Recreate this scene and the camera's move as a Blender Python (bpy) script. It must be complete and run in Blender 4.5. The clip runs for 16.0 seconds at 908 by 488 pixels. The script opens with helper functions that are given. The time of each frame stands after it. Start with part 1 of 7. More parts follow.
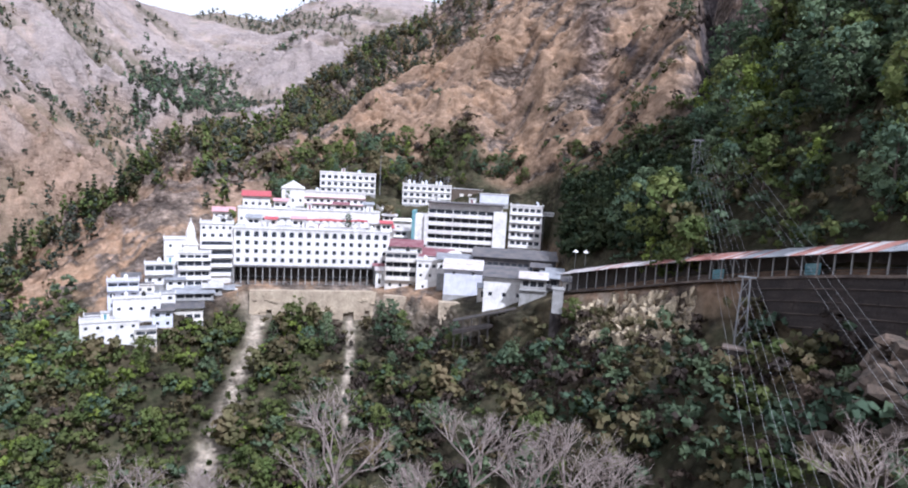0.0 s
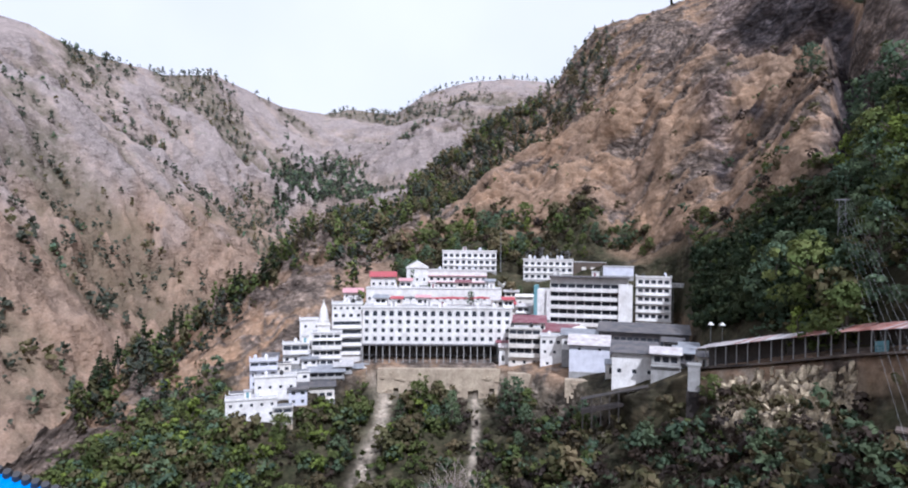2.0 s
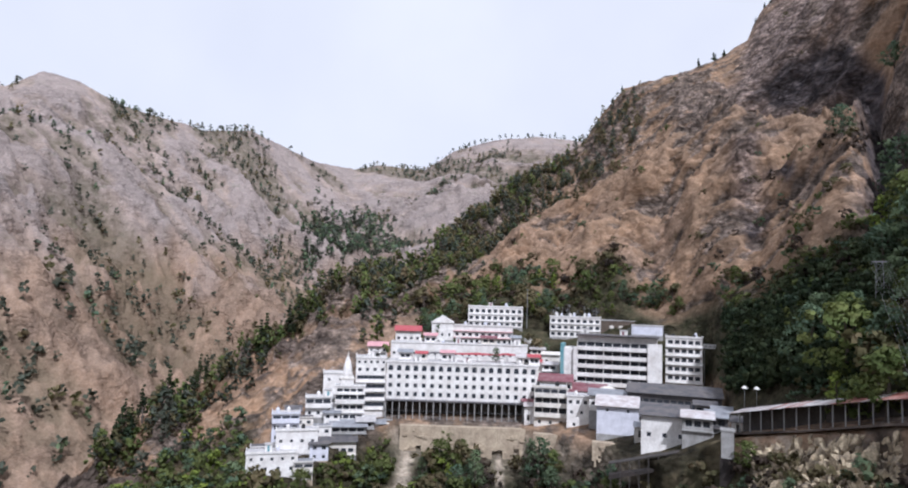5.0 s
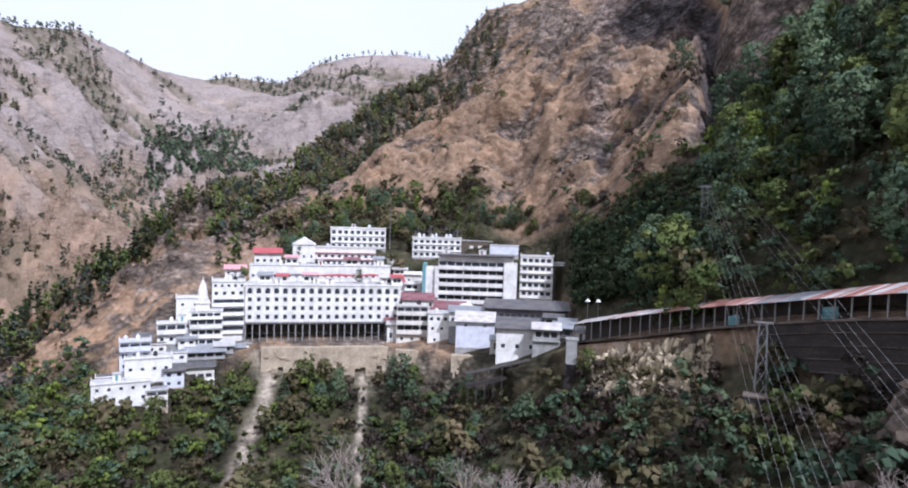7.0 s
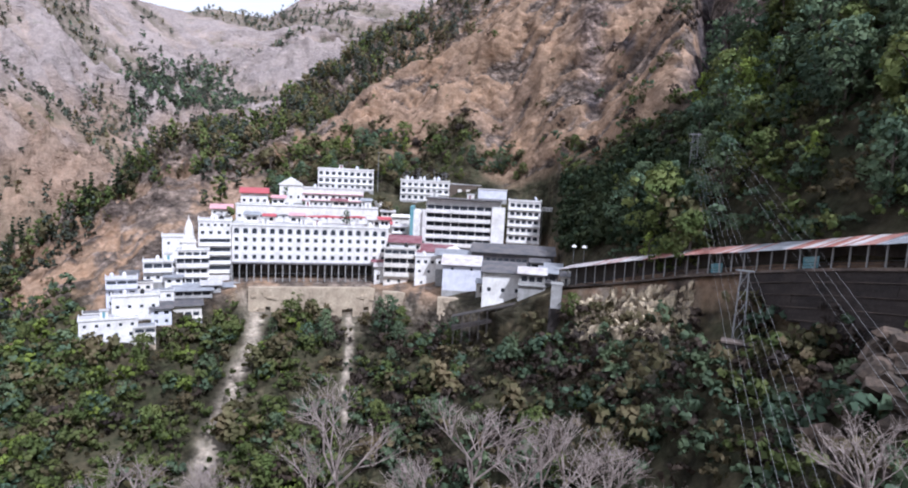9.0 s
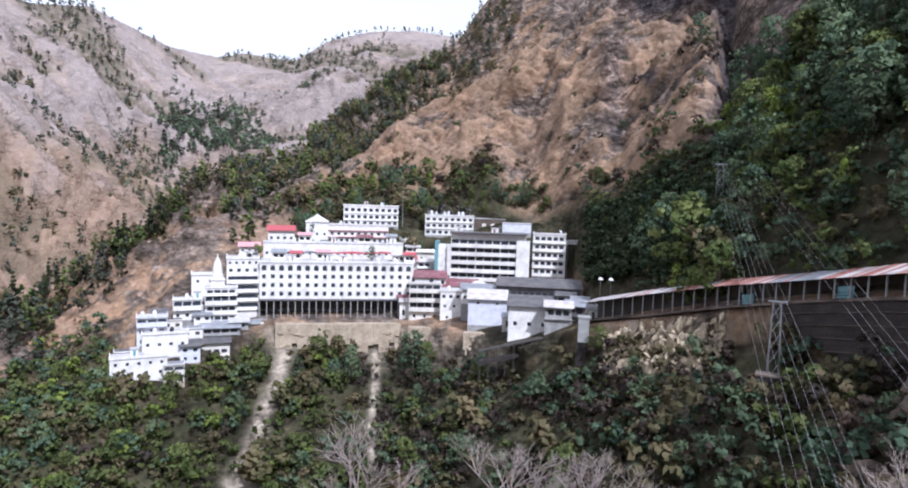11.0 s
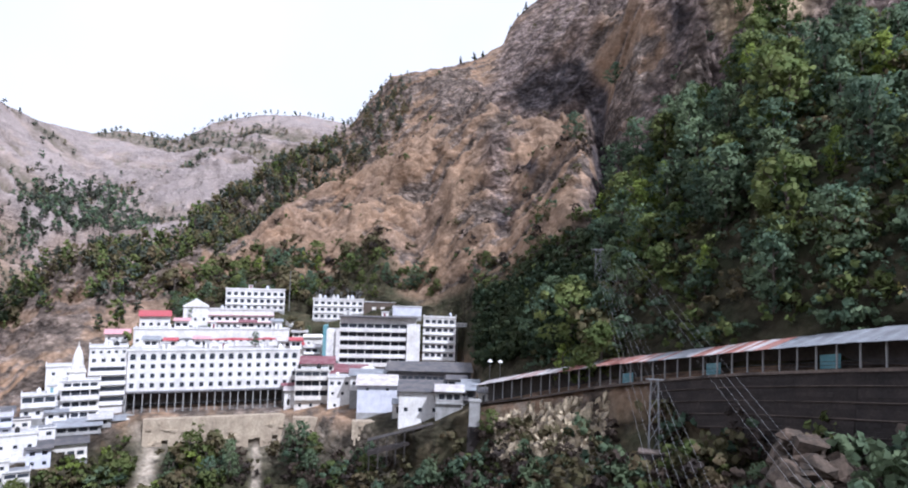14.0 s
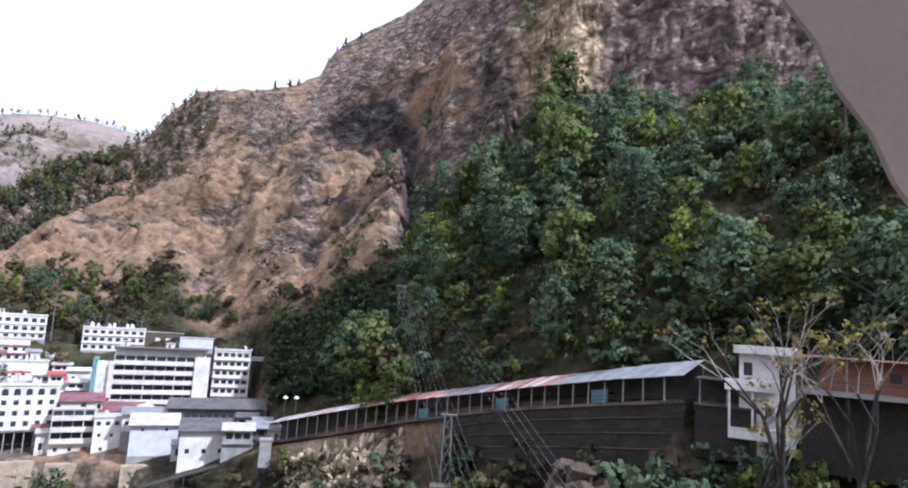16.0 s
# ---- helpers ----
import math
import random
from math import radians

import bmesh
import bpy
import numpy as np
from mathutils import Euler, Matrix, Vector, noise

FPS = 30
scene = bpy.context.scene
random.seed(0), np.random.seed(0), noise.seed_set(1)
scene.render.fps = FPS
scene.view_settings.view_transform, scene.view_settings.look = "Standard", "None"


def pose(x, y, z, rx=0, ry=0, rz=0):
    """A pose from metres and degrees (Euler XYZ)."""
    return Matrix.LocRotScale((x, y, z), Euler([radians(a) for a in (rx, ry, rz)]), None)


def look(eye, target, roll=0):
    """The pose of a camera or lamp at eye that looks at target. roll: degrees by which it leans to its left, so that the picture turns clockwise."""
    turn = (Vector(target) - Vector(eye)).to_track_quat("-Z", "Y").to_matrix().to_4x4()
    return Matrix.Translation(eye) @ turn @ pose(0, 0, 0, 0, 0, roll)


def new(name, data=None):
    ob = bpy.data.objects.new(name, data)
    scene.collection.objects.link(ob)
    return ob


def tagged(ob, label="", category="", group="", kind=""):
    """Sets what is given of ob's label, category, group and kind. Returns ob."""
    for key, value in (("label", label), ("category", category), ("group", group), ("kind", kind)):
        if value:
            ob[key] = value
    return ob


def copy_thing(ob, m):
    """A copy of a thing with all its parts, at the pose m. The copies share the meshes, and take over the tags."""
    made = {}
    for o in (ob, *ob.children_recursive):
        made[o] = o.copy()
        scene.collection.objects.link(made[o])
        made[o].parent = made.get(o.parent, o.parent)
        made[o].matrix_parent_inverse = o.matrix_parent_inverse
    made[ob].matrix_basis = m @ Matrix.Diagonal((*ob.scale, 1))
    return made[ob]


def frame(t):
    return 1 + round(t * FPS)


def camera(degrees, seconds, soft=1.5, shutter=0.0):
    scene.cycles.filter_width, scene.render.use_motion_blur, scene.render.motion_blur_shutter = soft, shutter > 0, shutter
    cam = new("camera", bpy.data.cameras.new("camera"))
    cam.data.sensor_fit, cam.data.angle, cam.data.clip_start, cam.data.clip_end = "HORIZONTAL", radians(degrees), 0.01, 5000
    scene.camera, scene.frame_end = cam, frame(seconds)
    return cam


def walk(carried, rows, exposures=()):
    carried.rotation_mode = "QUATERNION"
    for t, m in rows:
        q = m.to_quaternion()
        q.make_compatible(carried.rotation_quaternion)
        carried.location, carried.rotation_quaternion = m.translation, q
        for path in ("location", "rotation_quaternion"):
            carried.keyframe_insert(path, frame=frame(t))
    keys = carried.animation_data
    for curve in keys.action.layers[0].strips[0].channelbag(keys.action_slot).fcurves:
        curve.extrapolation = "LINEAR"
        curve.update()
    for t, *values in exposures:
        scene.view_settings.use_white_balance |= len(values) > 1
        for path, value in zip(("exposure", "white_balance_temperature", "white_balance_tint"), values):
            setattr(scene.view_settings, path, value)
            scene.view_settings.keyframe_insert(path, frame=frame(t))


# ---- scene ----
# The eye on its balcony is the origin: x to the right, y across the valley, z up, in metres.
cam = camera(71.4, 16.0, soft=2.0)
ROWS = [  # seconds, yaw, pitch, lean
    (0.0, 0.0, -7.0, -3.2), (0.5, -1.35, -4.23, -2.69), (1.0, -1.16, -1.83, -1.99), (1.5, 2.77, -0.78, -1.27),
    (2.0, 10.81, -0.48, -0.57), (2.5, 17.02, 0.27, -0.22), (3.0, 19.42, 1.25, -0.67), (3.5, 19.2, 2.6, -1.1),
    (4.5, 15.6, 4.3, -1.6), (5.5, 9.78, 4.13, -1.79), (6.0, 5.28, 2.18, -1.68), (6.5, 2.26, -0.38, -1.43),
    (7.0, 0.83, -2.31, -1.69), (7.5, 0.68, -4.58, -1.9), (8.0, -0.41, -5.64, -2.14), (8.5, -0.58, -7.4, -2.83),
    (9.7, 0.6, -7.0, -2.4), (11.0, 1.97, -4.35, -1.77), (11.5, 2.1, -3.14, -1.72), (12.0, 1.86, -2.4, -1.77),
    (12.5, 0.58, -1.35, -1.61), (13.0, -0.68, -0.13, -1.35), (13.5, -3.2, 0.97, -1.21), (14.0, -7.94, 3.49, -1.75),
    (14.5, -16.44, 7.23, -3.46), (15.0, -22.88, 9.55, -4.26), (15.5, -26.39, 10.96, -4.07), (16.0, -25.61, 7.42, -3.53),
]
walk(cam, [(t, pose(0, 0, 0, 90 + pitch, lean, yaw)) for t, yaw, pitch, lean in ROWS], exposures=[(0.0, 0.36, 5480, 17.0), (1.5, 0.15, 5480, 17.0), (3.0, -0.1, 5650, 15.5), (5.5, -0.13, 5700, 15.0), (6.5, 0.04, 5560, 16.0), (7.5, 0.15, 5480, 17.0), (11.0, 0.24, 5480, 16.5), (13.0, 0.15, 5480, 16.5), (14.5, 0.26, 5480, 16.5), (16.0, 0.32, 5480, 16.5)])

# ---- light ----
SUN_AZ, SUN_EL = 150.0, 47.0  # clockwise from +y: the sun stands behind the eye, to its right
world = bpy.data.worlds.new("sky")
scene.world = world
world.use_nodes = True
wn, wl = world.node_tree.nodes, world.node_tree.links
wn.clear()
sky = wn.new("ShaderNodeTexSky")
sky.sky_type, sky.sun_disc = "NISHITA", False
sky.sun_elevation, sky.sun_rotation = radians(SUN_EL), radians(SUN_AZ)
sky.altitude, sky.air_density, sky.dust_density, sky.ozone_density = 1600, 1.0, 4.0, 1.0
# thin high cloud: the blue is mostly veiled by an even white
veil = wn.new("ShaderNodeMix")
veil.data_type = "RGBA"
cloud = wn.new("ShaderNodeTexNoise")
cloud.inputs["Scale"].default_value, cloud.inputs["Detail"].default_value = 2.2, 4
ramp = wn.new("ShaderNodeMapRange")
ramp.inputs["From Min"].default_value, ramp.inputs["From Max"].default_value = 0.3, 0.7
ramp.inputs["To Min"].default_value, ramp.inputs["To Max"].default_value = 0.82, 0.97
wl.new(cloud.outputs["Fac"], ramp.inputs["Value"])
wl.new(ramp.outputs["Result"], veil.inputs["Factor"])
wl.new(sky.outputs["Color"], veil.inputs["A"])
veil.inputs["B"].default_value = (10.9, 10.85, 10.85, 1)
bg = wn.new("ShaderNodeBackground")
bg.inputs["Strength"].default_value = 0.093
wl.new(veil.outputs["Result"], bg.inputs["Color"])
wout = wn.new("ShaderNodeOutputWorld")
wl.new(bg.outputs["Background"], wout.inputs["Surface"])

sun = new("sun", bpy.data.lights.new("sun", "SUN"))
sun.data.energy, sun.data.angle, sun.data.color = 4.2, radians(1.2), (1.0, 0.97, 0.93)
sa, se = radians(SUN_AZ), radians(SUN_EL)
SUN_WAY = Vector((math.sin(sa) * math.cos(se), math.cos(sa) * math.cos(se), math.sin(se)))
sun.matrix_world = look(SUN_WAY * 500, (0, 0, 0))


# ---- materials ----
def material(name, base, rough=0.8, vary=None, scale=1.0, grain=0.0, grain_scale=8.0, bump=0.0, bump_scale=6.0, metal=0.0, spec=0.3, random_tint=0.0, coords="Object", stretch=(1, 1, 1)):
    """A surface with stains at one scale, grain at a finer one, relief and a tint that differs from piece to piece."""
    m = bpy.data.materials.new(name)
    m.use_nodes = True
    n, l = m.node_tree.nodes, m.node_tree.links
    b = n["Principled BSDF"]
    b.inputs["Roughness"].default_value, b.inputs["Metallic"].default_value = rough, metal
    b.inputs["Specular IOR Level"].default_value = spec
    tc, mp = n.new("ShaderNodeTexCoord"), n.new("ShaderNodeMapping")
    mp.inputs["Scale"].default_value = stretch
    l.new(tc.outputs[coords], mp.inputs["Vector"])

    def noise_node(s, detail=5):
        t = n.new("ShaderNodeTexNoise")
        t.inputs["Scale"].default_value, t.inputs["Detail"].default_value, t.inputs["Roughness"].default_value = s, detail, 0.6
        l.new(mp.outputs["Vector"], t.inputs["Vector"])
        return t

    def mixed(kind, fac, a, c):
        x = n.new("ShaderNodeMix")
        x.data_type, x.blend_type = "RGBA", kind
        for key, v in (("Factor", fac), ("A", a), ("B", c)):
            if isinstance(v, (int, float, tuple)):
                x.inputs[key].default_value = v
            else:
                l.new(v, x.inputs[key])
        return x.outputs["Result"]

    colour = (*base, 1)
    if vary:
        s = n.new("ShaderNodeMapRange")
        s.inputs["From Min"].default_value, s.inputs["From Max"].default_value = 0.38, 0.66
        l.new(noise_node(scale).outputs["Fac"], s.inputs["Value"])
        colour = mixed("MIX", s.outputs["Result"], colour, (*vary, 1))
    if grain:
        g = n.new("ShaderNodeMapRange")
        g.inputs["From Min"].default_value, g.inputs["From Max"].default_value = 0.3, 0.7
        g.inputs["To Min"].default_value, g.inputs["To Max"].default_value = 1 - grain, 1 + grain * 0.6
        l.new(noise_node(grain_scale, 3).outputs["Fac"], g.inputs["Value"])
        colour = mixed("MULTIPLY", 1.0, colour, g.outputs["Result"])
    if random_tint:
        oi, r = n.new("ShaderNodeObjectInfo"), n.new("ShaderNodeMapRange")
        r.inputs["To Min"].default_value, r.inputs["To Max"].default_value = 1 - random_tint, 1 + random_tint
        l.new(oi.outputs["Random"], r.inputs["Value"])
        colour = mixed("MULTIPLY", 1.0, colour, r.outputs["Result"])
    if isinstance(colour, tuple):
        b.inputs["Base Color"].default_value = colour
    else:
        l.new(colour, b.inputs["Base Color"])
    if bump:
        bp = n.new("ShaderNodeBump")
        bp.inputs["Strength"].default_value, bp.inputs["Distance"].default_value = 1.0, bump
        l.new(noise_node(bump_scale, 4).outputs["Fac"], bp.inputs["Height"])
        l.new(bp.outputs["Normal"], b.inputs["Normal"])
    return m


def land_material():
    """Dry grass on the gentle ground, bare rock where it is steep, scree and undergrowth where the land's own masks say so."""
    m = bpy.data.materials.new("hillside")
    m.use_nodes = True
    n, l = m.node_tree.nodes, m.node_tree.links
    b = n["Principled BSDF"]
    b.inputs["Roughness"].default_value, b.inputs["Specular IOR Level"].default_value = 0.95, 0.1
    tc = n.new("ShaderNodeTexCoord")

    def noise_node(s, detail=6, rough=0.62, stretch=(1, 1, 1)):
        mp, t = n.new("ShaderNodeMapping"), n.new("ShaderNodeTexNoise")
        mp.inputs["Scale"].default_value = stretch
        l.new(tc.outputs["Object"], mp.inputs["Vector"])
        t.inputs["Scale"].default_value, t.inputs["Detail"].default_value, t.inputs["Roughness"].default_value = s, detail, rough
        l.new(mp.outputs["Vector"], t.inputs["Vector"])
        return t.outputs["Fac"]

    def ranged(v, a, c, lo=0.0, hi=1.0):
        r = n.new("ShaderNodeMapRange")
        for key, x in (("From Min", a), ("From Max", c), ("To Min", lo), ("To Max", hi)):
            r.inputs[key].default_value = x
        l.new(v, r.inputs["Value"])
        return r.outputs["Result"]

    def mixed(fac, a, c, kind="MIX"):
        x = n.new("ShaderNodeMix")
        x.data_type, x.blend_type = "RGBA", kind
        for key, v in (("Factor", fac), ("A", a), ("B", c)):
            if isinstance(v, (int, float, tuple)):
                x.inputs[key].default_value = v
            else:
                l.new(v, x.inputs[key])
        return x.outputs["Result"]

    def maths(op, a, c):
        x = n.new("ShaderNodeMath")
        x.operation, x.use_clamp = op, True
        for i, v in enumerate((a, c)):
            if isinstance(v, (int, float)):
                x.inputs[i].default_value = v
            else:
                l.new(v, x.inputs[i])
        return x.outputs[0]

    def mask(name):
        a = n.new("ShaderNodeAttribute")
        a.attribute_name = name
        return a.outputs["Fac"]

    geo, xyz = n.new("ShaderNodeNewGeometry"), n.new("ShaderNodeSeparateXYZ")
    l.new(geo.outputs["Normal"], xyz.inputs["Vector"])
    dry = mixed(ranged(noise_node(0.03), 0.35, 0.65), (0.335, 0.215, 0.135, 1), (0.215, 0.148, 0.102, 1))
    dry = mixed(ranged(noise_node(0.35), 0.4, 0.7, 0, 0.7), dry, (0.385, 0.275, 0.195, 1))
    # dark enough that rock in the clefts also carries their shade
    rock = mixed(ranged(noise_node(0.09, 7, 0.7, (1, 1, 2.5)), 0.35, 0.65), (0.15, 0.12, 0.105, 1), (0.31, 0.235, 0.185, 1))
    rock = mixed(ranged(noise_node(0.6, 5, 0.7, (1, 1, 3)), 0.45, 0.75, 0, 0.8), rock, (0.40, 0.33, 0.27, 1))
    steep = maths("ADD", mask("rock_and_shade"), ranged(noise_node(0.12, 7, 0.7), 0.25, 0.75, -0.35, 0.35))
    ground = mixed(ranged(steep, 0.42, 0.72), dry, rock)
    heath = mixed(ranged(noise_node(0.02), 0.4, 0.62), (0.295, 0.24, 0.215, 1), (0.385, 0.308, 0.265, 1))
    heath = mixed(ranged(maths("ADD", mask("scree"), ranged(noise_node(0.07, 8, 0.72), 0.25, 0.75, -0.3, 0.3)), 0.45, 0.85, 0, 0.6), heath, (0.285, 0.25, 0.24, 1))
    heath = mixed(ranged(noise_node(0.11, 8, 0.72, (1, 1, 2.5)), 0.54, 0.68, 0, 0.7), heath, (0.45, 0.385, 0.35, 1))
    heath = mixed(maths("MULTIPLY", mask("brush"), ranged(noise_node(0.06, 7, 0.7), 0.3, 0.6, 0.25, 0.9)), heath, (0.135, 0.12, 0.085, 1))
    heath = mixed(ranged(noise_node(0.05, 6, 0.7), 0.58, 0.68, 0, 0.6), heath, (0.15, 0.15, 0.10, 1))
    heath = mixed(mask("low"), heath, mixed(maths("MULTIPLY", mask("brush"), 0.75), dry, (0.15, 0.12, 0.08, 1)))
    ground = mixed(mask("heath"), ground, heath)
    bare = mixed(ranged(noise_node(0.16, 7, 0.72, (1, 1, 2.2)), 0.36, 0.64), (0.19, 0.15, 0.142, 1), (0.42, 0.325, 0.275, 1))
    ground = mixed(mask("crag"), ground, bare)
    # dark slate patches, with gully and left-flank shade put into the colour
    shaded_slate = mixed(ranged(noise_node(0.2, 7, 0.72, (1, 1, 2.0)), 0.36, 0.64), (0.055, 0.05, 0.056, 1), (0.145, 0.12, 0.115, 1))
    ground = mixed(mask("shaded_slate"), ground, shaded_slate)
    # yellow scar rock, its colour raised in place of sun on the cliff
    yellow = mixed(ranged(noise_node(0.25, 7, 0.7, (1, 1, 0.5)), 0.4, 0.62), (0.76, 0.60, 0.39, 1), (0.50, 0.37, 0.25, 1))
    ground = mixed(mask("scar"), ground, yellow)
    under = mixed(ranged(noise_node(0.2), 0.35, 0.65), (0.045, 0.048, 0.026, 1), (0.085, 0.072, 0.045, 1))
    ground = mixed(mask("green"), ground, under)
    pale = mixed(ranged(noise_node(0.5, 7, 0.7), 0.35, 0.65), (0.52, 0.45, 0.36, 1), (0.28, 0.23, 0.18, 1))
    ground = mixed(mask("pale"), ground, pale)
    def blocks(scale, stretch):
        """Broken blocks: a distance pattern for relief, and for crack shade and paler tops painted into the colour."""
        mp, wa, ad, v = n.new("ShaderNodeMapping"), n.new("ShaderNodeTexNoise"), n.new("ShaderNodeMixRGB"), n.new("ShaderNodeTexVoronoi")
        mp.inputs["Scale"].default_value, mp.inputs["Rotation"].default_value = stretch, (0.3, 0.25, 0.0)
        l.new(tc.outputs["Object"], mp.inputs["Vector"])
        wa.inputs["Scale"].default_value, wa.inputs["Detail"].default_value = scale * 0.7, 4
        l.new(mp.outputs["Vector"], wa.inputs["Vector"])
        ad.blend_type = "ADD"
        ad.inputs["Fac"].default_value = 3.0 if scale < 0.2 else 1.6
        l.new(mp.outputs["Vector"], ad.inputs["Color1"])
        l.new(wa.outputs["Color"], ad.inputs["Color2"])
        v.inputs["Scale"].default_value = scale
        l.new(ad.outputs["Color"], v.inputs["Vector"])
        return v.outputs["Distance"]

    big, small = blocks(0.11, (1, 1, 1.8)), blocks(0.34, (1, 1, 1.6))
    stony = maths("MULTIPLY", maths("ADD", maths("MAXIMUM", mask("rock_and_shade"), mask("crag")), 0.3), ranged(mask("heath"), 0, 1, 1.0, 0.25))
    # crack shade and lit block tops multiplied into the ground colour
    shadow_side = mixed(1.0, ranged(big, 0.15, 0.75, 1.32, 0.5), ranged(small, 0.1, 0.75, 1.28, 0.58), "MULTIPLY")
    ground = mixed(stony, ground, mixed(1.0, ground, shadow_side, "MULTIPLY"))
    ground = mixed(1.0, ground, ranged(noise_node(0.8, 6, 0.7), 0.3, 0.7, 0.72, 1.22), "MULTIPLY")
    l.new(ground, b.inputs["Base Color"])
    bp = n.new("ShaderNodeBump")
    bp.inputs["Distance"].default_value = 1.9
    l.new(ranged(maths("MAXIMUM", steep, mask("crag")), 0.2, 0.8, 0.45, 1.0), bp.inputs["Strength"])
    tall = n.new("ShaderNodeMath")
    tall.operation = "MULTIPLY_ADD"
    l.new(big, tall.inputs[0])
    tall.inputs[1].default_value = -1.3
    l.new(noise_node(0.35, 8, 0.7, (1, 1, 2)), tall.inputs[2])
    tall2 = n.new("ShaderNodeMath")
    tall2.operation = "MULTIPLY_ADD"
    l.new(small, tall2.inputs[0])
    tall2.inputs[1].default_value = -0.6
    l.new(tall.outputs[0], tall2.inputs[2])
    l.new(tall2.outputs[0], bp.inputs["Height"])
    l.new(bp.outputs["Normal"], b.inputs["Normal"])
    return m


HILLSIDE = land_material()


# ---- the land ----
def lattice(ix, iy, seed):
    h = (ix.astype(np.int64) * 374761393 + iy.astype(np.int64) * 668265263 + seed * 1442695041) & 0xFFFFFFFF
    h = ((h ^ (h >> 13)) * 1274126177) & 0xFFFFFFFF
    return ((h ^ (h >> 16)) & 0xFFFF) / 65535.0


def smooth_noise(x, y, seed):
    ix, iy = np.floor(x), np.floor(y)
    fx, fy = x - ix, y - iy
    fx, fy = fx * fx * (3 - 2 * fx), fy * fy * (3 - 2 * fy)
    a, b = lattice(ix, iy, seed), lattice(ix + 1, iy, seed)
    c, d = lattice(ix, iy + 1, seed), lattice(ix + 1, iy + 1, seed)
    return (a + (b - a) * fx) * (1 - fy) + (c + (d - c) * fx) * fy


def rough_noise(x, y, seed, octaves=5, gain=0.5):
    """Even fractal noise, about -1 to 1."""
    s, a, t = 0, 1.0, 0
    for o in range(octaves):
        s, t = s + a * (smooth_noise(x, y, seed + o) * 2 - 1), t + a
        x, y, a = x * 2.03 + 7.1, y * 2.03 + 3.7, a * gain
    return s / t


def sharp_noise(x, y, seed, octaves=5, gain=0.5):
    """Fractal noise with sharp crests, 0 to 1."""
    s, a, t = 0, 1.0, 0
    for o in range(octaves):
        s, t = s + a * (1 - np.abs(smooth_noise(x, y, seed + o) * 2 - 1)) ** 2, t + a
        x, y, a = x * 2.03 + 5.3, y * 2.03 + 1.9, a * gain
    return s / t


def line(b, *knots):
    """A line of the land: knots of (bearing, distance, height); gives distance and height at the bearings b."""
    k = np.array(knots)
    return np.interp(b, k[:, 0], k[:, 1]), np.interp(b, k[:, 0], k[:, 2])


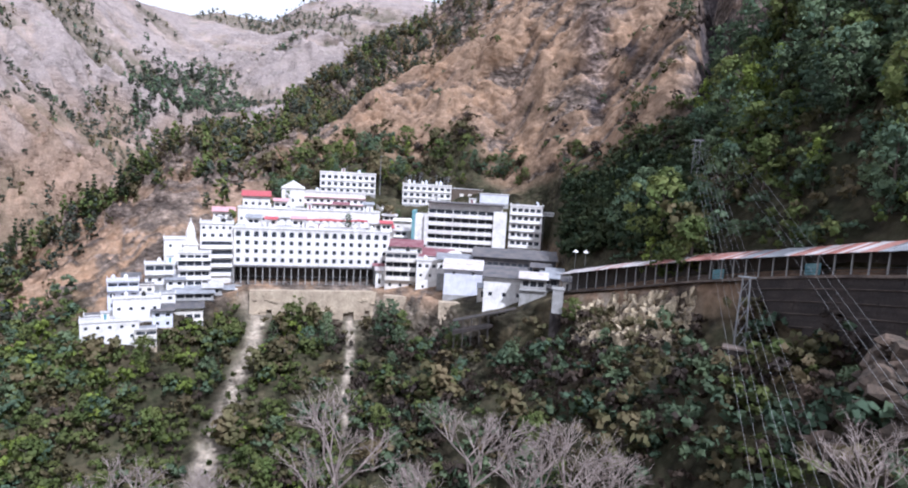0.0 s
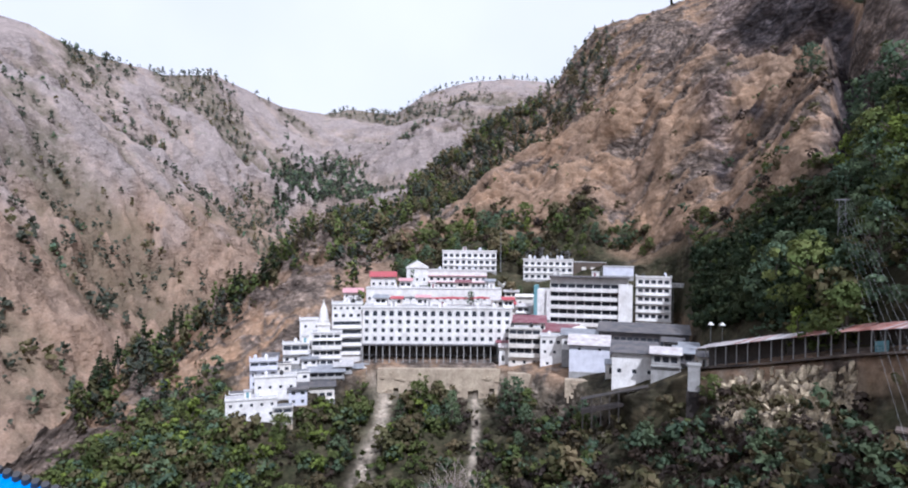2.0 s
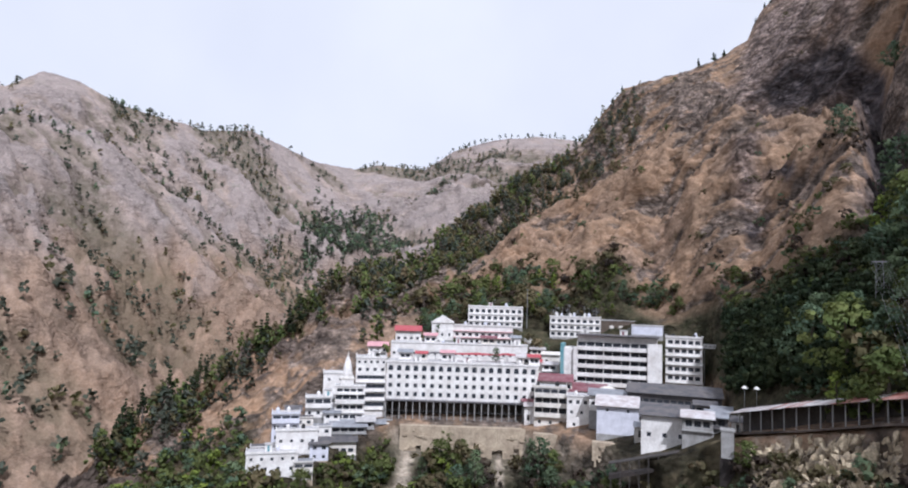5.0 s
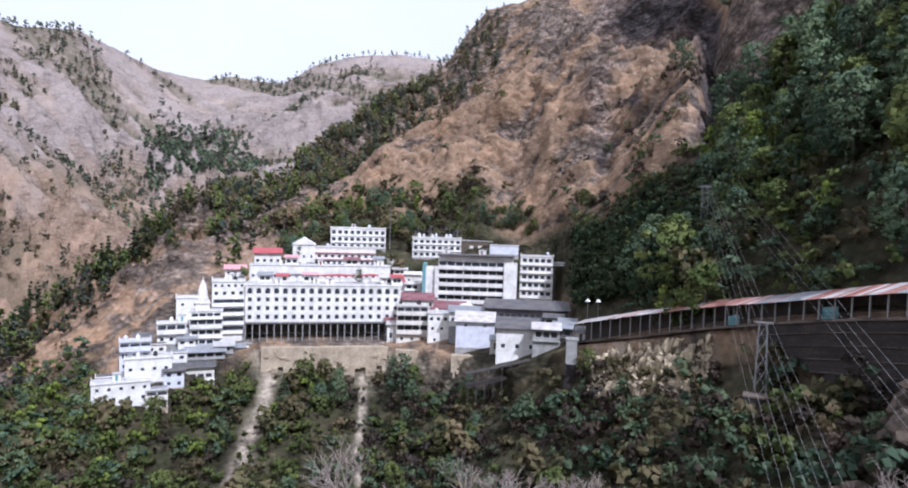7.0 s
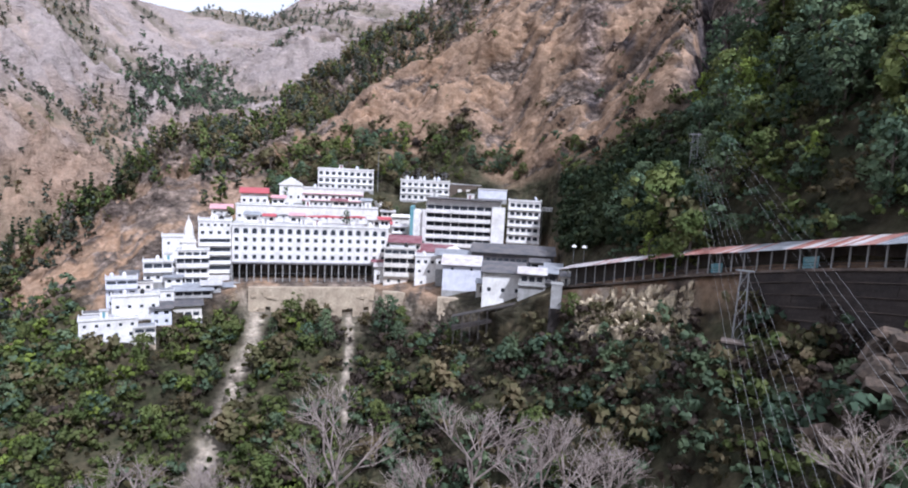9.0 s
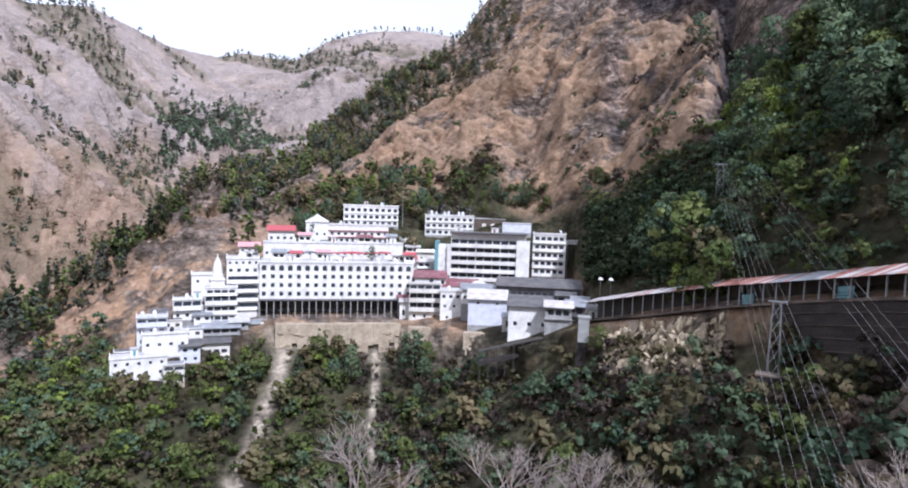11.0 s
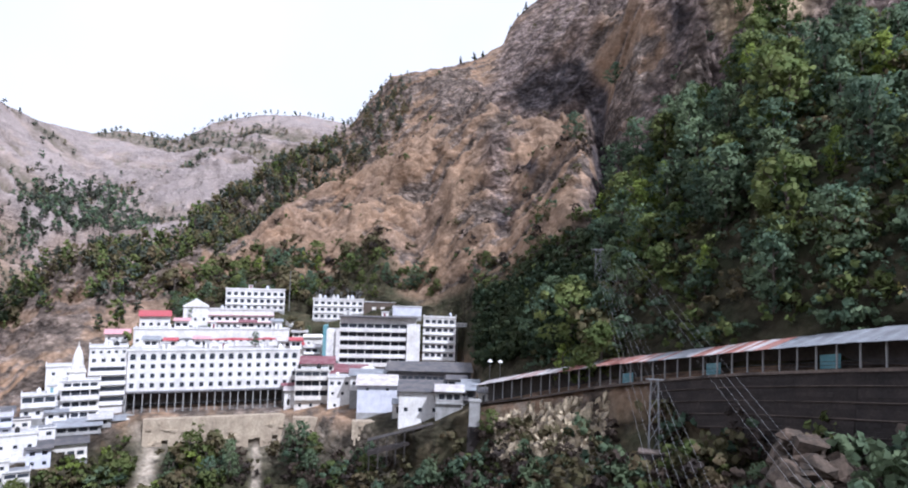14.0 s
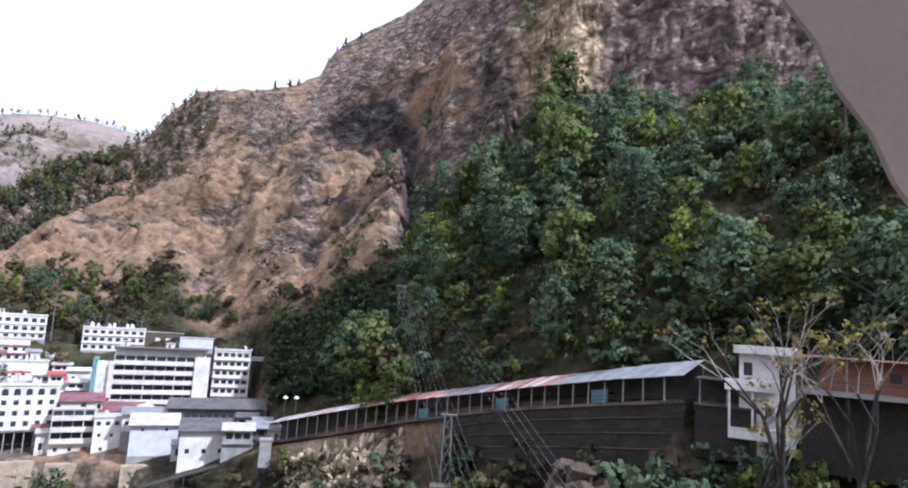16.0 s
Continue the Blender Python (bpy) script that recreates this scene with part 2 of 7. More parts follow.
def land_lines(b):
    """The lines that shape the valley, from the balcony outwards: bearing in degrees to the right of +y, distance, height."""
    el = lambda *k: line(b, *[(bb, r, r * math.tan(radians(e))) for bb, r, e in k])
    near = line(b, (-180, 0.05, -9), (180, 0.05, -9))
    valley = line(b, (-180, 110, -60), (-60, 120, -98), (-20, 125, -96), (2, 105, -82), (14, 92, -64), (25, 75, -46), (35, 60, -33), (50, 46, -24), (75, 40, -20), (180, 110, -60))
    foot = line(b, (-180, 170, -60), (-60, 180, -104), (-45, 195, -90), (-31, 205, -68), (-24, 216, -60), (-18, 229, -54), (-7, 229, -58), (0, 196, -56), (6, 172, -52), (12, 160, -41), (18, 141, -34), (21.3, 136, -30.5), (27.8, 120.5, -27.5), (32.6, 109.5, -24.5), (39.4, 96.5, -20.5), (47, 86, -17.5), (60, 76, -17), (75, 70, -14), (180, 170, -60))
    edge = line(b, (-180, 200, -55), (-60, 200, -103), (-45, 215, -82), (-31, 212, -61.5), (-24, 221, -52), (-18, 231, -46.6), (-7, 231, -46.6), (0, 201, -45), (5, 175, -42), (10.2, 170.5, -33.2), (15.7, 155.5, -27.8), (21.3, 140.8, -22), (27.8, 122.8, -16.8), (32.6, 111.8, -13.9), (39.4, 98.8, -10.7), (45.5, 91.6, -8.6), (48, 93, -12.5), (62, 88, -13), (75, 80, -10), (180, 200, -55))
    back = line(b, (-180, 240, -50), (-60, 212, -102), (-45, 228, -78), (-31, 236, -56), (-24, 245, -47), (-18, 252, -45), (-7, 252, -44), (0, 258, -36), (5, 262, -36.5), (8.6, 264, -36.5), (10.5, 205, -33), (12, 188, -30), (15.7, 165, -26), (21.3, 146, -20.4), (27.8, 128, -15.2), (32.6, 116, -12.3), (39.4, 103, -9), (47, 97, -7.5), (62, 97, -6), (75, 92, -5), (180, 240, -50))
    wood = line(b, (-180, 300, -30), (-60, 216, -100), (-45, 232, -75), (-31, 284, -42), (-24, 300, -24), (-17, 302, -16), (-7, 308, -12), (0, 318, -10), (6, 305, -4), (12, 262, 8), (21, 205, 30), (30, 176, 42), (40, 158, 46), (50, 144, 48), (62, 134, 48), (180, 300, -30))
    spur = el((-180, 360, 0), (-60, 218, -24.4), (-45, 234, -17.3), (-31, 298, -7.3), (-24, 335, -1.4), (-16, 395, 1.0), (-12.4, 415, 1.9), (-9.8, 425, 3.6), (-7.2, 430, 5.9), (-4.5, 435, 7.5), (-2.8, 437, 8.3), (0.5, 430, 10.7), (1.7, 425, 10.9), (3.5, 412, 12.7), (5.3, 402, 13.2), (6.3, 396, 14.2), (9.0, 383, 15.4), (10.6, 375, 16.0), (12.1, 367, 15.8), (14.2, 352, 14.4), (17, 335, 14.5), (19.1, 318, 14.0), (20.1, 315, 12.2), (20.9, 328, 9.8), (22, 302, 11.2), (24, 275, 13.9), (26, 268, 16.6), (29, 262, 19.3), (35, 222, 18.4), (45, 200, 17.5), (62, 180, 17.3), (180, 360, 0))
    dip = el((-180, 380, 0), (-60, 219, -24.3), (-45, 236, -17.1), (-31, 302, -6.6), (-24, 345, -0.9), (-16, 425, 1.5), (-9, 500, 2.6), (-3.7, 520, 6.6), (0.9, 510, 9.4), (4, 490, 11.4), (6.3, 455, 12.6), (9, 420, 12.6), (10.6, 408, 13.0), (12.7, 398, 12.4), (14.2, 388, 11.6), (17, 370, 11.2), (19.1, 356, 10.4), (20.1, 352, 10.2), (20.9, 350, 11.2), (22, 334, 15.4), (24, 318, 18.6), (26, 300, 20.6), (29, 278, 23.0), (35, 242, 27.2), (45, 222, 26.7), (62, 204, 26.1), (180, 380, 0))
    ridge = el((-180, 400, 0), (-60, 220, -24.5), (-52, 222, -22.5), (-45, 240, -16.5), (-39.5, 265, -11), (-32, 305, -6.8), (-24.5, 350, -0.8), (-16.2, 430, 3.0), (-12.4, 510, 6.2), (-9.0, 570, 9.0), (-3.5, 640, 12.4), (-1.6, 660, 13.9), (-0.2, 660, 16.0), (1.7, 650, 18.1), (3.7, 635, 18.5), (7.7, 615, 19.3), (10.3, 610, 20.3), (11.8, 612, 21.2), (12.9, 615, 23.2), (15.8, 605, 25.1), (19, 575, 27.0), (20.8, 555, 28.2), (27, 450, 31), (35, 350, 33.5), (45, 295, 35), (62, 272, 36), (90, 300, 33), (180, 400, 0))
    # the second shoulder and the hollow behind it, only to the right of the first one
    own = np.clip((b - 8.0) / 2.3, 0, 1)
    back_spur = el((8, 440, 15.6), (10.3, 432, 16.7), (12.9, 424, 18.3), (15.4, 412, 20.6), (18.9, 388, 23.0), (21.7, 370, 23.2), (24.9, 345, 24.7), (28.1, 322, 26.6), (30.1, 308, 28.5), (35, 270, 30.2), (45, 242, 30.2), (62, 225, 30), (180, 386, 0))
    hollow = el((8, 500, 15.4), (10.3, 490, 14.2), (12.9, 486, 15.0), (15.4, 478, 16.8), (18.9, 458, 19.0), (21.7, 432, 20.4), (24.9, 395, 23.8), (28.1, 362, 26.4), (30.1, 340, 29.0), (35, 298, 31.6), (45, 266, 32.5), (62, 248, 33), (180, 393, 0))
    back_spur = tuple(d + (g - d) * 0.3 + own * (v - d - (g - d) * 0.3) for d, g, v in zip(dip, ridge, back_spur))
    hollow = tuple(d + (g - d) * 0.6 + own * (v - d - (g - d) * 0.6) for d, g, v in zip(dip, ridge, hollow))
    gap = line(b, (-180, 700, -40), (-60, 260, -112), (-45, 300, -100), (-32, 390, -84), (-24.5, 450, -60), (-16, 540, -30), (-9, 640, 20), (-1.6, 760, 90), (12, 700, 160), (30, 600, 160), (62, 500, 120), (180, 700, -40))
    # two long spurs of the far mountain that fall to the right, each with a hollow behind it
    low_spur = el((-180, 800, 0), (-75, 380, 7.5), (-62, 400, 5.6), (-55.2, 420, 3.8), (-49.6, 430, 1.7), (-43.3, 440, -1.9), (-37.7, 452, -7.6), (-34.8, 462, -9.9), (-30, 520, -7.5), (-24, 600, -5.5), (-16, 640, -1), (-9, 740, 3.5), (0, 820, 8), (60, 620, 9), (180, 800, 0))
    low_dip = el((-180, 850, 0), (-75, 470, 5.5), (-62, 490, 3.6), (-55.2, 500, 1.8), (-49.6, 510, -0.3), (-43.3, 515, -4), (-37.7, 520, -9), (-34.8, 525, -9.4), (-30, 570, -6), (-24, 660, -4.2), (-16, 740, 1.2), (-9, 820, 5), (0, 880, 8.5), (60, 700, 7), (180, 850, 0))
    mid_spur = el((-180, 900, 0), (-75, 700, 12.5), (-60, 710, 12.3), (-52, 725, 12.4), (-49, 735, 12.6), (-43.6, 760, 11.0), (-39, 775, 8.4), (-35.1, 785, 5.6), (-29, 800, 1.0), (-24.6, 790, -1.4), (-22, 900, 0.6), (-20, 950, 3.0), (-14, 980, 5.2), (-5, 1000, 8), (12, 900, 8), (62, 800, 6), (180, 900, 0))
    mid_dip = el((-180, 1000, 0), (-75, 830, 10.6), (-60, 840, 10.6), (-49, 860, 10.6), (-43.6, 890, 8.6), (-39, 910, 6.4), (-35.1, 920, 4.2), (-29, 940, 1.4), (-24.6, 960, 1.2), (-22, 1020, 2.4), (-20, 1080, 4.6), (-14, 1080, 6.8), (-5, 1090, 9.5), (12, 1000, 9), (62, 900, 7), (180, 1000, 0))
    far = el((-180, 1400, 6), (-75, 980, 15), (-52.8, 990, 14.9), (-49.6, 1000, 14.1), (-47.3, 1010, 15.7), (-44.8, 1020, 15.4), (-41.9, 1040, 14.2), (-38.8, 1070, 13.6), (-35.5, 1100, 13.0), (-31.7, 1160, 13.4), (-28.7, 1240, 12.3), (-26, 1320, 11.2), (-22.5, 1450, 10.8), (-20.4, 1450, 11.3), (-16.2, 1400, 11.0), (-13.6, 1350, 12.7), (-10, 1320, 13.8), (-6, 1300, 14.2), (-2.9, 1300, 13.8), (4, 1300, 13), (60, 1300, 10), (180, 1400, 6))
    lee = line(b, (-180, 2200, 40), (-60, 1500, 60), (0, 2000, 120), (180, 2200, 40))
    rim = line(b, (-180, 4600, -150), (180, 4600, -150))
    return [near, valley, foot, edge, back, wood, spur, dip, back_spur, hollow, ridge, gap, low_spur, low_dip, mid_spur, mid_dip, far, lee, rim]


# running number of each line
LINE_AT = np.array((0, 1, 2, 3, 4, 5, 6, 7, 7.3, 7.6, 8, 9, 9.5, 9.7, 10, 10.3, 11, 12, 13), float)

# spurs and gullies that run down the near mountain: bearing half way up, its drift with height, width, height
FOLDS = [(23.5, 5.0, 1.7, -24), (18.6, 3.4, 2.0, 20), (13.4, 2.4, 1.3, -11), (9.5, 1.4, 2.2, 16), (4.6, 0.8, 1.4, -15), (1.2, 0.4, 1.8, 12), (-3.5, 0.6, 1.3, -12), (-8, 0.4, 2.4, 8), (-14, 0.0, 1.5, -8), (29, 3.0, 2.0, 12), (30.2, 1.2, 1.0, -16), (34, 0.6, 2.2, 14), (47, 1.0, 3.0, -8)]


def land(b, r):
    """Height of the land at bearings b (degrees) and distances r; arrays of one shape."""
    lines = land_lines(b)
    z = np.full(b.shape, -9.0)
    part_of = np.zeros(b.shape)  # which stretch between two lines, as a running number
    for i in range(len(lines) - 1):
        (r0, z0), (r1, z1) = lines[i], lines[i + 1]
        k = np.clip((r - r0) / np.maximum(r1 - r0, 0.5), 0, 1)
        inside = r >= r0
        part_of = np.where(inside, LINE_AT[i] + k * (LINE_AT[i + 1] - LINE_AT[i]), part_of)
        z = np.where(inside, z0 + (z1 - z0) * k, z)
    return relief(b, r, z, part_of)


def relief(b, r, z, part_of):
    """Folds, crags and ledges on the plain land; returns height, running number, x, y, fine and crag noise."""
    x, y = r * np.sin(np.radians(b)), r * np.cos(np.radians(b))
    near_line = lambda i, width: np.exp(-((part_of - i) / width) ** 2)
    # how rough: smooth near the built terraces, rougher up the mountain, gentle on the crest lines
    built = np.clip(near_line(3, 0.7) + near_line(4, 0.5), 0, 1)
    face = np.clip((part_of - 4.6) / 1.2, 0, 1) * (part_of < 8.9)
    crest = np.clip(near_line(8, 0.16) + near_line(11, 0.36), 0, 1)
    away = np.clip((part_of - 9) / 0.5, 0, 1) * (part_of < 12)
    cliff = np.clip((b - 23) / 5, 0, 1) * np.clip((part_of - 5.5) * 2.5, 0, 1) * (part_of < 8.9)
    open_spur = np.clip((-20 - b) / 5, 0, 1) * np.clip((part_of - 3.2) * 2, 0, 1) * (part_of < 8.9)
    # metres along and up the face
    along = np.interp(b, (-60, 10, 30, 66), (-549, 0, 110, 247))
    up = 0.75 * z + 0.65 * r
    folds = sum(h * np.exp(-((b - (c + lean * (part_of - 5.5))) / w) ** 2) for c, lean, w, h in FOLDS)
    z = z + np.clip((part_of - 4.7) * 1.6, 0, 1) * np.clip((np.interp(b, (19, 23), (6.1, 7.6)) - part_of) * 1.6, 0, 1) * folds * np.interp(b, (17, 22), (0.5, 1.0)) * (1 - 0.85 * near_line(6, 0.22))
    bend = rough_noise(along * 0.012, up * 0.012, 40, 3) * 26
    crags = sharp_noise((along + bend) * 0.018, (up - along * 0.25 - bend) * 0.027, 21, 5, 0.56) - 0.45
    knobs = sharp_noise((along - bend) * 0.075, (up - along * 0.25 + bend) * 0.11, 25, 4, 0.6) - 0.45
    fine = rough_noise(along * 0.16, up * 0.2, 31, 4, 0.6)
    beds = sharp_noise((along + bend) * 0.014, (up - along * 0.35) * 0.075, 81, 4, 0.6) - 0.45
    steps = sharp_noise((along + bend) * 0.034, (up - along * 0.22 + bend * 0.5) * 0.085, 87, 4, 0.58) - 0.45
    rims = np.clip(0.62 * near_line(6, 0.14) + 0.62 * near_line(7.3, 0.07), 0, 0.7)
    out = face * (1 - 0.85 * crest) * (1 - rims) * ((1 - 0.45 * cliff) * crags * (20 + 10 * near_line(5.6, 0.5)) + cliff * beds * 10) + face * (1 - 0.7 * crest) * (1 - 0.5 * rims) * (knobs * 9 + steps * 12 + fine * 2.2)
    grain = rough_noise(x * 0.11, y * 0.11, 33, 4, 0.55)
    lumps = sharp_noise(x * 0.03, y * 0.03, 23, 4, 0.55) - 0.45
    z = z + (1 - face) * (1 - built) * (part_of < 9) * (grain * 1.6 + lumps * 4)
    ledges = sharp_noise((along * 0.4 + up * 0.3) * 0.05, (up - along * 0.5) * 0.11, 55, 5, 0.6) - 0.45
    out = out + open_spur * (1 - face) * (1 - 0.8 * crest) * (ledges * 9 + knobs * 5)
    # the far mountain: ribs that run down its long spurs that fall to the right, cut by smaller ones
    fa, fu = x * 0.74 + y * 0.67, 0.6 * z + 0.8 * r
    slant = sharp_noise((fa + fu * 0.75) * 0.0072, (fa - fu) * 0.0026, 61, 5, 0.56) - 0.45
    cuts = sharp_noise((fa + fu * 0.45) * 0.015, (fu - fa * 0.2) * 0.009, 71, 5, 0.6) - 0.45
    rough = sharp_noise(fa * 0.06, fu * 0.06, 77, 4, 0.62) - 0.45
    z = z + away * (1 - crest) * np.clip((part_of - 9.2) * 1.5, 0, 1) * slant * 80 * (1 - 0.8 * near_line(10, 0.12))
    out = out + away * (1 - 0.9 * crest) * (1 - 0.6 * near_line(10, 0.1) - 0.5 * near_line(9.5, 0.1)) * (cuts * 48 + rough * 16)
    z = z + 0.8 * out
    x, y = x - 0.6 * out * np.sin(np.radians(b)), y - 0.6 * out * np.cos(np.radians(b))
    return z, part_of, x, y, fine, crags * 0.9 + knobs * 0.6 + steps * 0.8 + beds * cliff * 0.6, cuts + rough * 0.6 + slant * 1.1


def land_at(x, y):
    b, r = np.degrees(np.arctan2(x, y)), np.hypot(x, y)
    z, *_ = land(np.array([b], float), np.array([r], float))
    return float(z[0])


def blob(b, r, b0, r0, wb, wr):
    return np.exp(-((b - b0) / wb) ** 2 - ((r - r0) / wr) ** 2)


def build_land():
    bs = np.concatenate([np.arange(-180, -62, 4.0), np.arange(-62, 68, 0.235), np.arange(68, 180.1, 4.0)])
    bs[-1] = 180
    # rows between the lines, so many to each stretch that the steep faces are as finely cut as the flat ones
    rows = (20, 50, 12, 16, 50, 116, 16, 56, 16, 54, 14, 36, 10, 60, 12, 76, 8, 4)
    lines = land_lines(bs)
    R, P, Z = [], [], []
    for i, n in enumerate(rows):
        (r0, z0), (r1, z1) = lines[i], lines[i + 1]
        for k in np.arange(n) / n:
            R.append(r0 + (r1 - r0) * k)
            Z.append(z0 + (z1 - z0) * k)
            P.append(np.full(bs.shape, LINE_AT[i] + k * (LINE_AT[i + 1] - LINE_AT[i])))
    R, P, Z = np.stack(R, 1), np.stack(P, 1), np.stack(Z, 1)
    B = np.repeat(bs[:, None], R.shape[1], 1)
    z, p, x, y, fine, crags, scrub = relief(B, R, Z, P)
    nb, nr = B.shape
    idx = np.arange(nb * nr).reshape(nb, nr)
    quads = np.stack([idx[:-1, :-1], idx[1:, :-1], idx[1:, 1:], idx[:-1, 1:]], -1).reshape(-1, 4)
    me = bpy.data.meshes.new("ground")
    me.vertices.add(nb * nr)
    me.vertices.foreach_set("co", np.stack([x, y, z], -1).astype(np.float32).ravel())
    me.loops.add(len(quads) * 4)
    me.loops.foreach_set("vertex_index", quads[:, ::-1].astype(np.int32).ravel())
    me.polygons.add(len(quads))
    me.polygons.foreach_set("loop_start", np.arange(0, len(quads) * 4, 4, dtype=np.int32))
    me.polygons.foreach_set("use_smooth", np.ones(len(quads), dtype=bool))
    me.update(calc_edges=True)
    wob = rough_noise(x * 0.03, y * 0.03, 91, 4)
    heath = np.clip((p - 8.6) * 2.5, 0, 1)
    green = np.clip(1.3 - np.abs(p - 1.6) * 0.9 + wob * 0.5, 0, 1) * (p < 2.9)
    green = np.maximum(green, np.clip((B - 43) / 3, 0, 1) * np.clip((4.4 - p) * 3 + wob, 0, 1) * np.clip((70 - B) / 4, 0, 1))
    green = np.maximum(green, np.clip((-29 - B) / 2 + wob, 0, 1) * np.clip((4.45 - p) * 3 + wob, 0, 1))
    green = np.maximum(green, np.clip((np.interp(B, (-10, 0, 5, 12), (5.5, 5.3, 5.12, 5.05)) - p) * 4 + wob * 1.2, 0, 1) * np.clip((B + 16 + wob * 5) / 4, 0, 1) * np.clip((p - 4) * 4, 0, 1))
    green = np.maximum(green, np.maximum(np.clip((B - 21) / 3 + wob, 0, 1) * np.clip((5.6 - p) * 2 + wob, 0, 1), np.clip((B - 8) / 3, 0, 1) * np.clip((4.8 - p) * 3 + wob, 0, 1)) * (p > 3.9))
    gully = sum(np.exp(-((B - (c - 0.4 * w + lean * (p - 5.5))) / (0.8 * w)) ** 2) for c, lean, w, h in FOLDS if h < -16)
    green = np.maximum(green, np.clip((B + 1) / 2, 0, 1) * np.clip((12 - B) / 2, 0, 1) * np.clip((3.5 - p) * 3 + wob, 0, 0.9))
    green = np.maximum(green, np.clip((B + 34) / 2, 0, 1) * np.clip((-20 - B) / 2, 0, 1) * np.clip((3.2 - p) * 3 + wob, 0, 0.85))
    crag = np.clip(np.clip((B - 22) / 4, 0, 1) + gully * 0.9 + wob * 0.7, 0, 1) * np.clip((p - 4.7) * 2, 0, 1) * (p < 9)
    tan_ledge = np.clip(blob(B, np.degrees(np.arctan2(z, R)), 22.5, 20.5, 3.0, 3.0) * 1.8 + wob * 1.2 + fine * 0.8 - 0.5, 0, 1)
    shoulder = (p > 6.9) & (p < 7.35)  # the second shoulder: left flank darkened for its shade, dry grass over its brow
    behind = np.clip((p - 6.15) * 4, 0, 1) * np.clip((B - 9 + wob * 6) / 4, 0, 1) * (p < 8.9) * np.where(shoulder, np.clip((21.5 - B) / 3 + 0.35 + wob, 0, 1), 1.0)
    grey_rock = np.clip(blob(B, p, 11.8, 5.45, 1.7, 0.28) * 1.6 + wob * 0.9 + fine * 0.7 - 0.35, 0, 1)
    crag = np.clip(np.maximum(np.maximum(crag, behind * (0.85 + wob * 0.8)), grey_rock) - tan_ledge, 0, 1)
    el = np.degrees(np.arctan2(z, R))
    # dark blobs: gully and shoulder-flank shade along with real slate
    shaded_slate = blob(B, el, 14.6, 16.9, 2.6, 1.9) + blob(B, el, 17.6, 18.4, 2.4, 2.6) + blob(B, el, 20.6, 15.5, 1.5, 3.5) + blob(B, el, 21.4, 9.0, 1.5, 4.0) + 0.9 * blob(B, el, 11.9, 6.4, 1.5, 1.9) + 0.9 * blob(B, el, 14.0, 10.6, 1.9, 1.3) + 0.7 * blob(B, el, 27.5, 21.5, 1.6, 4.0) + 0.6 * blob(B, el, 0.4, 17.0, 0.9, 1.5)
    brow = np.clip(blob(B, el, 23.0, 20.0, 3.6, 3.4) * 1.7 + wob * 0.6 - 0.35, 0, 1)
    shaded_slate = shaded_slate - brow * 0.8
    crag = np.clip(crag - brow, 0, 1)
    shaded_slate = np.clip((shaded_slate + wob * 0.45 + fine * 0.35 - 0.42) * 3, 0, 1) * (p > 4.7) * (p < 8.6)
    brush = np.clip(0.25 - scrub * 3.0 + wob * 0.6, 0, 1) * heath
    scar = np.clip(blob(B, np.degrees(np.arctan2(z, R)), 33.8, 24.0, 4.0, 6.5) * 3.6 + wob * 1.2 + fine * 0.5 - 0.7, 0, 1) * (p > 5.8) * (p < 8.5)
    chute = np.exp(-((B - (-17.2 - np.clip(214 - R, 0, 90) * 0.085 + wob * 1.3)) / (0.6 + 0.009 * np.clip(214 - R, 0, 90) + wob * 0.35)) ** 2) * (R > 120) * (p < 2.3)
    chute = np.maximum(chute, np.exp(-((B + 8.6 + wob * 0.9) / 0.34) ** 2) * (R > 165) * (p < 2.3))
    cliff = np.clip(1.4 - np.abs(p - 2.45) * 2.2, 0, 1) * np.clip((B + 19) / 1.5, 0, 1) * np.clip((4 - B) / 1.5, 0, 1)
    outcrop = np.clip(1.6 - np.abs(p - 2.35) * 2.0 + wob, 0, 1) * np.clip((B - 11.5) / 1.5, 0, 1) * np.clip((22.5 - B) / 1.5, 0, 1) * np.clip(0.4 + fine * 2.5, 0, 1)
    pale = np.clip(np.maximum(np.maximum(chute * np.clip(1.0 + fine * 1.4 + wob, 0, 1.4), cliff * (0.75 + wob)), outcrop * 1.3), 0, 1)
    ochre = (p > 4.9) & (p < 6.3) & (B < 20) & (B > -14) | (p > 6.9) & (p < 7.4) & (B > 17.5) & (B < 28)  # the near shoulder: dry grass on its bulges, rock in its clefts darkened for shade
    for name, values in (("rock_and_shade", np.where(ochre, np.clip(0.30 - crags * 2.8 + wob * 0.4, 0, 1), np.clip(0.45 + crags * 1.9 + wob * 0.3, 0, 1))), ("scree", np.clip(0.4 + scrub * 2.2, 0, 1)), ("heath", heath), ("brush", brush), ("shaded_slate", shaded_slate), ("low", np.clip((75 - z) / 110 + wob * 0.6, 0, 0.8) * heath), ("green", green), ("crag", crag), ("scar", scar), ("pale", pale)):
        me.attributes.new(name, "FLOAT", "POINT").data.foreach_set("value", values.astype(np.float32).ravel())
    me.materials.append(HILLSIDE)
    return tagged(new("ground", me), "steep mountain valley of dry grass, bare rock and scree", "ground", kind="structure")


build_land()


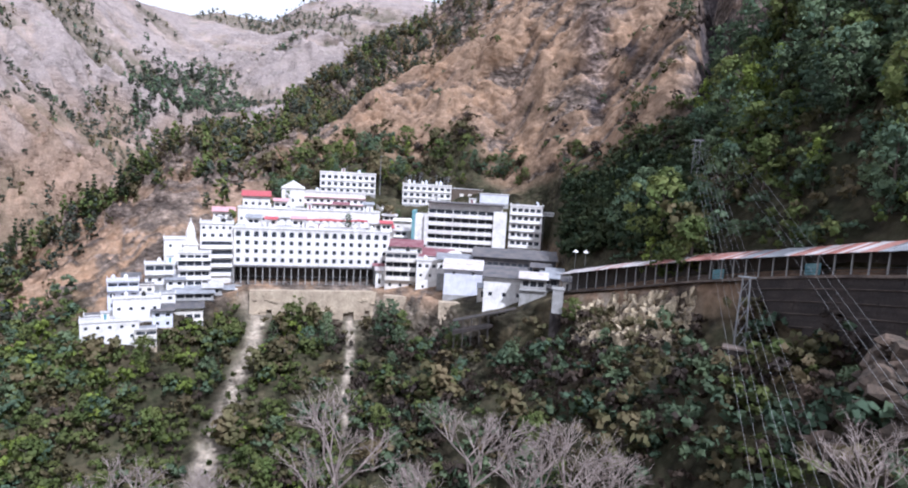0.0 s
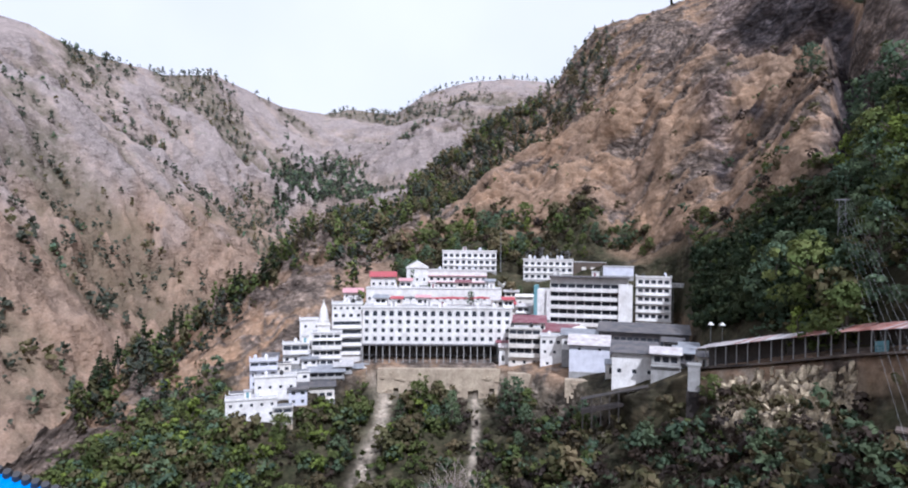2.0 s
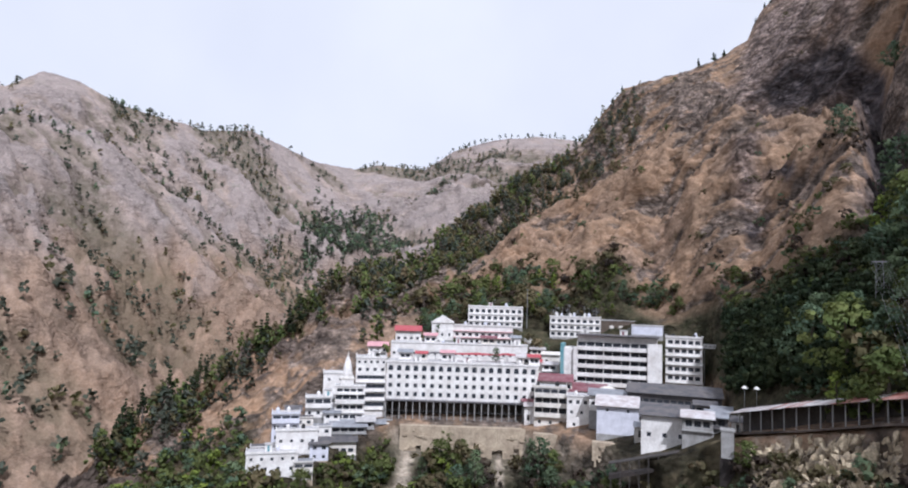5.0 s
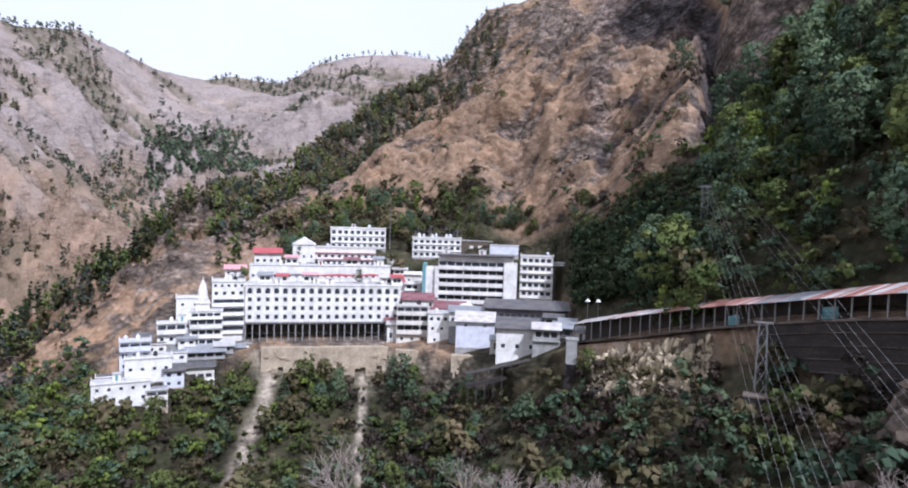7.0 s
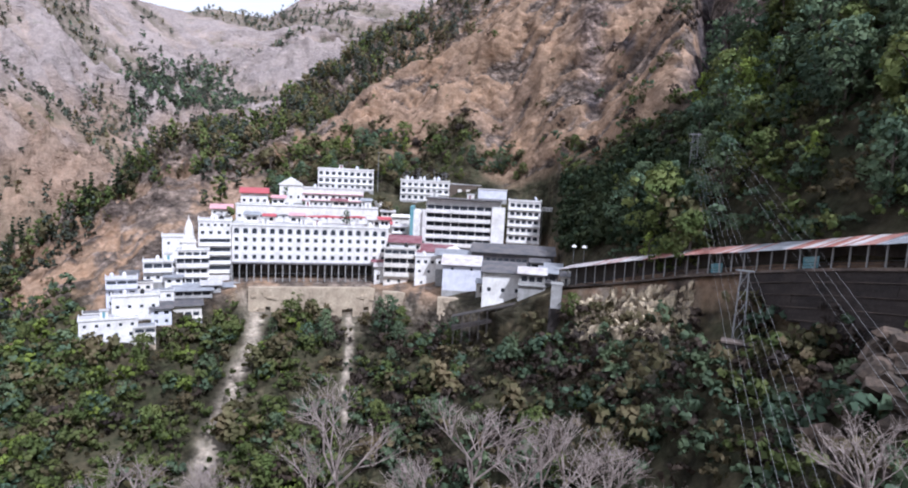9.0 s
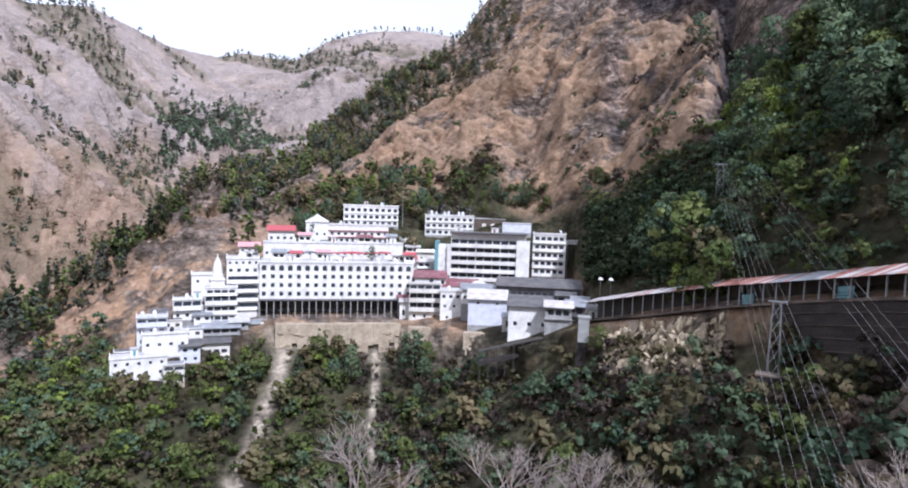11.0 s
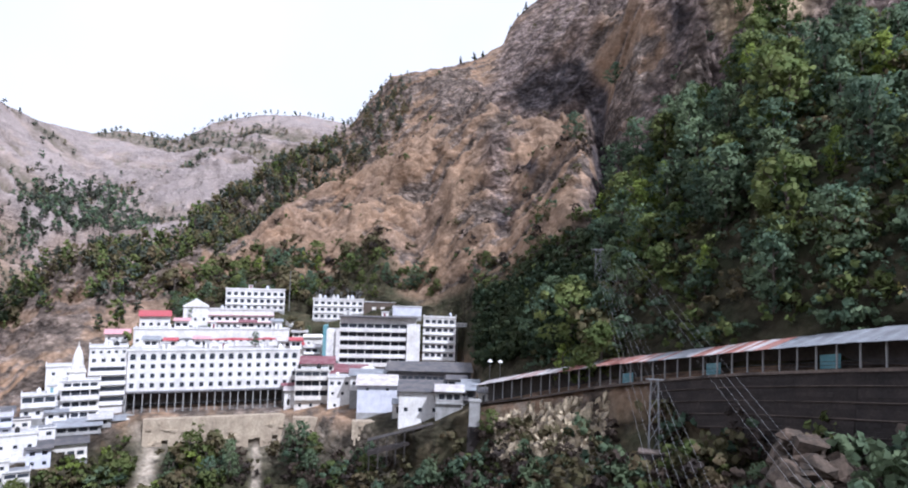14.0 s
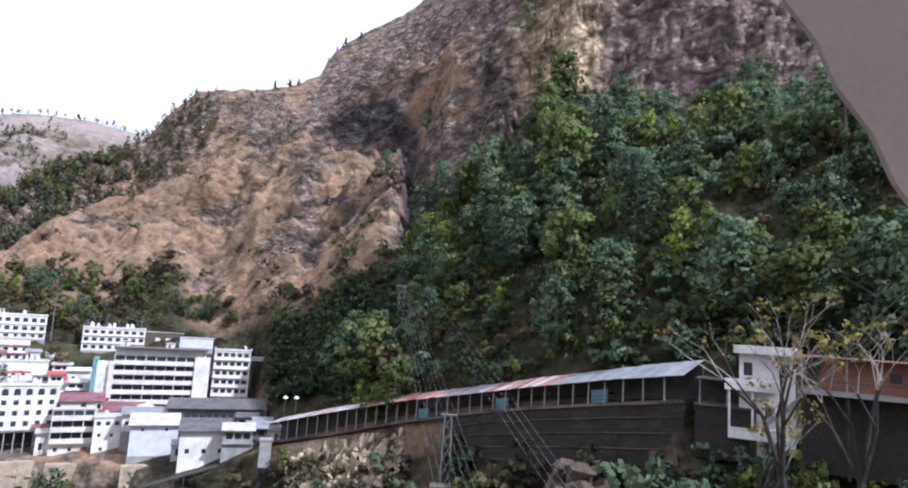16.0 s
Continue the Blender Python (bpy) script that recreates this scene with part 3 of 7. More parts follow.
# ---- modelling helpers ----
def box(bm, x0, x1, y0, y1, z0, z1, mat=0):
    v = [bm.verts.new(c) for c in ((x0, y0, z0), (x1, y0, z0), (x1, y1, z0), (x0, y1, z0), (x0, y0, z1), (x1, y0, z1), (x1, y1, z1), (x0, y1, z1))]
    for f in ((0, 3, 2, 1), (4, 5, 6, 7), (0, 1, 5, 4), (1, 2, 6, 5), (2, 3, 7, 6), (3, 0, 4, 7)):
        bm.faces.new([v[i] for i in f]).material_index = mat


def prism(bm, outline, y0, y1, mat=0):
    """A solid of an (x, z) outline, from y0 to y1."""
    a = [bm.verts.new((x, y0, z)) for x, z in outline]
    b = [bm.verts.new((x, y1, z)) for x, z in outline]
    bm.faces.new(a).material_index = mat
    bm.faces.new(b[::-1]).material_index = mat
    for i in range(len(a)):
        j = (i + 1) % len(a)
        bm.faces.new((a[j], a[i], b[i], b[j])).material_index = mat


def tube(bm, a, b, r0, r1, sides=6, mat=0):
    a, b = Vector(a), Vector(b)
    q = (b - a).to_track_quat("Z", "Y")
    rings = []
    for c, r in ((a, r0), (b, r1)):
        rings.append([bm.verts.new(c + q @ Vector((r * math.cos(2 * math.pi * i / sides), r * math.sin(2 * math.pi * i / sides), 0))) for i in range(sides)])
    for i in range(sides):
        j = (i + 1) % sides
        bm.faces.new((rings[0][i], rings[0][j], rings[1][j], rings[1][i])).material_index = mat
    bm.faces.new(rings[0][::-1]).material_index = mat
    bm.faces.new(rings[1]).material_index = mat


def rope(bm, pts, radii, sides=4, mat=0):
    """One unbroken round strand through the points."""
    rings = []
    for i, p in enumerate(pts):
        p = Vector(p)
        q = (Vector(pts[min(i + 1, len(pts) - 1)]) - Vector(pts[max(i - 1, 0)])).to_track_quat("Z", "Y")
        rings.append([bm.verts.new(p + q @ Vector((radii[i] * math.cos(2 * math.pi * k / sides), radii[i] * math.sin(2 * math.pi * k / sides), 0))) for k in range(sides)])
    for a, b in zip(rings, rings[1:]):
        for k in range(sides):
            j = (k + 1) % sides
            bm.faces.new((a[k], a[j], b[j], b[k])).material_index = mat
    bm.faces.new(rings[0][::-1]).material_index = mat
    bm.faces.new(rings[-1]).material_index = mat


def mesh_of(name, bm, *mats):
    if name != "window":
        bmesh.ops.recalc_face_normals(bm, faces=bm.faces)
    me = bpy.data.meshes.new(name)
    bm.to_mesh(me)
    bm.free()
    for m in mats:
        me.materials.append(m)
    return me


def part(name, bm, mats, parent, label=""):
    """Links a bmesh, or a mesh that is shared, as one mesh object under a thing or a part."""
    mats = mats if isinstance(mats, tuple) else (mats,)
    ob = new(name, mesh_of(name, bm, *mats) if isinstance(bm, bmesh.types.BMesh) else bm)
    ob.parent = parent
    if label:
        ob["label"] = label
    return ob


def thing(name, m, label, category, group="", kind=""):
    ob = new(name)
    ob.matrix_world = m
    return tagged(ob, label, category, group, kind)


def boxes(*rows):
    bm = bmesh.new()
    for r in rows:
        box(bm, *r)
    return bm


WHITEWASH = material("whitewashed_plaster", (0.80, 0.785, 0.765), 0.85, (0.60, 0.575, 0.55), 0.3, 0.18, 2.0, 0.02, 4.0, random_tint=0.04)
CREAM = material("cream_paint", (0.74, 0.71, 0.66), 0.8, (0.58, 0.54, 0.49), 0.4, 0.15, 3.0, random_tint=0.05)
PALE_BLUE = material("pale_blue_paint", (0.66, 0.67, 0.74), 0.8, (0.52, 0.53, 0.59), 0.5, 0.12, 3.0)
GREY_CEMENT = material("grey_cement", (0.36, 0.355, 0.35), 0.9, (0.24, 0.235, 0.225), 0.5, 0.2, 4.0, 0.03, 5.0)
ROOF_SLAB = material("weathered_roof_slab", (0.52, 0.51, 0.51), 0.9, (0.36, 0.35, 0.35), 0.4, 0.2, 3.0)
PINK = material("pink_paint", (0.62, 0.34, 0.36), 0.8, (0.50, 0.27, 0.29), 0.6, 0.12, 3.0)
RED_SHEET = material("red_painted_sheet", (0.46, 0.085, 0.10), 0.55, (0.35, 0.07, 0.08), 0.7, 0.15, 4.0)
MAROON = material("faded_maroon_sheet", (0.19, 0.062, 0.078), 0.65, (0.27, 0.15, 0.16), 0.4, 0.2, 3.0)
TEAL = material("teal_painted_panel", (0.10, 0.26, 0.30), 0.45, (0.20, 0.34, 0.36), 0.6, 0.1, 3.0)
GLASS = material("dark_window_glass", (0.035, 0.042, 0.055), 0.12, (0.06, 0.065, 0.075), 0.8, spec=0.6)
# near-black: the shade inside rooms and under roofs is put into this colour
INTERIOR_SHADE = material("interior_wall_shade", (0.055, 0.05, 0.047), 0.9, (0.09, 0.08, 0.072), 0.4, 0.2, 2.0)
DARK_TIN = material("dark_weathered_tin", (0.10, 0.10, 0.11), 0.6, (0.18, 0.165, 0.16), 0.4, 0.2, 3.0, metal=0.2)
GREY_TIN = material("galvanised_tin", (0.36, 0.38, 0.41), 0.5, (0.25, 0.25, 0.27), 0.5, 0.15, 3.0, metal=0.3, random_tint=0.14)
PALE_TIN = material("sun_bleached_tin", (0.60, 0.58, 0.58), 0.55, (0.40, 0.34, 0.33), 0.4, 0.2, 3.0, metal=0.15, random_tint=0.1)
RUST_TIN = material("rusted_red_tin", (0.34, 0.125, 0.095), 0.75, (0.38, 0.24, 0.21), 0.5, 0.25, 3.0, random_tint=0.2)
STEEL = material("painted_steel", (0.30, 0.31, 0.32), 0.5, (0.2, 0.2, 0.2), 1.0, metal=0.5)
DARK_STEEL = material("dark_steel", (0.07, 0.07, 0.075), 0.5, metal=0.5)
TARRED = material("tarred_dark_sheet", (0.042, 0.038, 0.036), 0.85, (0.075, 0.065, 0.06), 0.5, 0.25, 3.0)
BROWN_BOARD = material("brown_signboard", (0.09, 0.07, 0.055), 0.8, (0.13, 0.10, 0.08), 0.4)
OCHRE_WALL = material("ochre_rubble_wall", (0.47, 0.39, 0.29), 0.95, (0.31, 0.25, 0.185), 0.22, 0.22, 1.2, 0.15, 1.0)
# dark stone; its tone also holds the shade on the walkway's retaining wall
DARK_STONE = material("dark_masonry", (0.052, 0.042, 0.038), 0.9, (0.030, 0.026, 0.025), 0.25, 0.3, 2.5, 0.05, 3.0, random_tint=0.18)
LEDGE = material("worn_stone_ledge", (0.19, 0.15, 0.125), 0.9, (0.055, 0.045, 0.042), 0.15, 0.3, 2.0)
BRICK_RED = material("red_brown_boards", (0.30, 0.145, 0.10), 0.85, (0.22, 0.11, 0.08), 0.6, 0.2, 3.0, stretch=(1, 1, 4))

# windows: a recessed dark pane in a pale frame with one mullion; front at y = 0
WINDOWS = {}


def window_mesh(w, h, frame_mat=GREY_CEMENT, mullions=1):
    key = (round(w, 2), round(h, 2), frame_mat.name, mullions)
    if key not in WINDOWS:
        bm = bmesh.new()
        xs = [-w / 2] + [-w / 2 + w * (i + 1) / (mullions + 1) for i in range(mullions)] + [w / 2]
        rows = [[bm.verts.new((x, 0.02, z)) for x in xs] for z in (0, h)]
        panes = [bm.faces.new((rows[0][i], rows[0][i + 1], rows[1][i + 1], rows[1][i])) for i in range(len(xs) - 1)]
        bmesh.ops.inset_individual(bm, faces=panes, thickness=0.07, depth=0.0)
        bmesh.ops.inset_individual(bm, faces=panes, thickness=0.004, depth=-0.08)
        for f in panes:
            f.material_index = 1
        WINDOWS[key] = mesh_of("window", bm, frame_mat, GLASS)
    return WINDOWS[key]


def pierced(bm, w, z0, z1, spans, o0, o1, t=0.35, y=0.0):
    """A stretch of front wall from z0 to z1 with openings o0 to o1 high at the spans (x0, x1)."""
    if o0 > z0:
        box(bm, -w / 2, w / 2, y, y + t, z0, o0)
    if o1 < z1:
        box(bm, -w / 2, w / 2, y, y + t, o1, z1)
    x = -w / 2
    for a, b in list(spans) + [(w / 2, w / 2)]:
        if a - x > 0.01:
            box(bm, x, a, y, y + t, o0, o1)
        x = b


def even_spans(w, cols, ow, margin=0.0):
    step = (w - 2 * margin) / cols
    return [(-w / 2 + margin + step * (i + 0.5) - ow / 2, -w / 2 + margin + step * (i + 0.5) + ow / 2) for i in range(cols)]


def building(name, at, w, d, storeys, label, wall=WHITEWASH, roof="flat", roof_mat=ROOF_SLAB, found=6.0, trim=None, slab=0.0, group="buildings of the shrine", parapet=0.8, side_windows=0):
    """A block with its front at local y = 0. storeys, from the ground up: (height, kind, columns, opening width, opening height)."""
    x, y, z, yaw = at
    t = 0.35
    house = thing(name, pose(x, y, z, 0, 0, yaw), label, "building", group)
    h = sum(s[0] for s in storeys)
    trim = trim or wall
    if storeys[0][1] == "arcade":  # the undercroft is open to the hill behind it
        part("wall", boxes((-w / 2, w / 2, t, d, storeys[0][0], h)), wall, house)
        part("undercroft", boxes((-w / 2, w / 2, 6.0, d, -found, storeys[0][0] - 0.003), (-w / 2, -w / 2 + 0.4, t, 5.997, -found, storeys[0][0] - 0.003), (w / 2 - 0.4, w / 2, t, 5.997, -found, storeys[0][0] - 0.003)), INTERIOR_SHADE, house, "back wall of the undercroft, its shade put into the colour")
    else:
        part("wall", boxes((-w / 2, w / 2, t, d, -found, h)), wall, house)
    if found > 0:
        part("plinth", boxes((-w / 2 - 0.1, w / 2 + 0.1, 0.0, t - 0.003, -found, -0.003)), GREY_CEMENT if found < 7 else OCHRE_WALL, house, "bare cement plinth")
    zz = 0.0
    for sh, kind, cols, ow, oh in storeys:
        bm = bmesh.new()
        if kind == "solid":
            box(bm, -w / 2, w / 2, 0, t, zz, zz + sh)
        elif kind == "windows":
            sill = zz + (sh - oh) * 0.45
            spans = even_spans(w, cols, ow)
            pierced(bm, w, zz, zz + sh, spans, sill, sill + oh)
            me = window_mesh(ow, oh, mullions=1 if ow < 2.2 else 3)
            for a, b in spans:
                part("window", me, None, house).matrix_local = pose((a + b) / 2, 0.18, sill, 0, 0, 0)
        elif kind == "band":  # a ribbon of openings between thin piers, a slab below it
            sill = zz + (sh - oh) * 0.6
            spans = even_spans(w, cols, ow, 0.5)
            pierced(bm, w, zz, zz + sh, spans, sill, sill + oh)
            me = window_mesh(ow, oh, mullions=2)
            for a, b in spans:
                part("window", me, None, house).matrix_local = pose((a + b) / 2, 0.18, sill, 0, 0, 0)
            part("slab", boxes((-w / 2 - 0.15, w / 2 + 0.15, -0.75, -0.004, zz - 0.06, zz + 0.24)), trim, house)
        elif kind == "gallery":  # an open balcony: slab, solid low front, posts, near-black windows painted as shade behind
            step = w / cols
            box(bm, -w / 2, w / 2, 0.1, t - 0.004, zz, zz + sh)
            deck = part("balcony", boxes((-w / 2, w / 2, -1.5, 0.096, zz, zz + 0.22), (-w / 2, w / 2, -1.5, -1.38, zz + 0.22, zz + 1.55)), trim, house, "white balcony front")
            for i in range(0, cols + 1, 3):
                px = -w / 2 + 0.12 + i * (w - 0.24) / cols
                part("post", boxes((px - 0.12, px + 0.12, -1.37, -1.13, zz + 0.22, zz + sh)), trim, deck)
            me = window_mesh(step * 0.9, sh - 0.75, INTERIOR_SHADE, mullions=2)
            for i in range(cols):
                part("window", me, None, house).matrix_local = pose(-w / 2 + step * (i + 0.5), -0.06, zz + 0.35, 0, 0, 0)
        elif kind == "arches":
            spans = even_spans(w, cols, ow)
            pierced(bm, w, zz, zz + sh, spans, zz + 0.5, zz + 0.5 + oh)
            arch = bmesh.new()
            prism(arch, [(-ow / 2, 0), (ow / 2, 0), (ow / 2, oh * 0.6)] + [(ow / 2 * math.cos(a), oh * 0.6 + oh * 0.38 * math.sin(a)) for a in (0.5, 1.05, 1.57, 2.09, 2.64)] + [(-ow / 2, oh * 0.6)], 0, 0.12)
            me = mesh_of("arched_window", arch, GLASS)
            for a, b in spans:
                part("arched_window", me, None, house).matrix_local = pose((a + b) / 2, 0.2, zz + 0.5, 0, 0, 0)
        elif kind == "arcade":  # tall open undercroft: a row of pillars with a beam, shade-coloured wall behind
            box(bm, -w / 2, w / 2, 0, t, zz + sh - 0.7, zz + sh)
            post = mesh_of("pillar", boxes((-0.15, 0.15, -1.85, -1.55, 0, sh - 0.7)), GREY_CEMENT)
            thin = mesh_of("rail", boxes((-w / 2, w / 2, -1.75, -1.69, 0, 0.06)), STEEL)
            for i in range(cols + 1):
                part("pillar", post, None, house).matrix_local = pose(-w / 2 + 0.3 + i * (w - 0.6) / cols, 0, zz, 0, 0, 0)
            for k in (0.5, 0.9, 1.3, 3.2):
                part("rail", thin, None, house).matrix_local = pose(0, 0, zz + k, 0, 0, 0)
            part("beam", boxes((-w / 2, w / 2, -2.2, -0.004, zz + sh - 0.75, zz + sh - 0.35)), DARK_TIN, house)
            part("terrace", boxes((-w / 2 - 0.5, w / 2 + 0.5, -3.6, -0.004, zz - 0.5, zz - 0.01)), GREY_CEMENT, house)
        part("front", bm, (wall, INTERIOR_SHADE), house)
        if slab and zz > 0:
            part("slab", boxes((-w / 2 - 0.1, w / 2 + 0.1, -slab, -0.004, zz - 0.12, zz + 0.14)), trim, house)
        zz += sh
    if side_windows:
        for zrow in np.arange(1.0, h - 2.0, storeys[0][0]):
            for i in range(side_windows):
                part("side_window", window_mesh(1.2, 1.4), None, house).matrix_local = pose(w / 2 + 0.02, 1.5 + i * (d - 2) / side_windows, float(zrow), 0, 0, 90)
    if roof == "flat":
        part("roof", boxes((-w / 2 - 0.25, w / 2 + 0.25, -0.25, d + 0.2, h + 0.003, h + 0.2)), roof_mat, house)
        if parapet:
            part("parapet", boxes((-w / 2 - 0.2, w / 2 + 0.2, -0.2, 0.0, h + 0.203, h + parapet), (-w / 2 - 0.2, -w / 2, 0.003, d, h + 0.203, h + parapet), (w / 2, w / 2 + 0.2, 0.003, d, h + 0.203, h + parapet)), wall, house)
    elif roof == "front_gable":
        bm = bmesh.new()
        rise = w * 0.34
        prism(bm, [(-w / 2 - 0.4, h + 0.003), (w / 2 + 0.4, h + 0.003), (w / 2 + 0.4, h + 0.2), (0, h + rise), (-w / 2 - 0.4, h + 0.2)], -0.5, d + 0.4)
        part("roof", bm, roof_mat, house)
        part("gable_window", window_mesh(1.0, 1.2), None, house).matrix_local = pose(0, -0.56, h + 0.5, 0, 0, 0)
    elif roof == "shed":
        bm = bmesh.new()
        bm2 = [bm.verts.new(c) for c in ((-w / 2 - 0.6, -1.2, h + 0.003), (w / 2 + 0.6, -1.2, h + 0.003), (w / 2 + 0.6, d, h + d * 0.22), (-w / 2 - 0.6, d, h + d * 0.22), (-w / 2 - 0.6, -1.2, h + 0.2), (w / 2 + 0.6, -1.2, h + 0.2), (w / 2 + 0.6, d, h + d * 0.22 + 0.2), (-w / 2 - 0.6, d, h + d * 0.22 + 0.2))]
        for f in ((0, 3, 2, 1), (4, 5, 6, 7), (0, 1, 5, 4), (1, 2, 6, 5), (2, 3, 7, 6), (3, 0, 4, 7)):
            bm.faces.new([bm2[i] for i in f])
        part("roof", bm, roof_mat, house)
    return house


# ---- the shrine town, from the front terrace up ----
main = building("pilgrim_hall", (-50.2, 231.0, -46.5, 12.3), 55.7, 14, [(7.4, "arcade", 22, 0, 0), (3.2, "windows", 18, 1.35, 1.6), (3.15, "windows", 18, 1.35, 1.5), (3.15, "windows", 18, 1.35, 1.5), (3.3, "arches", 18, 1.7, 2.0)], "long white pilgrim hall on tall pillars above a cliff", trim=CREAM)
annex = building("stepped_annex", (-83.4, 225.0, -46.8, 20.7), 11.2, 13, [(3.0, "solid", 0, 0, 0), (3.3, "band", 5, 2.2, 1.4), (3.3, "band", 5, 2.2, 1.4), (3.3, "band", 5, 2.2, 1.4), (3.3, "band", 4, 2.6, 1.3), (3.0, "windows", 4, 1.2, 1.2), (2.4, "windows", 5, 0.9, 0.9)], "white stepped annex with ribbon windows and balcony slabs")
building("lower_annex", (-87.2, 214.6, -50.0, 21.8), 10.5, 7, [(3.3, "band", 4, 2.0, 1.4)] * 3 + [(3.2, "gallery", 4, 0, 0), (2.4, "band", 4, 2.0, 1.1)], "white lower annex with ribbon windows below the spire", parapet=0.6, slab=0.8)
building("white_wing", (-96.9, 223.2, -42.5, 23.5), 8.5, 9, [(4.0, "windows", 2, 1.0, 1.2), (3.2, "solid", 0, 0, 0), (4.0, "windows", 2, 1.0, 1.0)], "small white wing with few windows beside the annex")
building("terrace_hall", (-57.1, 256.2, -32.2, 12.6), 56.2, 10, [(5.8, "solid", 0, 0, 0), (2.8, "windows", 20, 1.1, 1.0), (2.6, "solid", 0, 0, 0)], "low white terrace hall with a plain sunlit wall", parapet=0.5)
building("pink_guest_house", (-53.4, 281.6, -22.6, 10.7), 29.4, 9, [(2.9, "windows", 12, 1.2, 1.3), (2.9, "windows", 10, 1.4, 1.3), (2.2, "solid", 0, 0, 0)], "white guest house with pink painted bands", trim=PINK, slab=0.9)
building("hilltop_hotel", (-48.9, 295.7, -15.2, 9.4), 25.5, 10, [(2.6, "windows", 9, 1.6, 1.3), (3.2, "windows", 9, 1.7, 1.6), (3.2, "windows", 9, 1.7, 1.6)], "white three-storey hotel with two rows of wide windows", slab=0.5)
building("gabled_chapel", (-69.5, 276.4, -21.1, 14.1), 9.6, 9, [(5.5, "windows", 3, 0.9, 1.2), (2.2, "solid", 0, 0, 0)], "white gabled chapel beside the guest house", roof="front_gable", roof_mat=WHITEWASH)
building("red_roofed_house", (-83.2, 269.4, -22.0, 17.2), 11.1, 8, [(3.6, "windows", 4, 1.2, 1.2), (1.2, "solid", 0, 0, 0)], "white house under a red sheet roof", roof="shed", roof_mat=RED_SHEET)
building("red_roofed_shed", (-93, 258, -26.5, 19), 8, 6, [(3.0, "windows", 3, 1.0, 1.0)], "low white shed under a faded pink roof", roof="shed", roof_mat=PINK)

building("antenna_house", (-12.1, 299.5, -18.8, 2.3), 23.0, 10, [(3.1, "windows", 8, 1.7, 1.5), (3.1, "windows", 8, 1.7, 1.5), (2.8, "windows", 8, 1.7, 1.4)], "white house with a flat roof crowded by water tanks", slab=0.5)
sign_block = building("signboard_block", (6.9, 301.8, -18.3, -1.3), 15.2, 7, [(7.8, "solid", 0, 0, 0)], "dark brown block with two pale emblems", wall=BROWN_BOARD, parapet=0.0)
part("emblem", boxes((-3.4, -1.6, -0.1, -0.004, 3.2, 5.6)), CREAM, sign_block, "pale square emblem")
part("emblem", boxes((0.6, 2.4, -0.1, -0.004, 3.2, 5.6)), CREAM, sign_block, "pale square emblem")
gal = building("balcony_block", (5.7, 255.3, -34.1, -1.3), 30.0, 13, [(3.4, "gallery", 9, 0, 0)] * 5 + [(2.0, "solid", 0, 0, 0)], "white block with five rows of open balconies", roof_mat=DARK_TIN, parapet=0.0)
part("stair_tower", boxes((11.3, 16.6, -2.4, -1.52, -6, 17.0)), WHITEWASH, gal, "plain white stair tower")
part("side_tower", boxes((-20.2, -15.1, 0.2, 9, -6, 14.0), (-16.4, -15.1, -1.5, 0.196, 2, 14.5)), WHITEWASH, gal)
part("side_panel", boxes((-21.6, -20.2, 0.0, 8, -6, 15.5)), TEAL, gal, "teal panelled side wall")
part("eave", boxes((-15.2, 15.6, -2.6, 4, 19.3, 19.7)), DARK_TIN, gal, "dark overhanging eave")
building("rooftop_room", (17.4, 262.4, -14.3, -3.8), 11.9, 6, [(3.6, "solid", 0, 0, 0)], "grey rooftop room on the balcony block", wall=PALE_BLUE, found=2.0, parapet=0.0)
building("tower_block", (30.4, 256.1, -34.7, -6.8), 13.2, 12, [(3.35, "band", 5, 1.75, 1.5)] * 6, "narrow white tower block of six storeys", slab=0.5, wall=WHITEWASH)
building("hillside_hut", (38.9, 289.4, -16.5, -7.7), 7.3, 6, [(4.0, "windows", 3, 1.2, 1.2), (2.4, "windows", 3, 1.2, 1.0)], "grey hut in the shade of the trees", wall=GREY_CEMENT, roof="shed", roof_mat=DARK_TIN)
board = thing("sign", pose(41.7, 258.6, -18.2, 0, 0, -9.2), "white name board on posts beside the tower block", "sign")
part("panel", boxes((-4, 4, 0, 0.15, 0, 1.7)), WHITEWASH, board)
for i in range(5):
    part("bar", boxes((-3.5 + i * 1.45, -2.5 + i * 1.45, -0.05, -0.004, 0.45, 1.2)), GREY_CEMENT, board, "dark unreadable letter bar")
for px in (-3.6, 3.6):
    part("post", boxes((px - 0.1, px + 0.1, 0.16, 0.36, -18, 1.7)), STEEL, board)

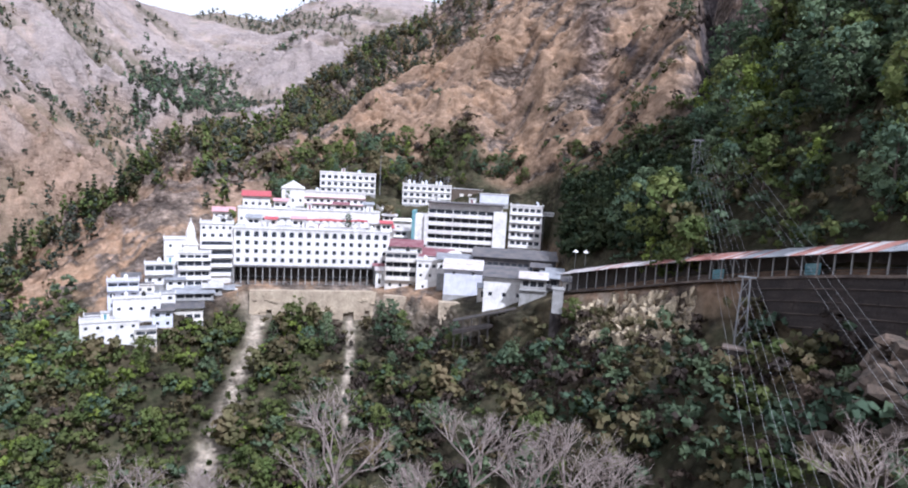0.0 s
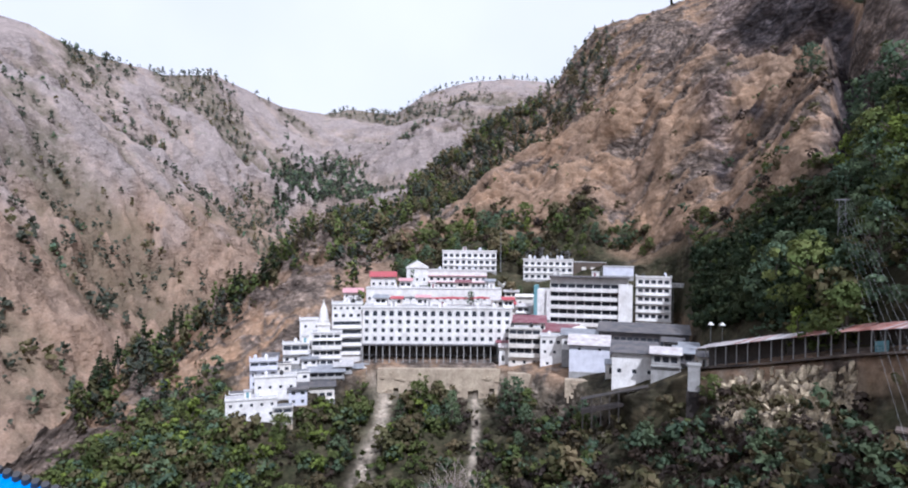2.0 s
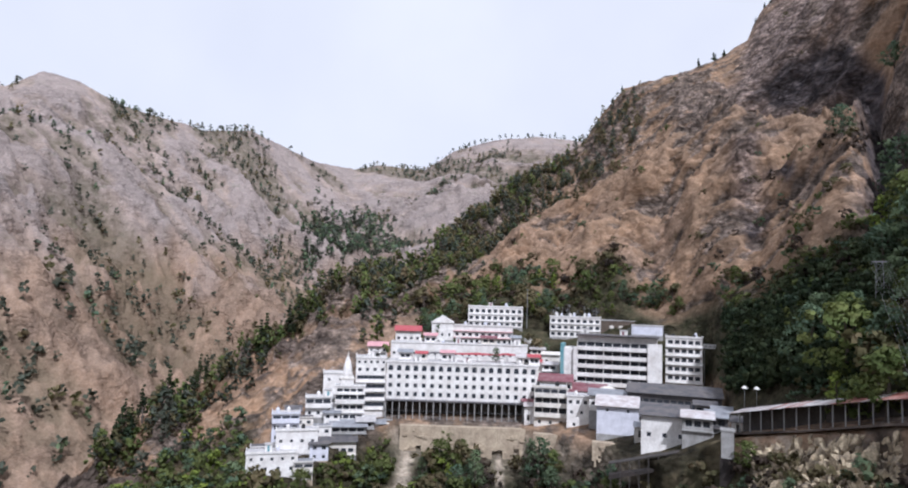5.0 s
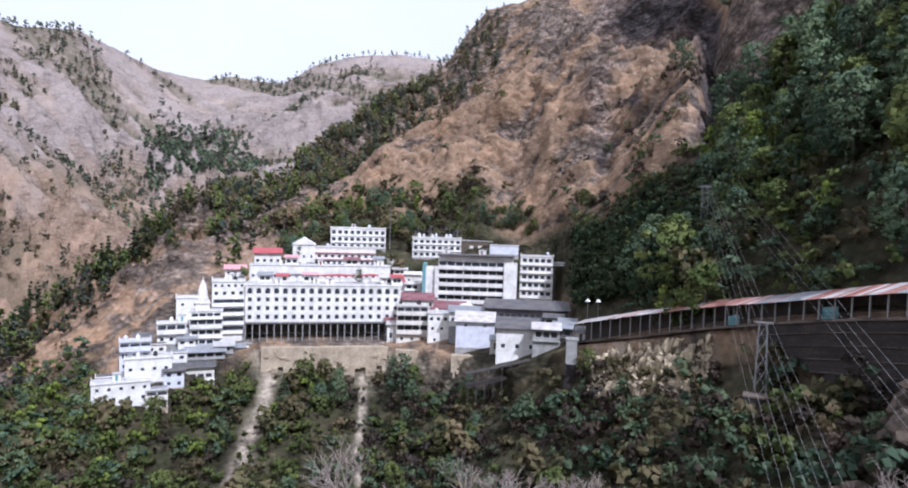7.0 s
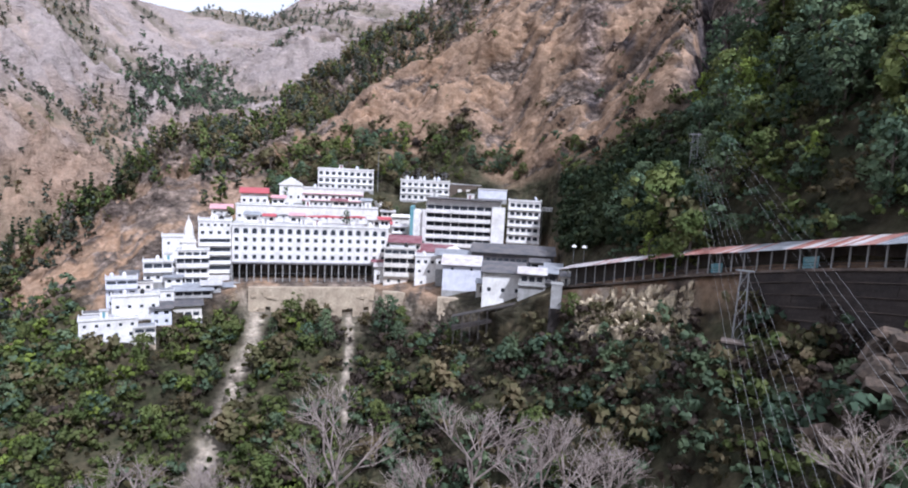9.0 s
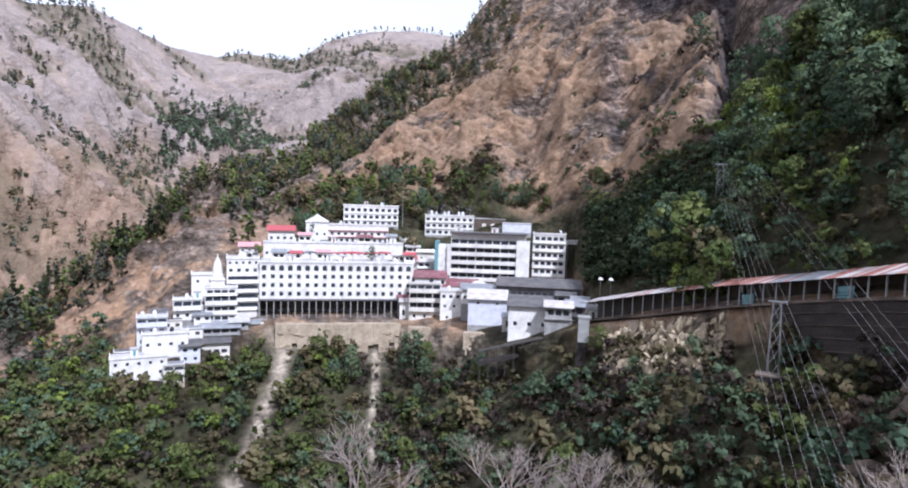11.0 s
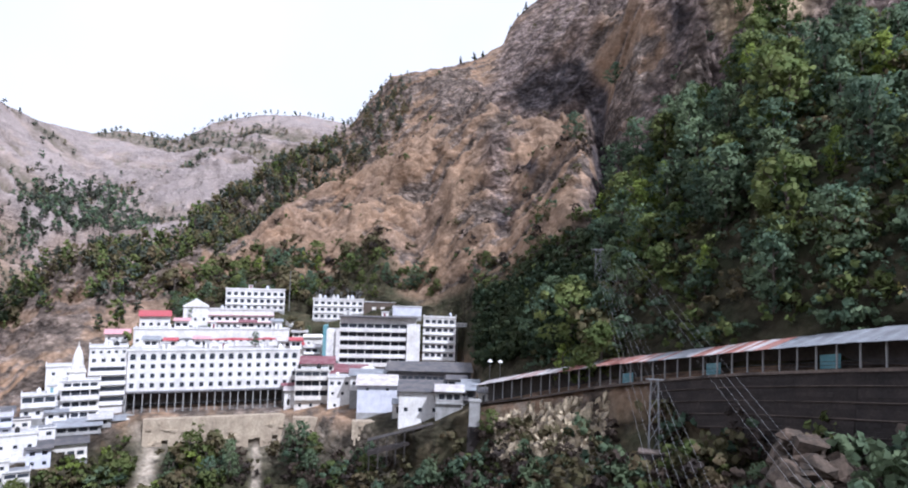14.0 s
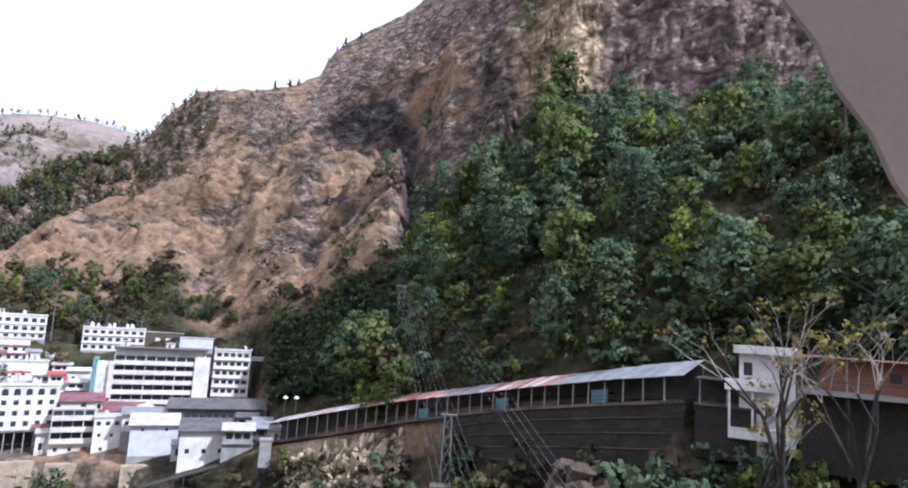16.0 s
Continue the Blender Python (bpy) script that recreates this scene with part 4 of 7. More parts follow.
building("maroon_roofed_hall", (-16.5, 240.5, -41.5, 3.0), 12, 8, [(3.4, "windows", 5, 1.3, 1.5), (3.4, "gallery", 5, 0, 0), (3.2, "windows", 5, 1.3, 1.4)], "narrow hall with a faded maroon sheet roof", roof="shed", roof_mat=MAROON, wall=CREAM)
building("maroon_roofed_hall", (-4.5, 240.5, -41.5, 2.0), 13, 8, [(3.2, "windows", 5, 1.3, 1.5), (3.0, "gallery", 5, 0, 0), (0.8, "solid", 0, 0, 0)], "low hall with a faded maroon sheet roof", roof="shed", roof_mat=MAROON, wall=CREAM)
building("balcony_house", (-17.3, 227.3, -45.7, 4.3), 11.2, 9, [(3.6, "windows", 3, 1.0, 1.2), (3.4, "gallery", 4, 0, 0), (3.4, "gallery", 4, 0, 0), (3.0, "gallery", 4, 0, 0)], "white house with stacked balconies above the cliff", wall=CREAM)
building("plain_house", (-6.4, 221.9, -45.1, 1.6), 9.9, 9, [(4.4, "windows", 2, 0.9, 1.0), (3.6, "windows", 3, 0.9, 1.0), (3.2, "windows", 4, 1.2, 1.2)], "plain white house with few windows", parapet=0.6)
building("store_shed", (5.0, 204.8, -42.0, -1.4), 12.6, 9, [(6.2, "solid", 0, 0, 0), (2.4, "windows", 2, 0.8, 0.8)], "pale blue-grey store shed under a tin roof", wall=PALE_BLUE, roof="shed", roof_mat=PALE_TIN)
building("upper_store", (3.2, 216, -37.0, -1.0), 14, 6, [(5.0, "windows", 5, 1.2, 1.0)], "low whitewashed store behind the shed", roof="shed", roof_mat=GREY_TIN)
building("long_dark_shed", (22.4, 214.4, -37.8, -6.0), 28.4, 9, [(7.6, "band", 13, 1.7, 3.4)], "long dark shed with slatted walls", wall=DARK_TIN, roof="shed", roof_mat=DARK_TIN)
building("cliff_house", (17.0, 185.1, -42.9, -5.3), 12.4, 9, [(4.2, "solid", 0, 0, 0), (3.4, "windows", 3, 1.1, 1.2), (3.4, "solid", 0, 0, 0)], "white house with three small windows over the ravine", roof="shed", roof_mat=DARK_TIN)
building("tin_stall", (24.6, 178.6, -34.1, -7.8), 7.5, 5, [(3.4, "band", 3, 1.6, 1.6)], "patched tin stall at the end of the covered way", wall=GREY_CEMENT, roof="shed", roof_mat=PALE_TIN)
building("tin_stall", (29.8, 181.5, -33.6, -10), 5.5, 5, [(2.9, "band", 2, 1.6, 1.6)], "small patched tin stall in the shade", wall=DARK_TIN, roof="shed", roof_mat=GREY_TIN)

# small dome, spire, tanks, masts
dome = thing("dome", pose(2.2, 236.0, -34.5), "small pale dome on a low drum", "dome")
bm = bmesh.new()
bmesh.ops.create_uvsphere(bm, u_segments=20, v_segments=12, radius=4.0, matrix=Matrix.Diagonal((1, 1, 0.75, 1)))
bmesh.ops.delete(bm, geom=[v for v in bm.verts if v.co.z < -0.05], context="VERTS")
part("cap", bm, CREAM, dome)
bm = bmesh.new()
tube(bm, (0, 0, -7), (0, 0, 0.05), 4.1, 4.1, 20)
part("drum", bm, WHITEWASH, dome)

spire = thing("spire", pose(-89.7, 217.6, -31.2, 0, 0, 22.3), "white tapering temple spire with a finial", "spire")
bm = bmesh.new()
profile = ((0, 1.9), (1.2, 1.9), (1.3, 1.65), (3.2, 1.55), (5.0, 1.15), (6.4, 0.65), (7.2, 0.3))
for (z0, r0), (z1, r1) in zip(profile, profile[1:]):
    tube(bm, (0, 0, z0), (0, 0, z1), r0, r1, 10)
part("shaft", bm, WHITEWASH, spire)
bm = bmesh.new()
tube(bm, (0, 0, 7.2), (0, 0, 9.0), 0.28, 0.03, 8)
part("finial", bm, CREAM, spire)
part("base", boxes((-2.3, 2.3, -2.3, 2.3, -12, -0.003)), WHITEWASH, spire)
part("cornice", boxes((-2.6, 2.6, -2.6, -2.303, -0.7, -0.3)), CREAM, spire)
for wx in (-1.1, 1.1):
    part("window", window_mesh(0.9, 1.5), None, spire).matrix_local = pose(wx, -2.36, -3.6, 0, 0, 0)


def water_tank(x, y, z, r, h, mat, label):
    tank = thing("water_tank", pose(x, y, z), label, "water tank", "roof tanks")
    bm = bmesh.new()
    for (z0, r0), (z1, r1) in zip(((0, 0.95), (0.45, 1), (0.5, 0.96), (0.75, 1), (0.85, 0.7)), ((0.45, 1), (0.5, 0.96), (0.75, 1), (0.85, 0.7), (1, 0.3))):
        tube(bm, (0, 0, z0 * h), (0, 0, z1 * h), r0 * r, r1 * r, 12)
    barrel = part("barrel", bm, mat, tank)
    bm = bmesh.new()
    tube(bm, (0, 0, h + 0.004), (0, 0, h + 0.15), r * 0.32, r * 0.3, 10)
    part("lid", bm, mat, barrel)


random.seed(5)
BLACK_PLASTIC = material("black_plastic", (0.03, 0.03, 0.03), 0.4)
for i in range(9):
    u = -9 + i * 2.2
    water_tank(-12.1 + u + random.uniform(-0.4, 0.4), 303.5 + random.uniform(-2, 2), -9.6, random.uniform(0.6, 0.9), random.uniform(1.3, 2.2), (WHITEWASH, PALE_BLUE, BLACK_PLASTIC)[i % 3], ("white plastic water tank on a flat roof", "pale blue water tank on a flat roof", "black plastic water tank on a flat roof")[i % 3])


def mast(x, y, z, h, label, arms=2, r=0.09):
    m = thing("mast", pose(x, y, z), label, "mast")
    bm = bmesh.new()
    tube(bm, (0, 0, -1.5), (0, 0, h), r * 1.3, r * 0.7, 6)
    part("pole", bm, STEEL, m)
    for k in range(arms):
        zz = h - 0.3 - k * 0.7
        part("arm", boxes((-0.8, 0.8, -0.05, 0.05, zz, zz + 0.1)), STEEL, m)


mast(-34.5, 300, -14, 17, "tall thin steel mast on the hill above the hotel", 1, 0.16)
for i, (dx, hh) in enumerate(((-8, 4.5), (-3, 6), (1, 3.5), (4, 5.2), (8, 4))):
    mast(-12.1 + dx, 305, -9.6, hh, "roof antenna mast with cross arms", 2, 0.07)

for i in range(12):
    mast(-12.1 + random.uniform(-10.5, 10.5), 303 + random.uniform(-2, 3), -9.6, random.uniform(2.0, 6.0), "roof antenna mast with cross arms", 1 + i % 3, 0.07)


def street_lamp(x, y, z, h):
    lamp = thing("street_lamp", pose(x, y, z), "steel lamp post with a pale round shade beside the walkway", "street lamp", "lamps by the walkway")
    bm = bmesh.new()
    tube(bm, (0, 0, -4.0), (0, 0, h), 0.09, 0.06, 8)
    part("pole", bm, STEEL, lamp)
    bm = bmesh.new()
    tube(bm, (0, 0, h + 0.003), (0, 0, h + 0.35), 0.75, 0.55, 12)
    tube(bm, (0, 0, h + 0.353), (0, 0, h + 0.7), 0.55, 0.15, 12)
    part("shade", bm, WHITEWASH, lamp, "pale rounded lamp shade")


LAMPS = ((11.4, 181), (12.3, 178))
for bearing, away in LAMPS:
    street_lamp(away * math.sin(radians(bearing)), away * math.cos(radians(bearing)), away * math.tan(radians(-9.0)), away * 0.036)

# low houses stepping down the spur
LOW = "white houses stepping down the spur"
building("spur_house", (-97.3, 210.6, -45.2, 24.8), 8.9, 7, [(3.6, "windows", 3, 1.1, 1.2), (3.2, "gallery", 3, 0, 0)], "white two-storey house with a balcony on the spur", group=LOW)
building("spur_house", (-103.4, 198.7, -51.5, 27.5), 9.0, 7, [(3.2, "windows", 3, 1.1, 1.2), (3.2, "windows", 3, 1.4, 1.3), (2.6, "gallery", 3, 0, 0)], "pale blue three-storey house with terraces", group=LOW, wall=PALE_BLUE)
building("spur_house", (-97.5, 195.6, -54.3, 26.8), 13.5, 7, [(3.0, "solid", 0, 0, 0), (2.6, "windows", 4, 1.0, 1.0), (1.8, "solid", 0, 0, 0)], "long white house with a plain lower wall", group=LOW)
building("spur_house", (-102.0, 188.0, -62.5, 28.5), 16.0, 7, [(3.4, "solid", 0, 0, 0), (3.2, "windows", 4, 1.0, 1.1), (3.0, "windows", 5, 0.9, 1.0)], "large white house half hidden by trees", group=LOW, found=8)
building("spur_house", (-85.1, 209.3, -52.6, 22.1), 12.3, 7, [(3.0, "band", 4, 2.2, 1.5), (2.4, "band", 4, 2.2, 1.2)], "grey house with open storeys under a tin roof", group=LOW, wall=GREY_CEMENT, roof="shed", roof_mat=GREY_TIN)
building("spur_house", (-86.7, 203.2, -55.5, 23.1), 13.1, 6, [(2.8, "band", 5, 1.8, 1.3), (1.6, "solid", 0, 0, 0)], "low grey house under a weathered tin roof", group=LOW, wall=CREAM, roof="shed", roof_mat=DARK_TIN)
building("spur_house", (-90.5, 216.5, -47.5, 22), 8, 6, [(3.2, "windows", 3, 1.0, 1.1), (3.0, "windows", 3, 1.0, 1.1)], "small white house below the annex", group=LOW)

# more small houses packed between them, each on its own footing
rnd = random.Random(23)
for x, y, z, w, yaw, wall, rf in ((-92.6, 204.0, -52.6, 6.5, 24, WHITEWASH, "flat"), (-99.5, 204.6, -49.6, 6.0, 26, CREAM, "flat"), (-92.2, 211.0, -48.6, 5.5, 23, WHITEWASH, "shed"), (-90.6, 198.2, -56.6, 6.0, 25, PALE_BLUE, "shed"), (-109.0, 193.0, -57.8, 6.5, 29, WHITEWASH, "flat"), (-95.0, 217.5, -45.6, 5.5, 23, WHITEWASH, "flat"), (-104.5, 206.0, -48.5, 5.0, 27, GREY_CEMENT, "shed"), (-80.5, 213.6, -51.0, 6.0, 21, GREY_CEMENT, "shed"), (-92.5, 191.0, -61.0, 6.0, 26, CREAM, "flat")):
    h = rnd.uniform(2.5, 3.2)
    building("spur_house", (x, y, z, yaw), w, 5, [(h, "windows", 2, 1.0, 1.1), (2.6, rnd.choice(("gallery", "windows", "band")), 2, 1.3, 1.1)], "small whitewashed house packed between larger ones" if wall is WHITEWASH else "small dull painted house packed between larger ones", group=LOW, wall=wall, roof=rf, roof_mat=rnd.choice((GREY_TIN, DARK_TIN, ROOF_SLAB)), found=7.0, parapet=0.5)
# sheds and stalls on the terraces and in the lanes between the halls
LANE = "stalls and roof sheds of the shrine"
for x, y, z, w, yaw, wall, rm in ((-74, 236.5, -26.1, 5, 12, WHITEWASH, GREY_TIN), (-68, 238.5, -26.1, 4, 12, CREAM, RED_SHEET), (-58, 240.5, -26.1, 5, 12, WHITEWASH, PINK), (-29, 243.0, -26.1, 4.5, 12, CREAM, PALE_TIN), (-24.5, 240.0, -26.1, 4, 12, WHITEWASH, RED_SHEET), (-70, 258.5, -20.8, 5, 12, WHITEWASH, PINK), (-46, 263.0, -20.8, 6, 12, CREAM, MAROON), (-35, 265.5, -20.8, 4, 12, WHITEWASH, GREY_TIN),
                                 (-22.5, 251.0, -36.0, 6, 6, CREAM, MAROON), (-15.0, 254.0, -35.5, 6, 3, GREY_CEMENT, GREY_TIN), (-9.5, 249.5, -36.5, 5, 2, PINK, MAROON), (-26.0, 234.5, -41.0, 4, 8, CREAM, MAROON), (-20.5, 262.0, -30.5, 6, 4, WHITEWASH, PALE_TIN), (-18.5, 272.0, -27.0, 7, 4, CREAM, GREY_TIN), (-6.0, 277.0, -26.5, 6, 2, WHITEWASH, ROOF_SLAB), (-27.0, 277.0, -25.5, 6, 5, CREAM, PALE_TIN),
                                 (11.5, 224.5, -37.0, 5, -2, GREY_CEMENT, PALE_TIN), (-1.5, 229.5, -37.5, 6, 0, WHITEWASH, GREY_TIN), (10.0, 232.0, -36.5, 7, -2, CREAM, DARK_TIN), (33.5, 196.0, -34.5, 5, -9, DARK_TIN, GREY_TIN), (20.5, 197.0, -37.0, 5, -6, GREY_CEMENT, RUST_TIN), (30.5, 205.5, -34.0, 6, -8, GREY_CEMENT, DARK_TIN)):
    building("stall", (x, y, z, yaw), w, rnd.uniform(2.5, 4.0), [(rnd.uniform(2.2, 3.2), rnd.choice(("band", "windows", "band")), 2, w * 0.32, 1.3)], "small tin-roofed stall among the shrine's halls" if z < -28 else "small roof shed on the shrine's terrace", group=LANE, wall=wall, roof="shed", roof_mat=rm, found=0.4 if z > -26.3 else 6.0)

# canopies of red cloth and sheet on the terrace of the long hall
for x, y, z, w, d in ((-47, 243.5, -26.2, 18, 4.5), (-35.5, 246, -26.0, 9, 4.0), (-63, 240.5, -26.2, 8, 3.0)):
    c = thing("canopy", pose(x, y, z, 0, 0, 12.3), "red sheet canopy on thin posts above the terrace", "canopy", "red canopies")
    bm = bmesh.new()
    prism(bm, [(-w / 2, 2.5), (w / 2, 2.5), (w / 2, 2.6), (0, 3.1), (-w / 2, 2.6)], 0, d)
    part("roof", bm, RED_SHEET if w > 8.5 else DARK_TIN, c)
    for px in (-w / 2 + 0.3, 0, w / 2 - 0.3):
        for py in (0.2, d - 0.2):
            part("post", boxes((px - 0.06, px + 0.06, py - 0.06, py + 0.06, -0.5, 2.5)), STEEL, c)

# rubble retaining walls under the long hall and under the houses beside it
def revetment(x, y, z, yaw, w, h, label):
    rv = thing("retaining_wall", pose(x, y, z, 0, 0, yaw), label, "wall", kind="structure")
    bm = bmesh.new()
    n = 24
    for i in range(n):
        a, b = -w / 2 + w * i / n, -w / 2 + w * (i + 1) / n
        lo = h * (0.8 + 0.25 * math.sin(i * 1.7))
        box(bm, a, b, 0.15 * math.sin(i * 2.3), 3, -lo, 0)
    part("rubble_face", bm, OCHRE_WALL, rv)
    rnd = random.Random(int(w * 10))
    for k in range(int(w * 0.7)):  # single stones that stand proud of the face
        a, z0, sw, sh = rnd.uniform(-w / 2, w / 2 - 2), -rnd.uniform(0.5, h * 0.8), rnd.uniform(0.6, 2.2), rnd.uniform(0.4, 1.0)
        part("stone", boxes((a, a + sw, -0.3 - rnd.uniform(0, 0.25), 0.3, z0 - sh, z0)), OCHRE_WALL, rv)


revetment(-46.6, 222.4, -47.1, 12.3, 46, 12, "ochre rubble retaining wall below the long hall")
revetment(-11.0, 216.5, -46.0, 3, 22, 11, "ochre rubble retaining wall below the balcony house")
revetment(5.0, 199.5, -43.6, -1.4, 15, 7, "brown rubble retaining wall below the store shed")
pier = thing("wall_pier", pose(29.0, 162.4, -36.8, 0, 0, -10.1), "pale concrete pier at the end of the covered way", "pier", kind="structure")
# coloured dark to fit the camera's view, where only the shaft should stand out
part("footing", boxes((-1.7, 1.7, -0.2, 3, -7, -0.003)), DARK_STONE, pier, "dark footing")
part("shaft", boxes((-1.4, 1.4, 0, 3, 0, 6.2)), GREY_CEMENT, pier)
part("cap", boxes((-1.6, 1.6, -0.15, 3.1, 6.203, 6.6)), GREY_CEMENT, pier)

# the sloping covered stair below the cliff house
stair = thing("covered_stair", pose(12.3, 177.3, -41.8, 0, 0, -4.0), "dark tin canopy over a stair that climbs the ravine", "stair")
bm = bmesh.new()
prism(bm, [(-10.2, -2.6), (10.2, 2.9), (10.2, 3.1), (-10.2, -2.4)], 0, 3.0)
part("roof", bm, TARRED, stair)
bm = bmesh.new()
prism(bm, [(-10.2, -6.6), (10.2, -1.0), (10.2, -0.5), (-10.2, -5.4)], 0.3, 2.8)
part("flight", bm, DARK_STONE, stair)
for i in range(9):
    px = -9.6 + i * 2.4
    part("post", boxes((px - 0.12, px + 0.12, 0.1, 0.3, px * 0.27 - 8.0, px * 0.27 + 0.25)), TARRED, stair)

# ---- the covered way along the hillside ----
WAY = [(30.7, 169.2, -32.1, 4.7), (42.5, 150.1, -26.6, 4.9), (51.0, 130.4, -20.9, 4.2), (56.9, 107.9, -15.7, 3.4), (59.8, 93.5, -12.8, 3.3), (62.2, 75.7, -9.7, 3.3), (66.0, 61.1, -7.3, 3.2)]


def way_point(s):
    """Place on the covered way's front edge, height of its eaves and its direction, s metres from the temple end."""
    for a, b in zip(WAY, WAY[1:]):
        l = math.dist(a[:2], b[:2])
        if s <= l or b is WAY[-1]:
            k = s / l
            return [p + (q - p) * k for p, q in zip(a, b)], ((b[0] - a[0]) / l, (b[1] - a[1]) / l)
        s -= l


way = thing("covered_way", Matrix(), "long covered walkway with a patched tin roof on posts", "walkway")
WAY_LENGTH = sum(math.dist(a[:2], b[:2]) for a, b in zip(WAY, WAY[1:]))
random.seed(11)
steps = int(WAY_LENGTH / 3.3)
post_mesh = mesh_of("post", boxes((-0.1, 0.1, -0.1, 0.1, 0, 1)), GREY_CEMENT)


def slab_between(bm, a, b, da, db, w0, w1, za, zb, thick, lift=0.0):
    """A sheet from the point a to b, across from w0 to w1 (outwards from the front edge), with heights za, zb at front and lift at the back."""
    vs = []
    for p, d, z in ((a, da, za), (b, db, zb)):
        nx, ny = d[1] * -1, d[0]
        for w, up in ((w0, 0), (w1, lift)):
            vs += [bm.verts.new((p[0] + nx * w, p[1] + ny * w, z + up)), bm.verts.new((p[0] + nx * w, p[1] + ny * w, z + up - thick))]
    for f in ((0, 2, 6, 4), (1, 5, 7, 3), (0, 4, 5, 1), (2, 3, 7, 6), (0, 1, 3, 2), (4, 6, 7, 5)):
        bm.faces.new([vs[i] for i in f])


for i in range(steps):
    s0, s1 = i * 3.3, (i + 1) * 3.3
    (a, d0), (b, d1) = way_point(s0), way_point(s1)
    # behind the walker's way lies the hill: the outward side of the path is its left, so widths run to the hill
    for j in range(3):
        k0, k1 = j / 3, (j + 1) / 3
        pa = [p + (q - p) * k0 for p, q in zip(a, b)]
        pb = [p + (q - p) * k1 for p, q in zip(a, b)]
        frac = (s0 + 3.3 * k0) / WAY_LENGTH
        if frac < 0.26:
            mat = PALE_TIN if random.random() < 0.8 else RUST_TIN
        elif frac < 0.5:
            mat = RUST_TIN if random.random() < 0.8 else PALE_TIN
        elif frac < 0.6:
            mat = GREY_TIN if random.random() < 0.7 else RUST_TIN
        elif frac < 0.76:
            mat = RUST_TIN if random.random() < 0.62 else PALE_TIN
        else:
            mat = GREY_TIN
        bm = bmesh.new()
        j0, j1 = random.uniform(-0.04, 0.04), random.uniform(-0.3, 0.25)
        slab_between(bm, pa, pb, d0, d0, -0.9 + j1 * 0.4, 4.6, pa[2] + pa[3] + j0, pb[2] + pb[3] + j0, 0.06, 1.2 + 0.9 * frac)
        part("roof_sheet", bm, mat, way)
    ob = part("post", post_mesh, None, way)
    ob.matrix_local = pose(a[0], a[1], a[2], 0, 0, math.degrees(math.atan2(d0[1], d0[0]))) @ Matrix.Diagonal((1, 1, a[3] - 0.05, 1))
    bm = bmesh.new()
    slab_between(bm, a, b, d0, d0, -0.5, 4.4, a[2], b[2], 0.45)
    part("floor_slab", bm, LEDGE, way)
    for hgt in (0.55, 1.05):
        bm = bmesh.new()
        slab_between(bm, a, b, d0, d0, 0.0, 0.07, a[2] + hgt, b[2] + hgt, 0.07)
        part("rail", bm, DARK_STEEL, way)
    if i % 7 == 1 and 12 < i:
        bm = bmesh.new()
        slab_between(bm, a, b, d0, d0, 0.6, 0.68, a[2] + 2.0, b[2] + 2.0, 1.9)
        part("screen", bm, random.choice((GREY_CEMENT, PALE_TIN, TEAL)), way)
    # near-black back wall: the walkway's inner shade as colour
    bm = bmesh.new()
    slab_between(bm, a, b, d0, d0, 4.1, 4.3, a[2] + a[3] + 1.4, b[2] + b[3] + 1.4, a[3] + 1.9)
    part("back_wall", bm, INTERIOR_SHADE, way)

# masonry wall that carries the covered way, in courses with ledges
wall = thing("retaining_wall", Matrix(), "tall dark stone retaining wall under the covered way", "wall", kind="structure")
random.seed(3)
for i in range(int(62 / 3.3), steps):
    (a, d0), (b, d1) = way_point(i * 3.3), way_point((i + 1) * 3.3)
    grow = min(1.0, (i * 3.3 - 58) / 25)
    high = 4 + 8 * grow
    z = 0.46
    k = 0
    while z < high:
        bm = bmesh.new()
        out = -0.25 - 0.07 * k + random.uniform(-0.04, 0.04)
        slab_between(bm, a, b, d0, d0, out, 3.5, a[2] - z, b[2] - z, 0.52)
        part("stone_course", bm, DARK_STONE, wall)
        if k % 4 == 3:
            bm = bmesh.new()
            slab_between(bm, a, b, d0, d0, out - 0.18, out - 0.003, a[2] - z - 0.1, b[2] - z - 0.1, 0.1)
            part("ledge", bm, LEDGE, wall)
        z += 0.523
        k += 1

# ---- houses at the near end of the covered way ----
house = thing("white_house", pose(69.0, 54.6, -12.0, 0, 0, -51.5), "white concrete house with projecting slabs and an outer stair", "house")
part("wall", boxes((-3.0, 3.2, 0.4, 6, -6, 10.9)), WHITEWASH, house)
part("roof_slab", boxes((-3.6, 3.8, -1.2, 6.3, 10.903, 11.9)), WHITEWASH, house)
part("balcony", boxes((-4.6, 1.2, -1.4, 0.396, 6.4, 7.7)), WHITEWASH, house, "white solid balcony front")
part("balcony", boxes((-4.2, 1.6, -1.2, 0.396, 0.6, 1.8)), WHITEWASH, house, "white solid balcony front")
bm = bmesh.new()
prism(bm, [(-0.6, 1.8), (3.6, 5.4), (3.6, 6.2), (-0.6, 2.6)], -1.3, -0.2)
part("stair", bm, GREY_CEMENT, house, "grey concrete outer stair")
for px, pz in ((-2.0, 2.6), (-2.0, 8.2), (0.4, 3.0), (2.2, 8.2)):
    part("window", window_mesh(1.0, 1.6), None, house).matrix_local = pose(px, 0.26, pz, 0, 0, 0)
